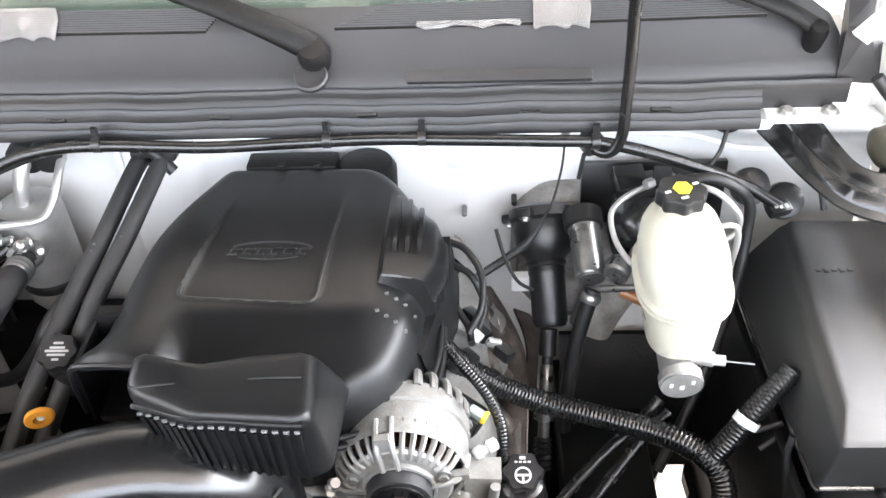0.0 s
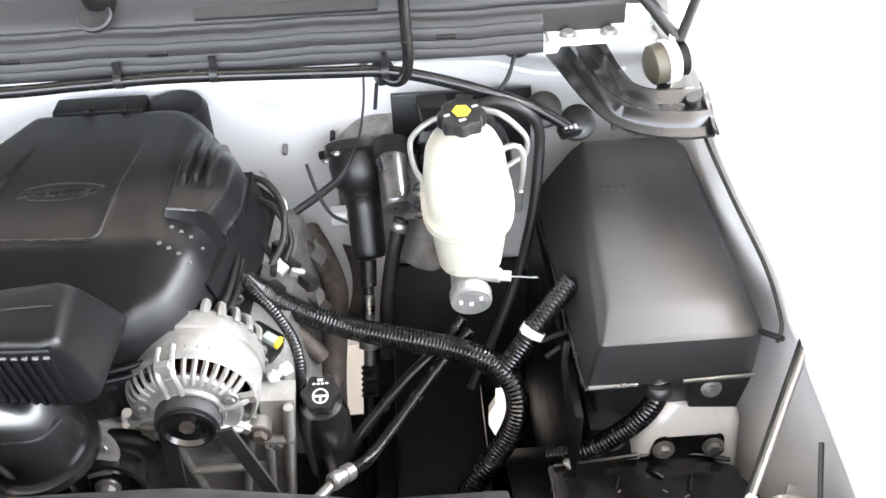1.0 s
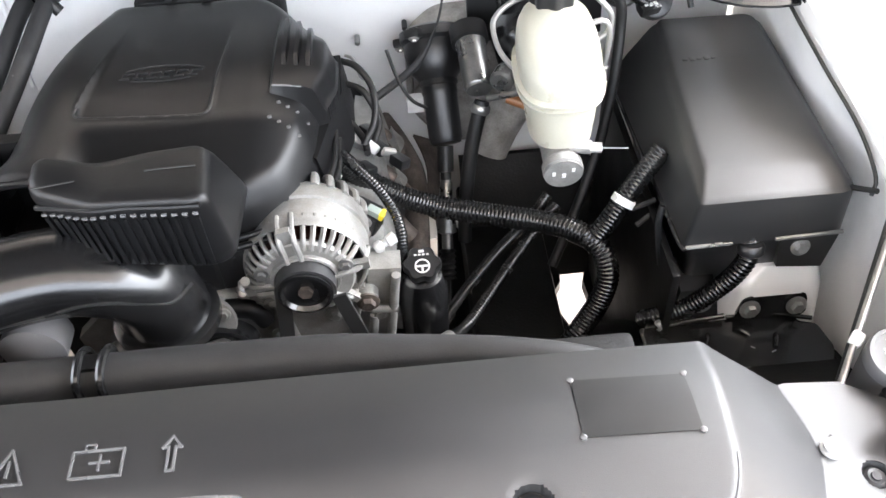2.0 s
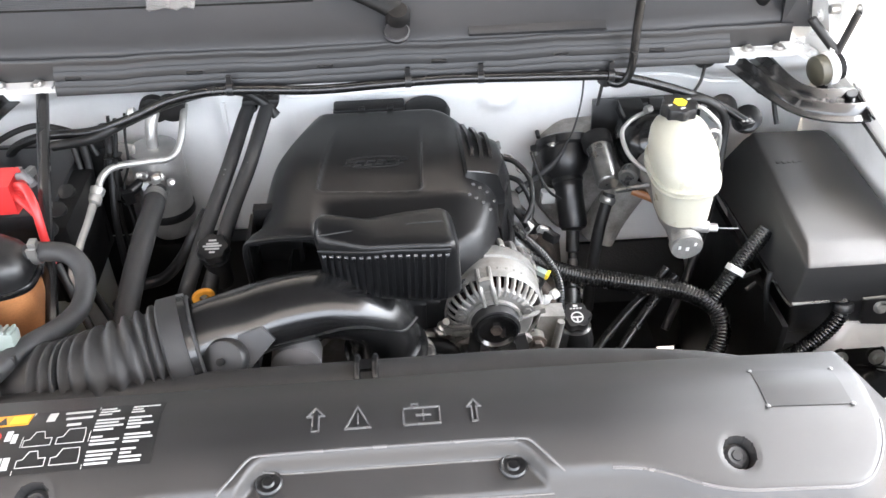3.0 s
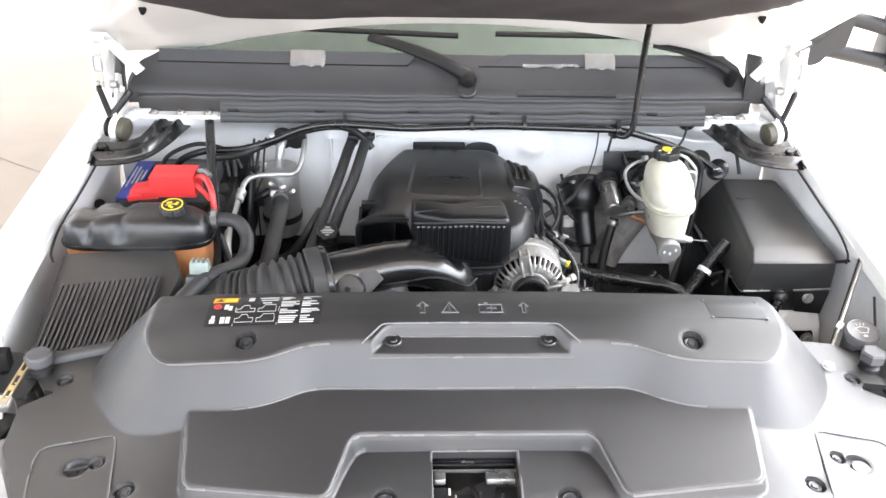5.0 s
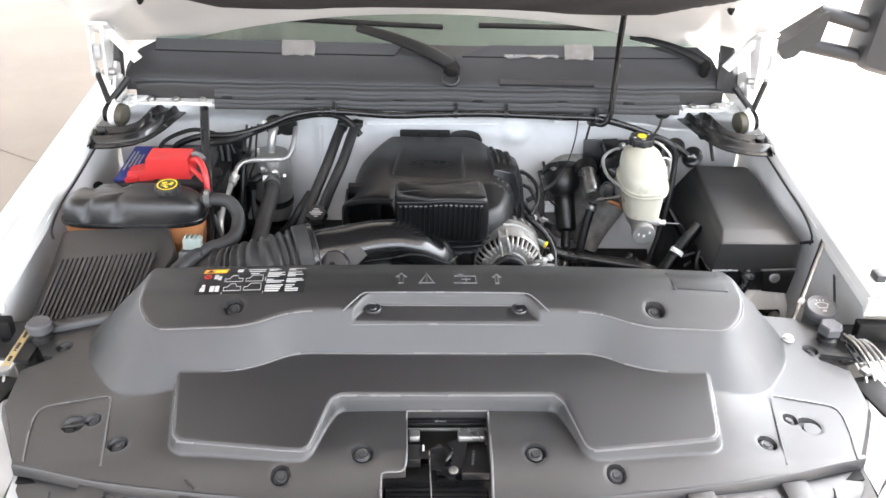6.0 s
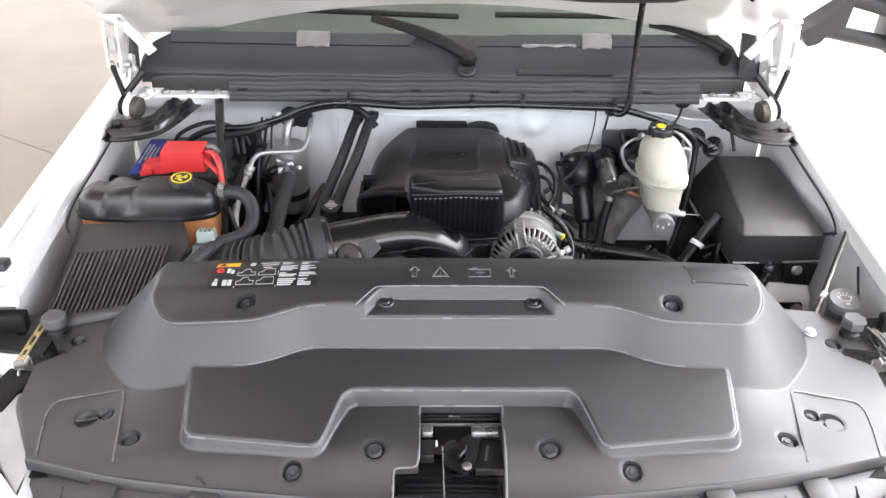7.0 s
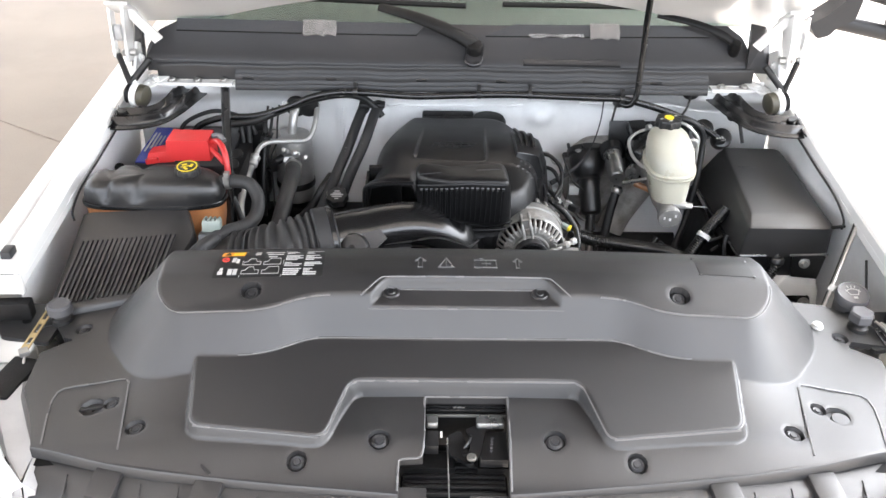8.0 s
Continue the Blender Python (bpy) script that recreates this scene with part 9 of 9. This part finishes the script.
for s in (-1, 1):
    post = thing("rubber_post", (s * 0.848, 0.40, 0.935), "grey rubber hood stop post on the cover's wing", "rubber stop", group="rubber stops")
    bm = bmesh.new()
    m = Matrix.Translation((s * 0.848, 0.395, 0.938))
    lathe(bm, [(0.022, 0), (0.021, 0.012), (0.016, 0.016), (0.016, 0.028)], m, 16)
    part("stem", bm, RUBBER, post)
    bm = bmesh.new()
    lathe(bm, [(0.019, 0.026), (0.026, 0.028), (0.026, 0.045), (0.022, 0.049)], m, 6 if s > 0 else 20)
    part("head", bm, POSTGREY, post)
    link = thing("lamp_retainer", (s * 0.88, 0.33, 0.92), ("gold-plated slotted steel retainer strip with bolt" if s < 0 else "black slotted retainer strip with bright wires"), "retainer", group="lamp retainers")
    a, b = V(s * 0.878, 0.415, 0.957), V(s * 0.888, 0.30, 0.945)
    bm = bmesh.new()
    for dx in (-0.006, 0.006):
        box(bm, (dx, 0, (b - a).length / 2), (0.004, 0.003, (b - a).length), m=along(a, b))
    for f in (0.0, 0.35, 0.7, 1.0):
        box(bm, (0, 0, (b - a).length * f), (0.016, 0.003, 0.012), m=along(a, b))
    part("strip", bm, BRASS if s < 0 else BLACKPAINT, link)
    hexbolt(link, a + V(0, 0, 0.003), (0, 0, 1), 0.007)
    bm = bmesh.new()
    tube(bm, [b + V(0, 0.01, 0), b + V(-s * 0.004, -0.03, -0.015), b + V(-s * 0.012, -0.07, -0.05), b + V(-s * 0.015, -0.10, -0.09)], 0.003, 8)
    part("wire", bm, SILVER, link)
    part("spring", bbox(b + V(0, -0.012, -0.004), (0.02, 0.02, 0.012), (0, 0, 30), 0.003), SILVER, link)
    bm = bmesh.new()
    prism(bm, round_poly([(s * 0.86, 0.33), (s * 0.965, 0.352), (s * 1.005, 0.42), (s * 0.995, 0.47), (s * 0.85, 0.47)], 0.01), 0.922, 0.932)
    if s > 0:
        for k in range(4):
            cable = bmesh.new()
            tube(cable, [(0.885 + 0.010 * k, 0.40 - 0.004 * k, 0.957), (0.900 + 0.012 * k, 0.36, 0.952), (0.905 + 0.014 * k, 0.29, 0.935), (0.895 + 0.014 * k, 0.20, 0.89), (0.88 + 0.014 * k, 0.12, 0.83)], 0.0032, 8)
            part("flat_wire", cable, SILVER, link, "bright flat wire")
    part("wing_support", bevel(bm, 0.003), PANEL, truck, "dark grey plastic wing support")
    bm = bmesh.new()
    lathe(bm, [(0.010, 0), (0.010, 0.003)], Matrix.Translation((s * 0.93, 0.405, 0.930)), 16)
    part("wing_hole", bm, UNDER, truck)
    part("rubber_block", bbox((s * 0.965, 0.47, 1.062), (0.022, 0.034, 0.024), (0, 0, 0), 0.004), COWL, truck, "grey rubber block on the fender")
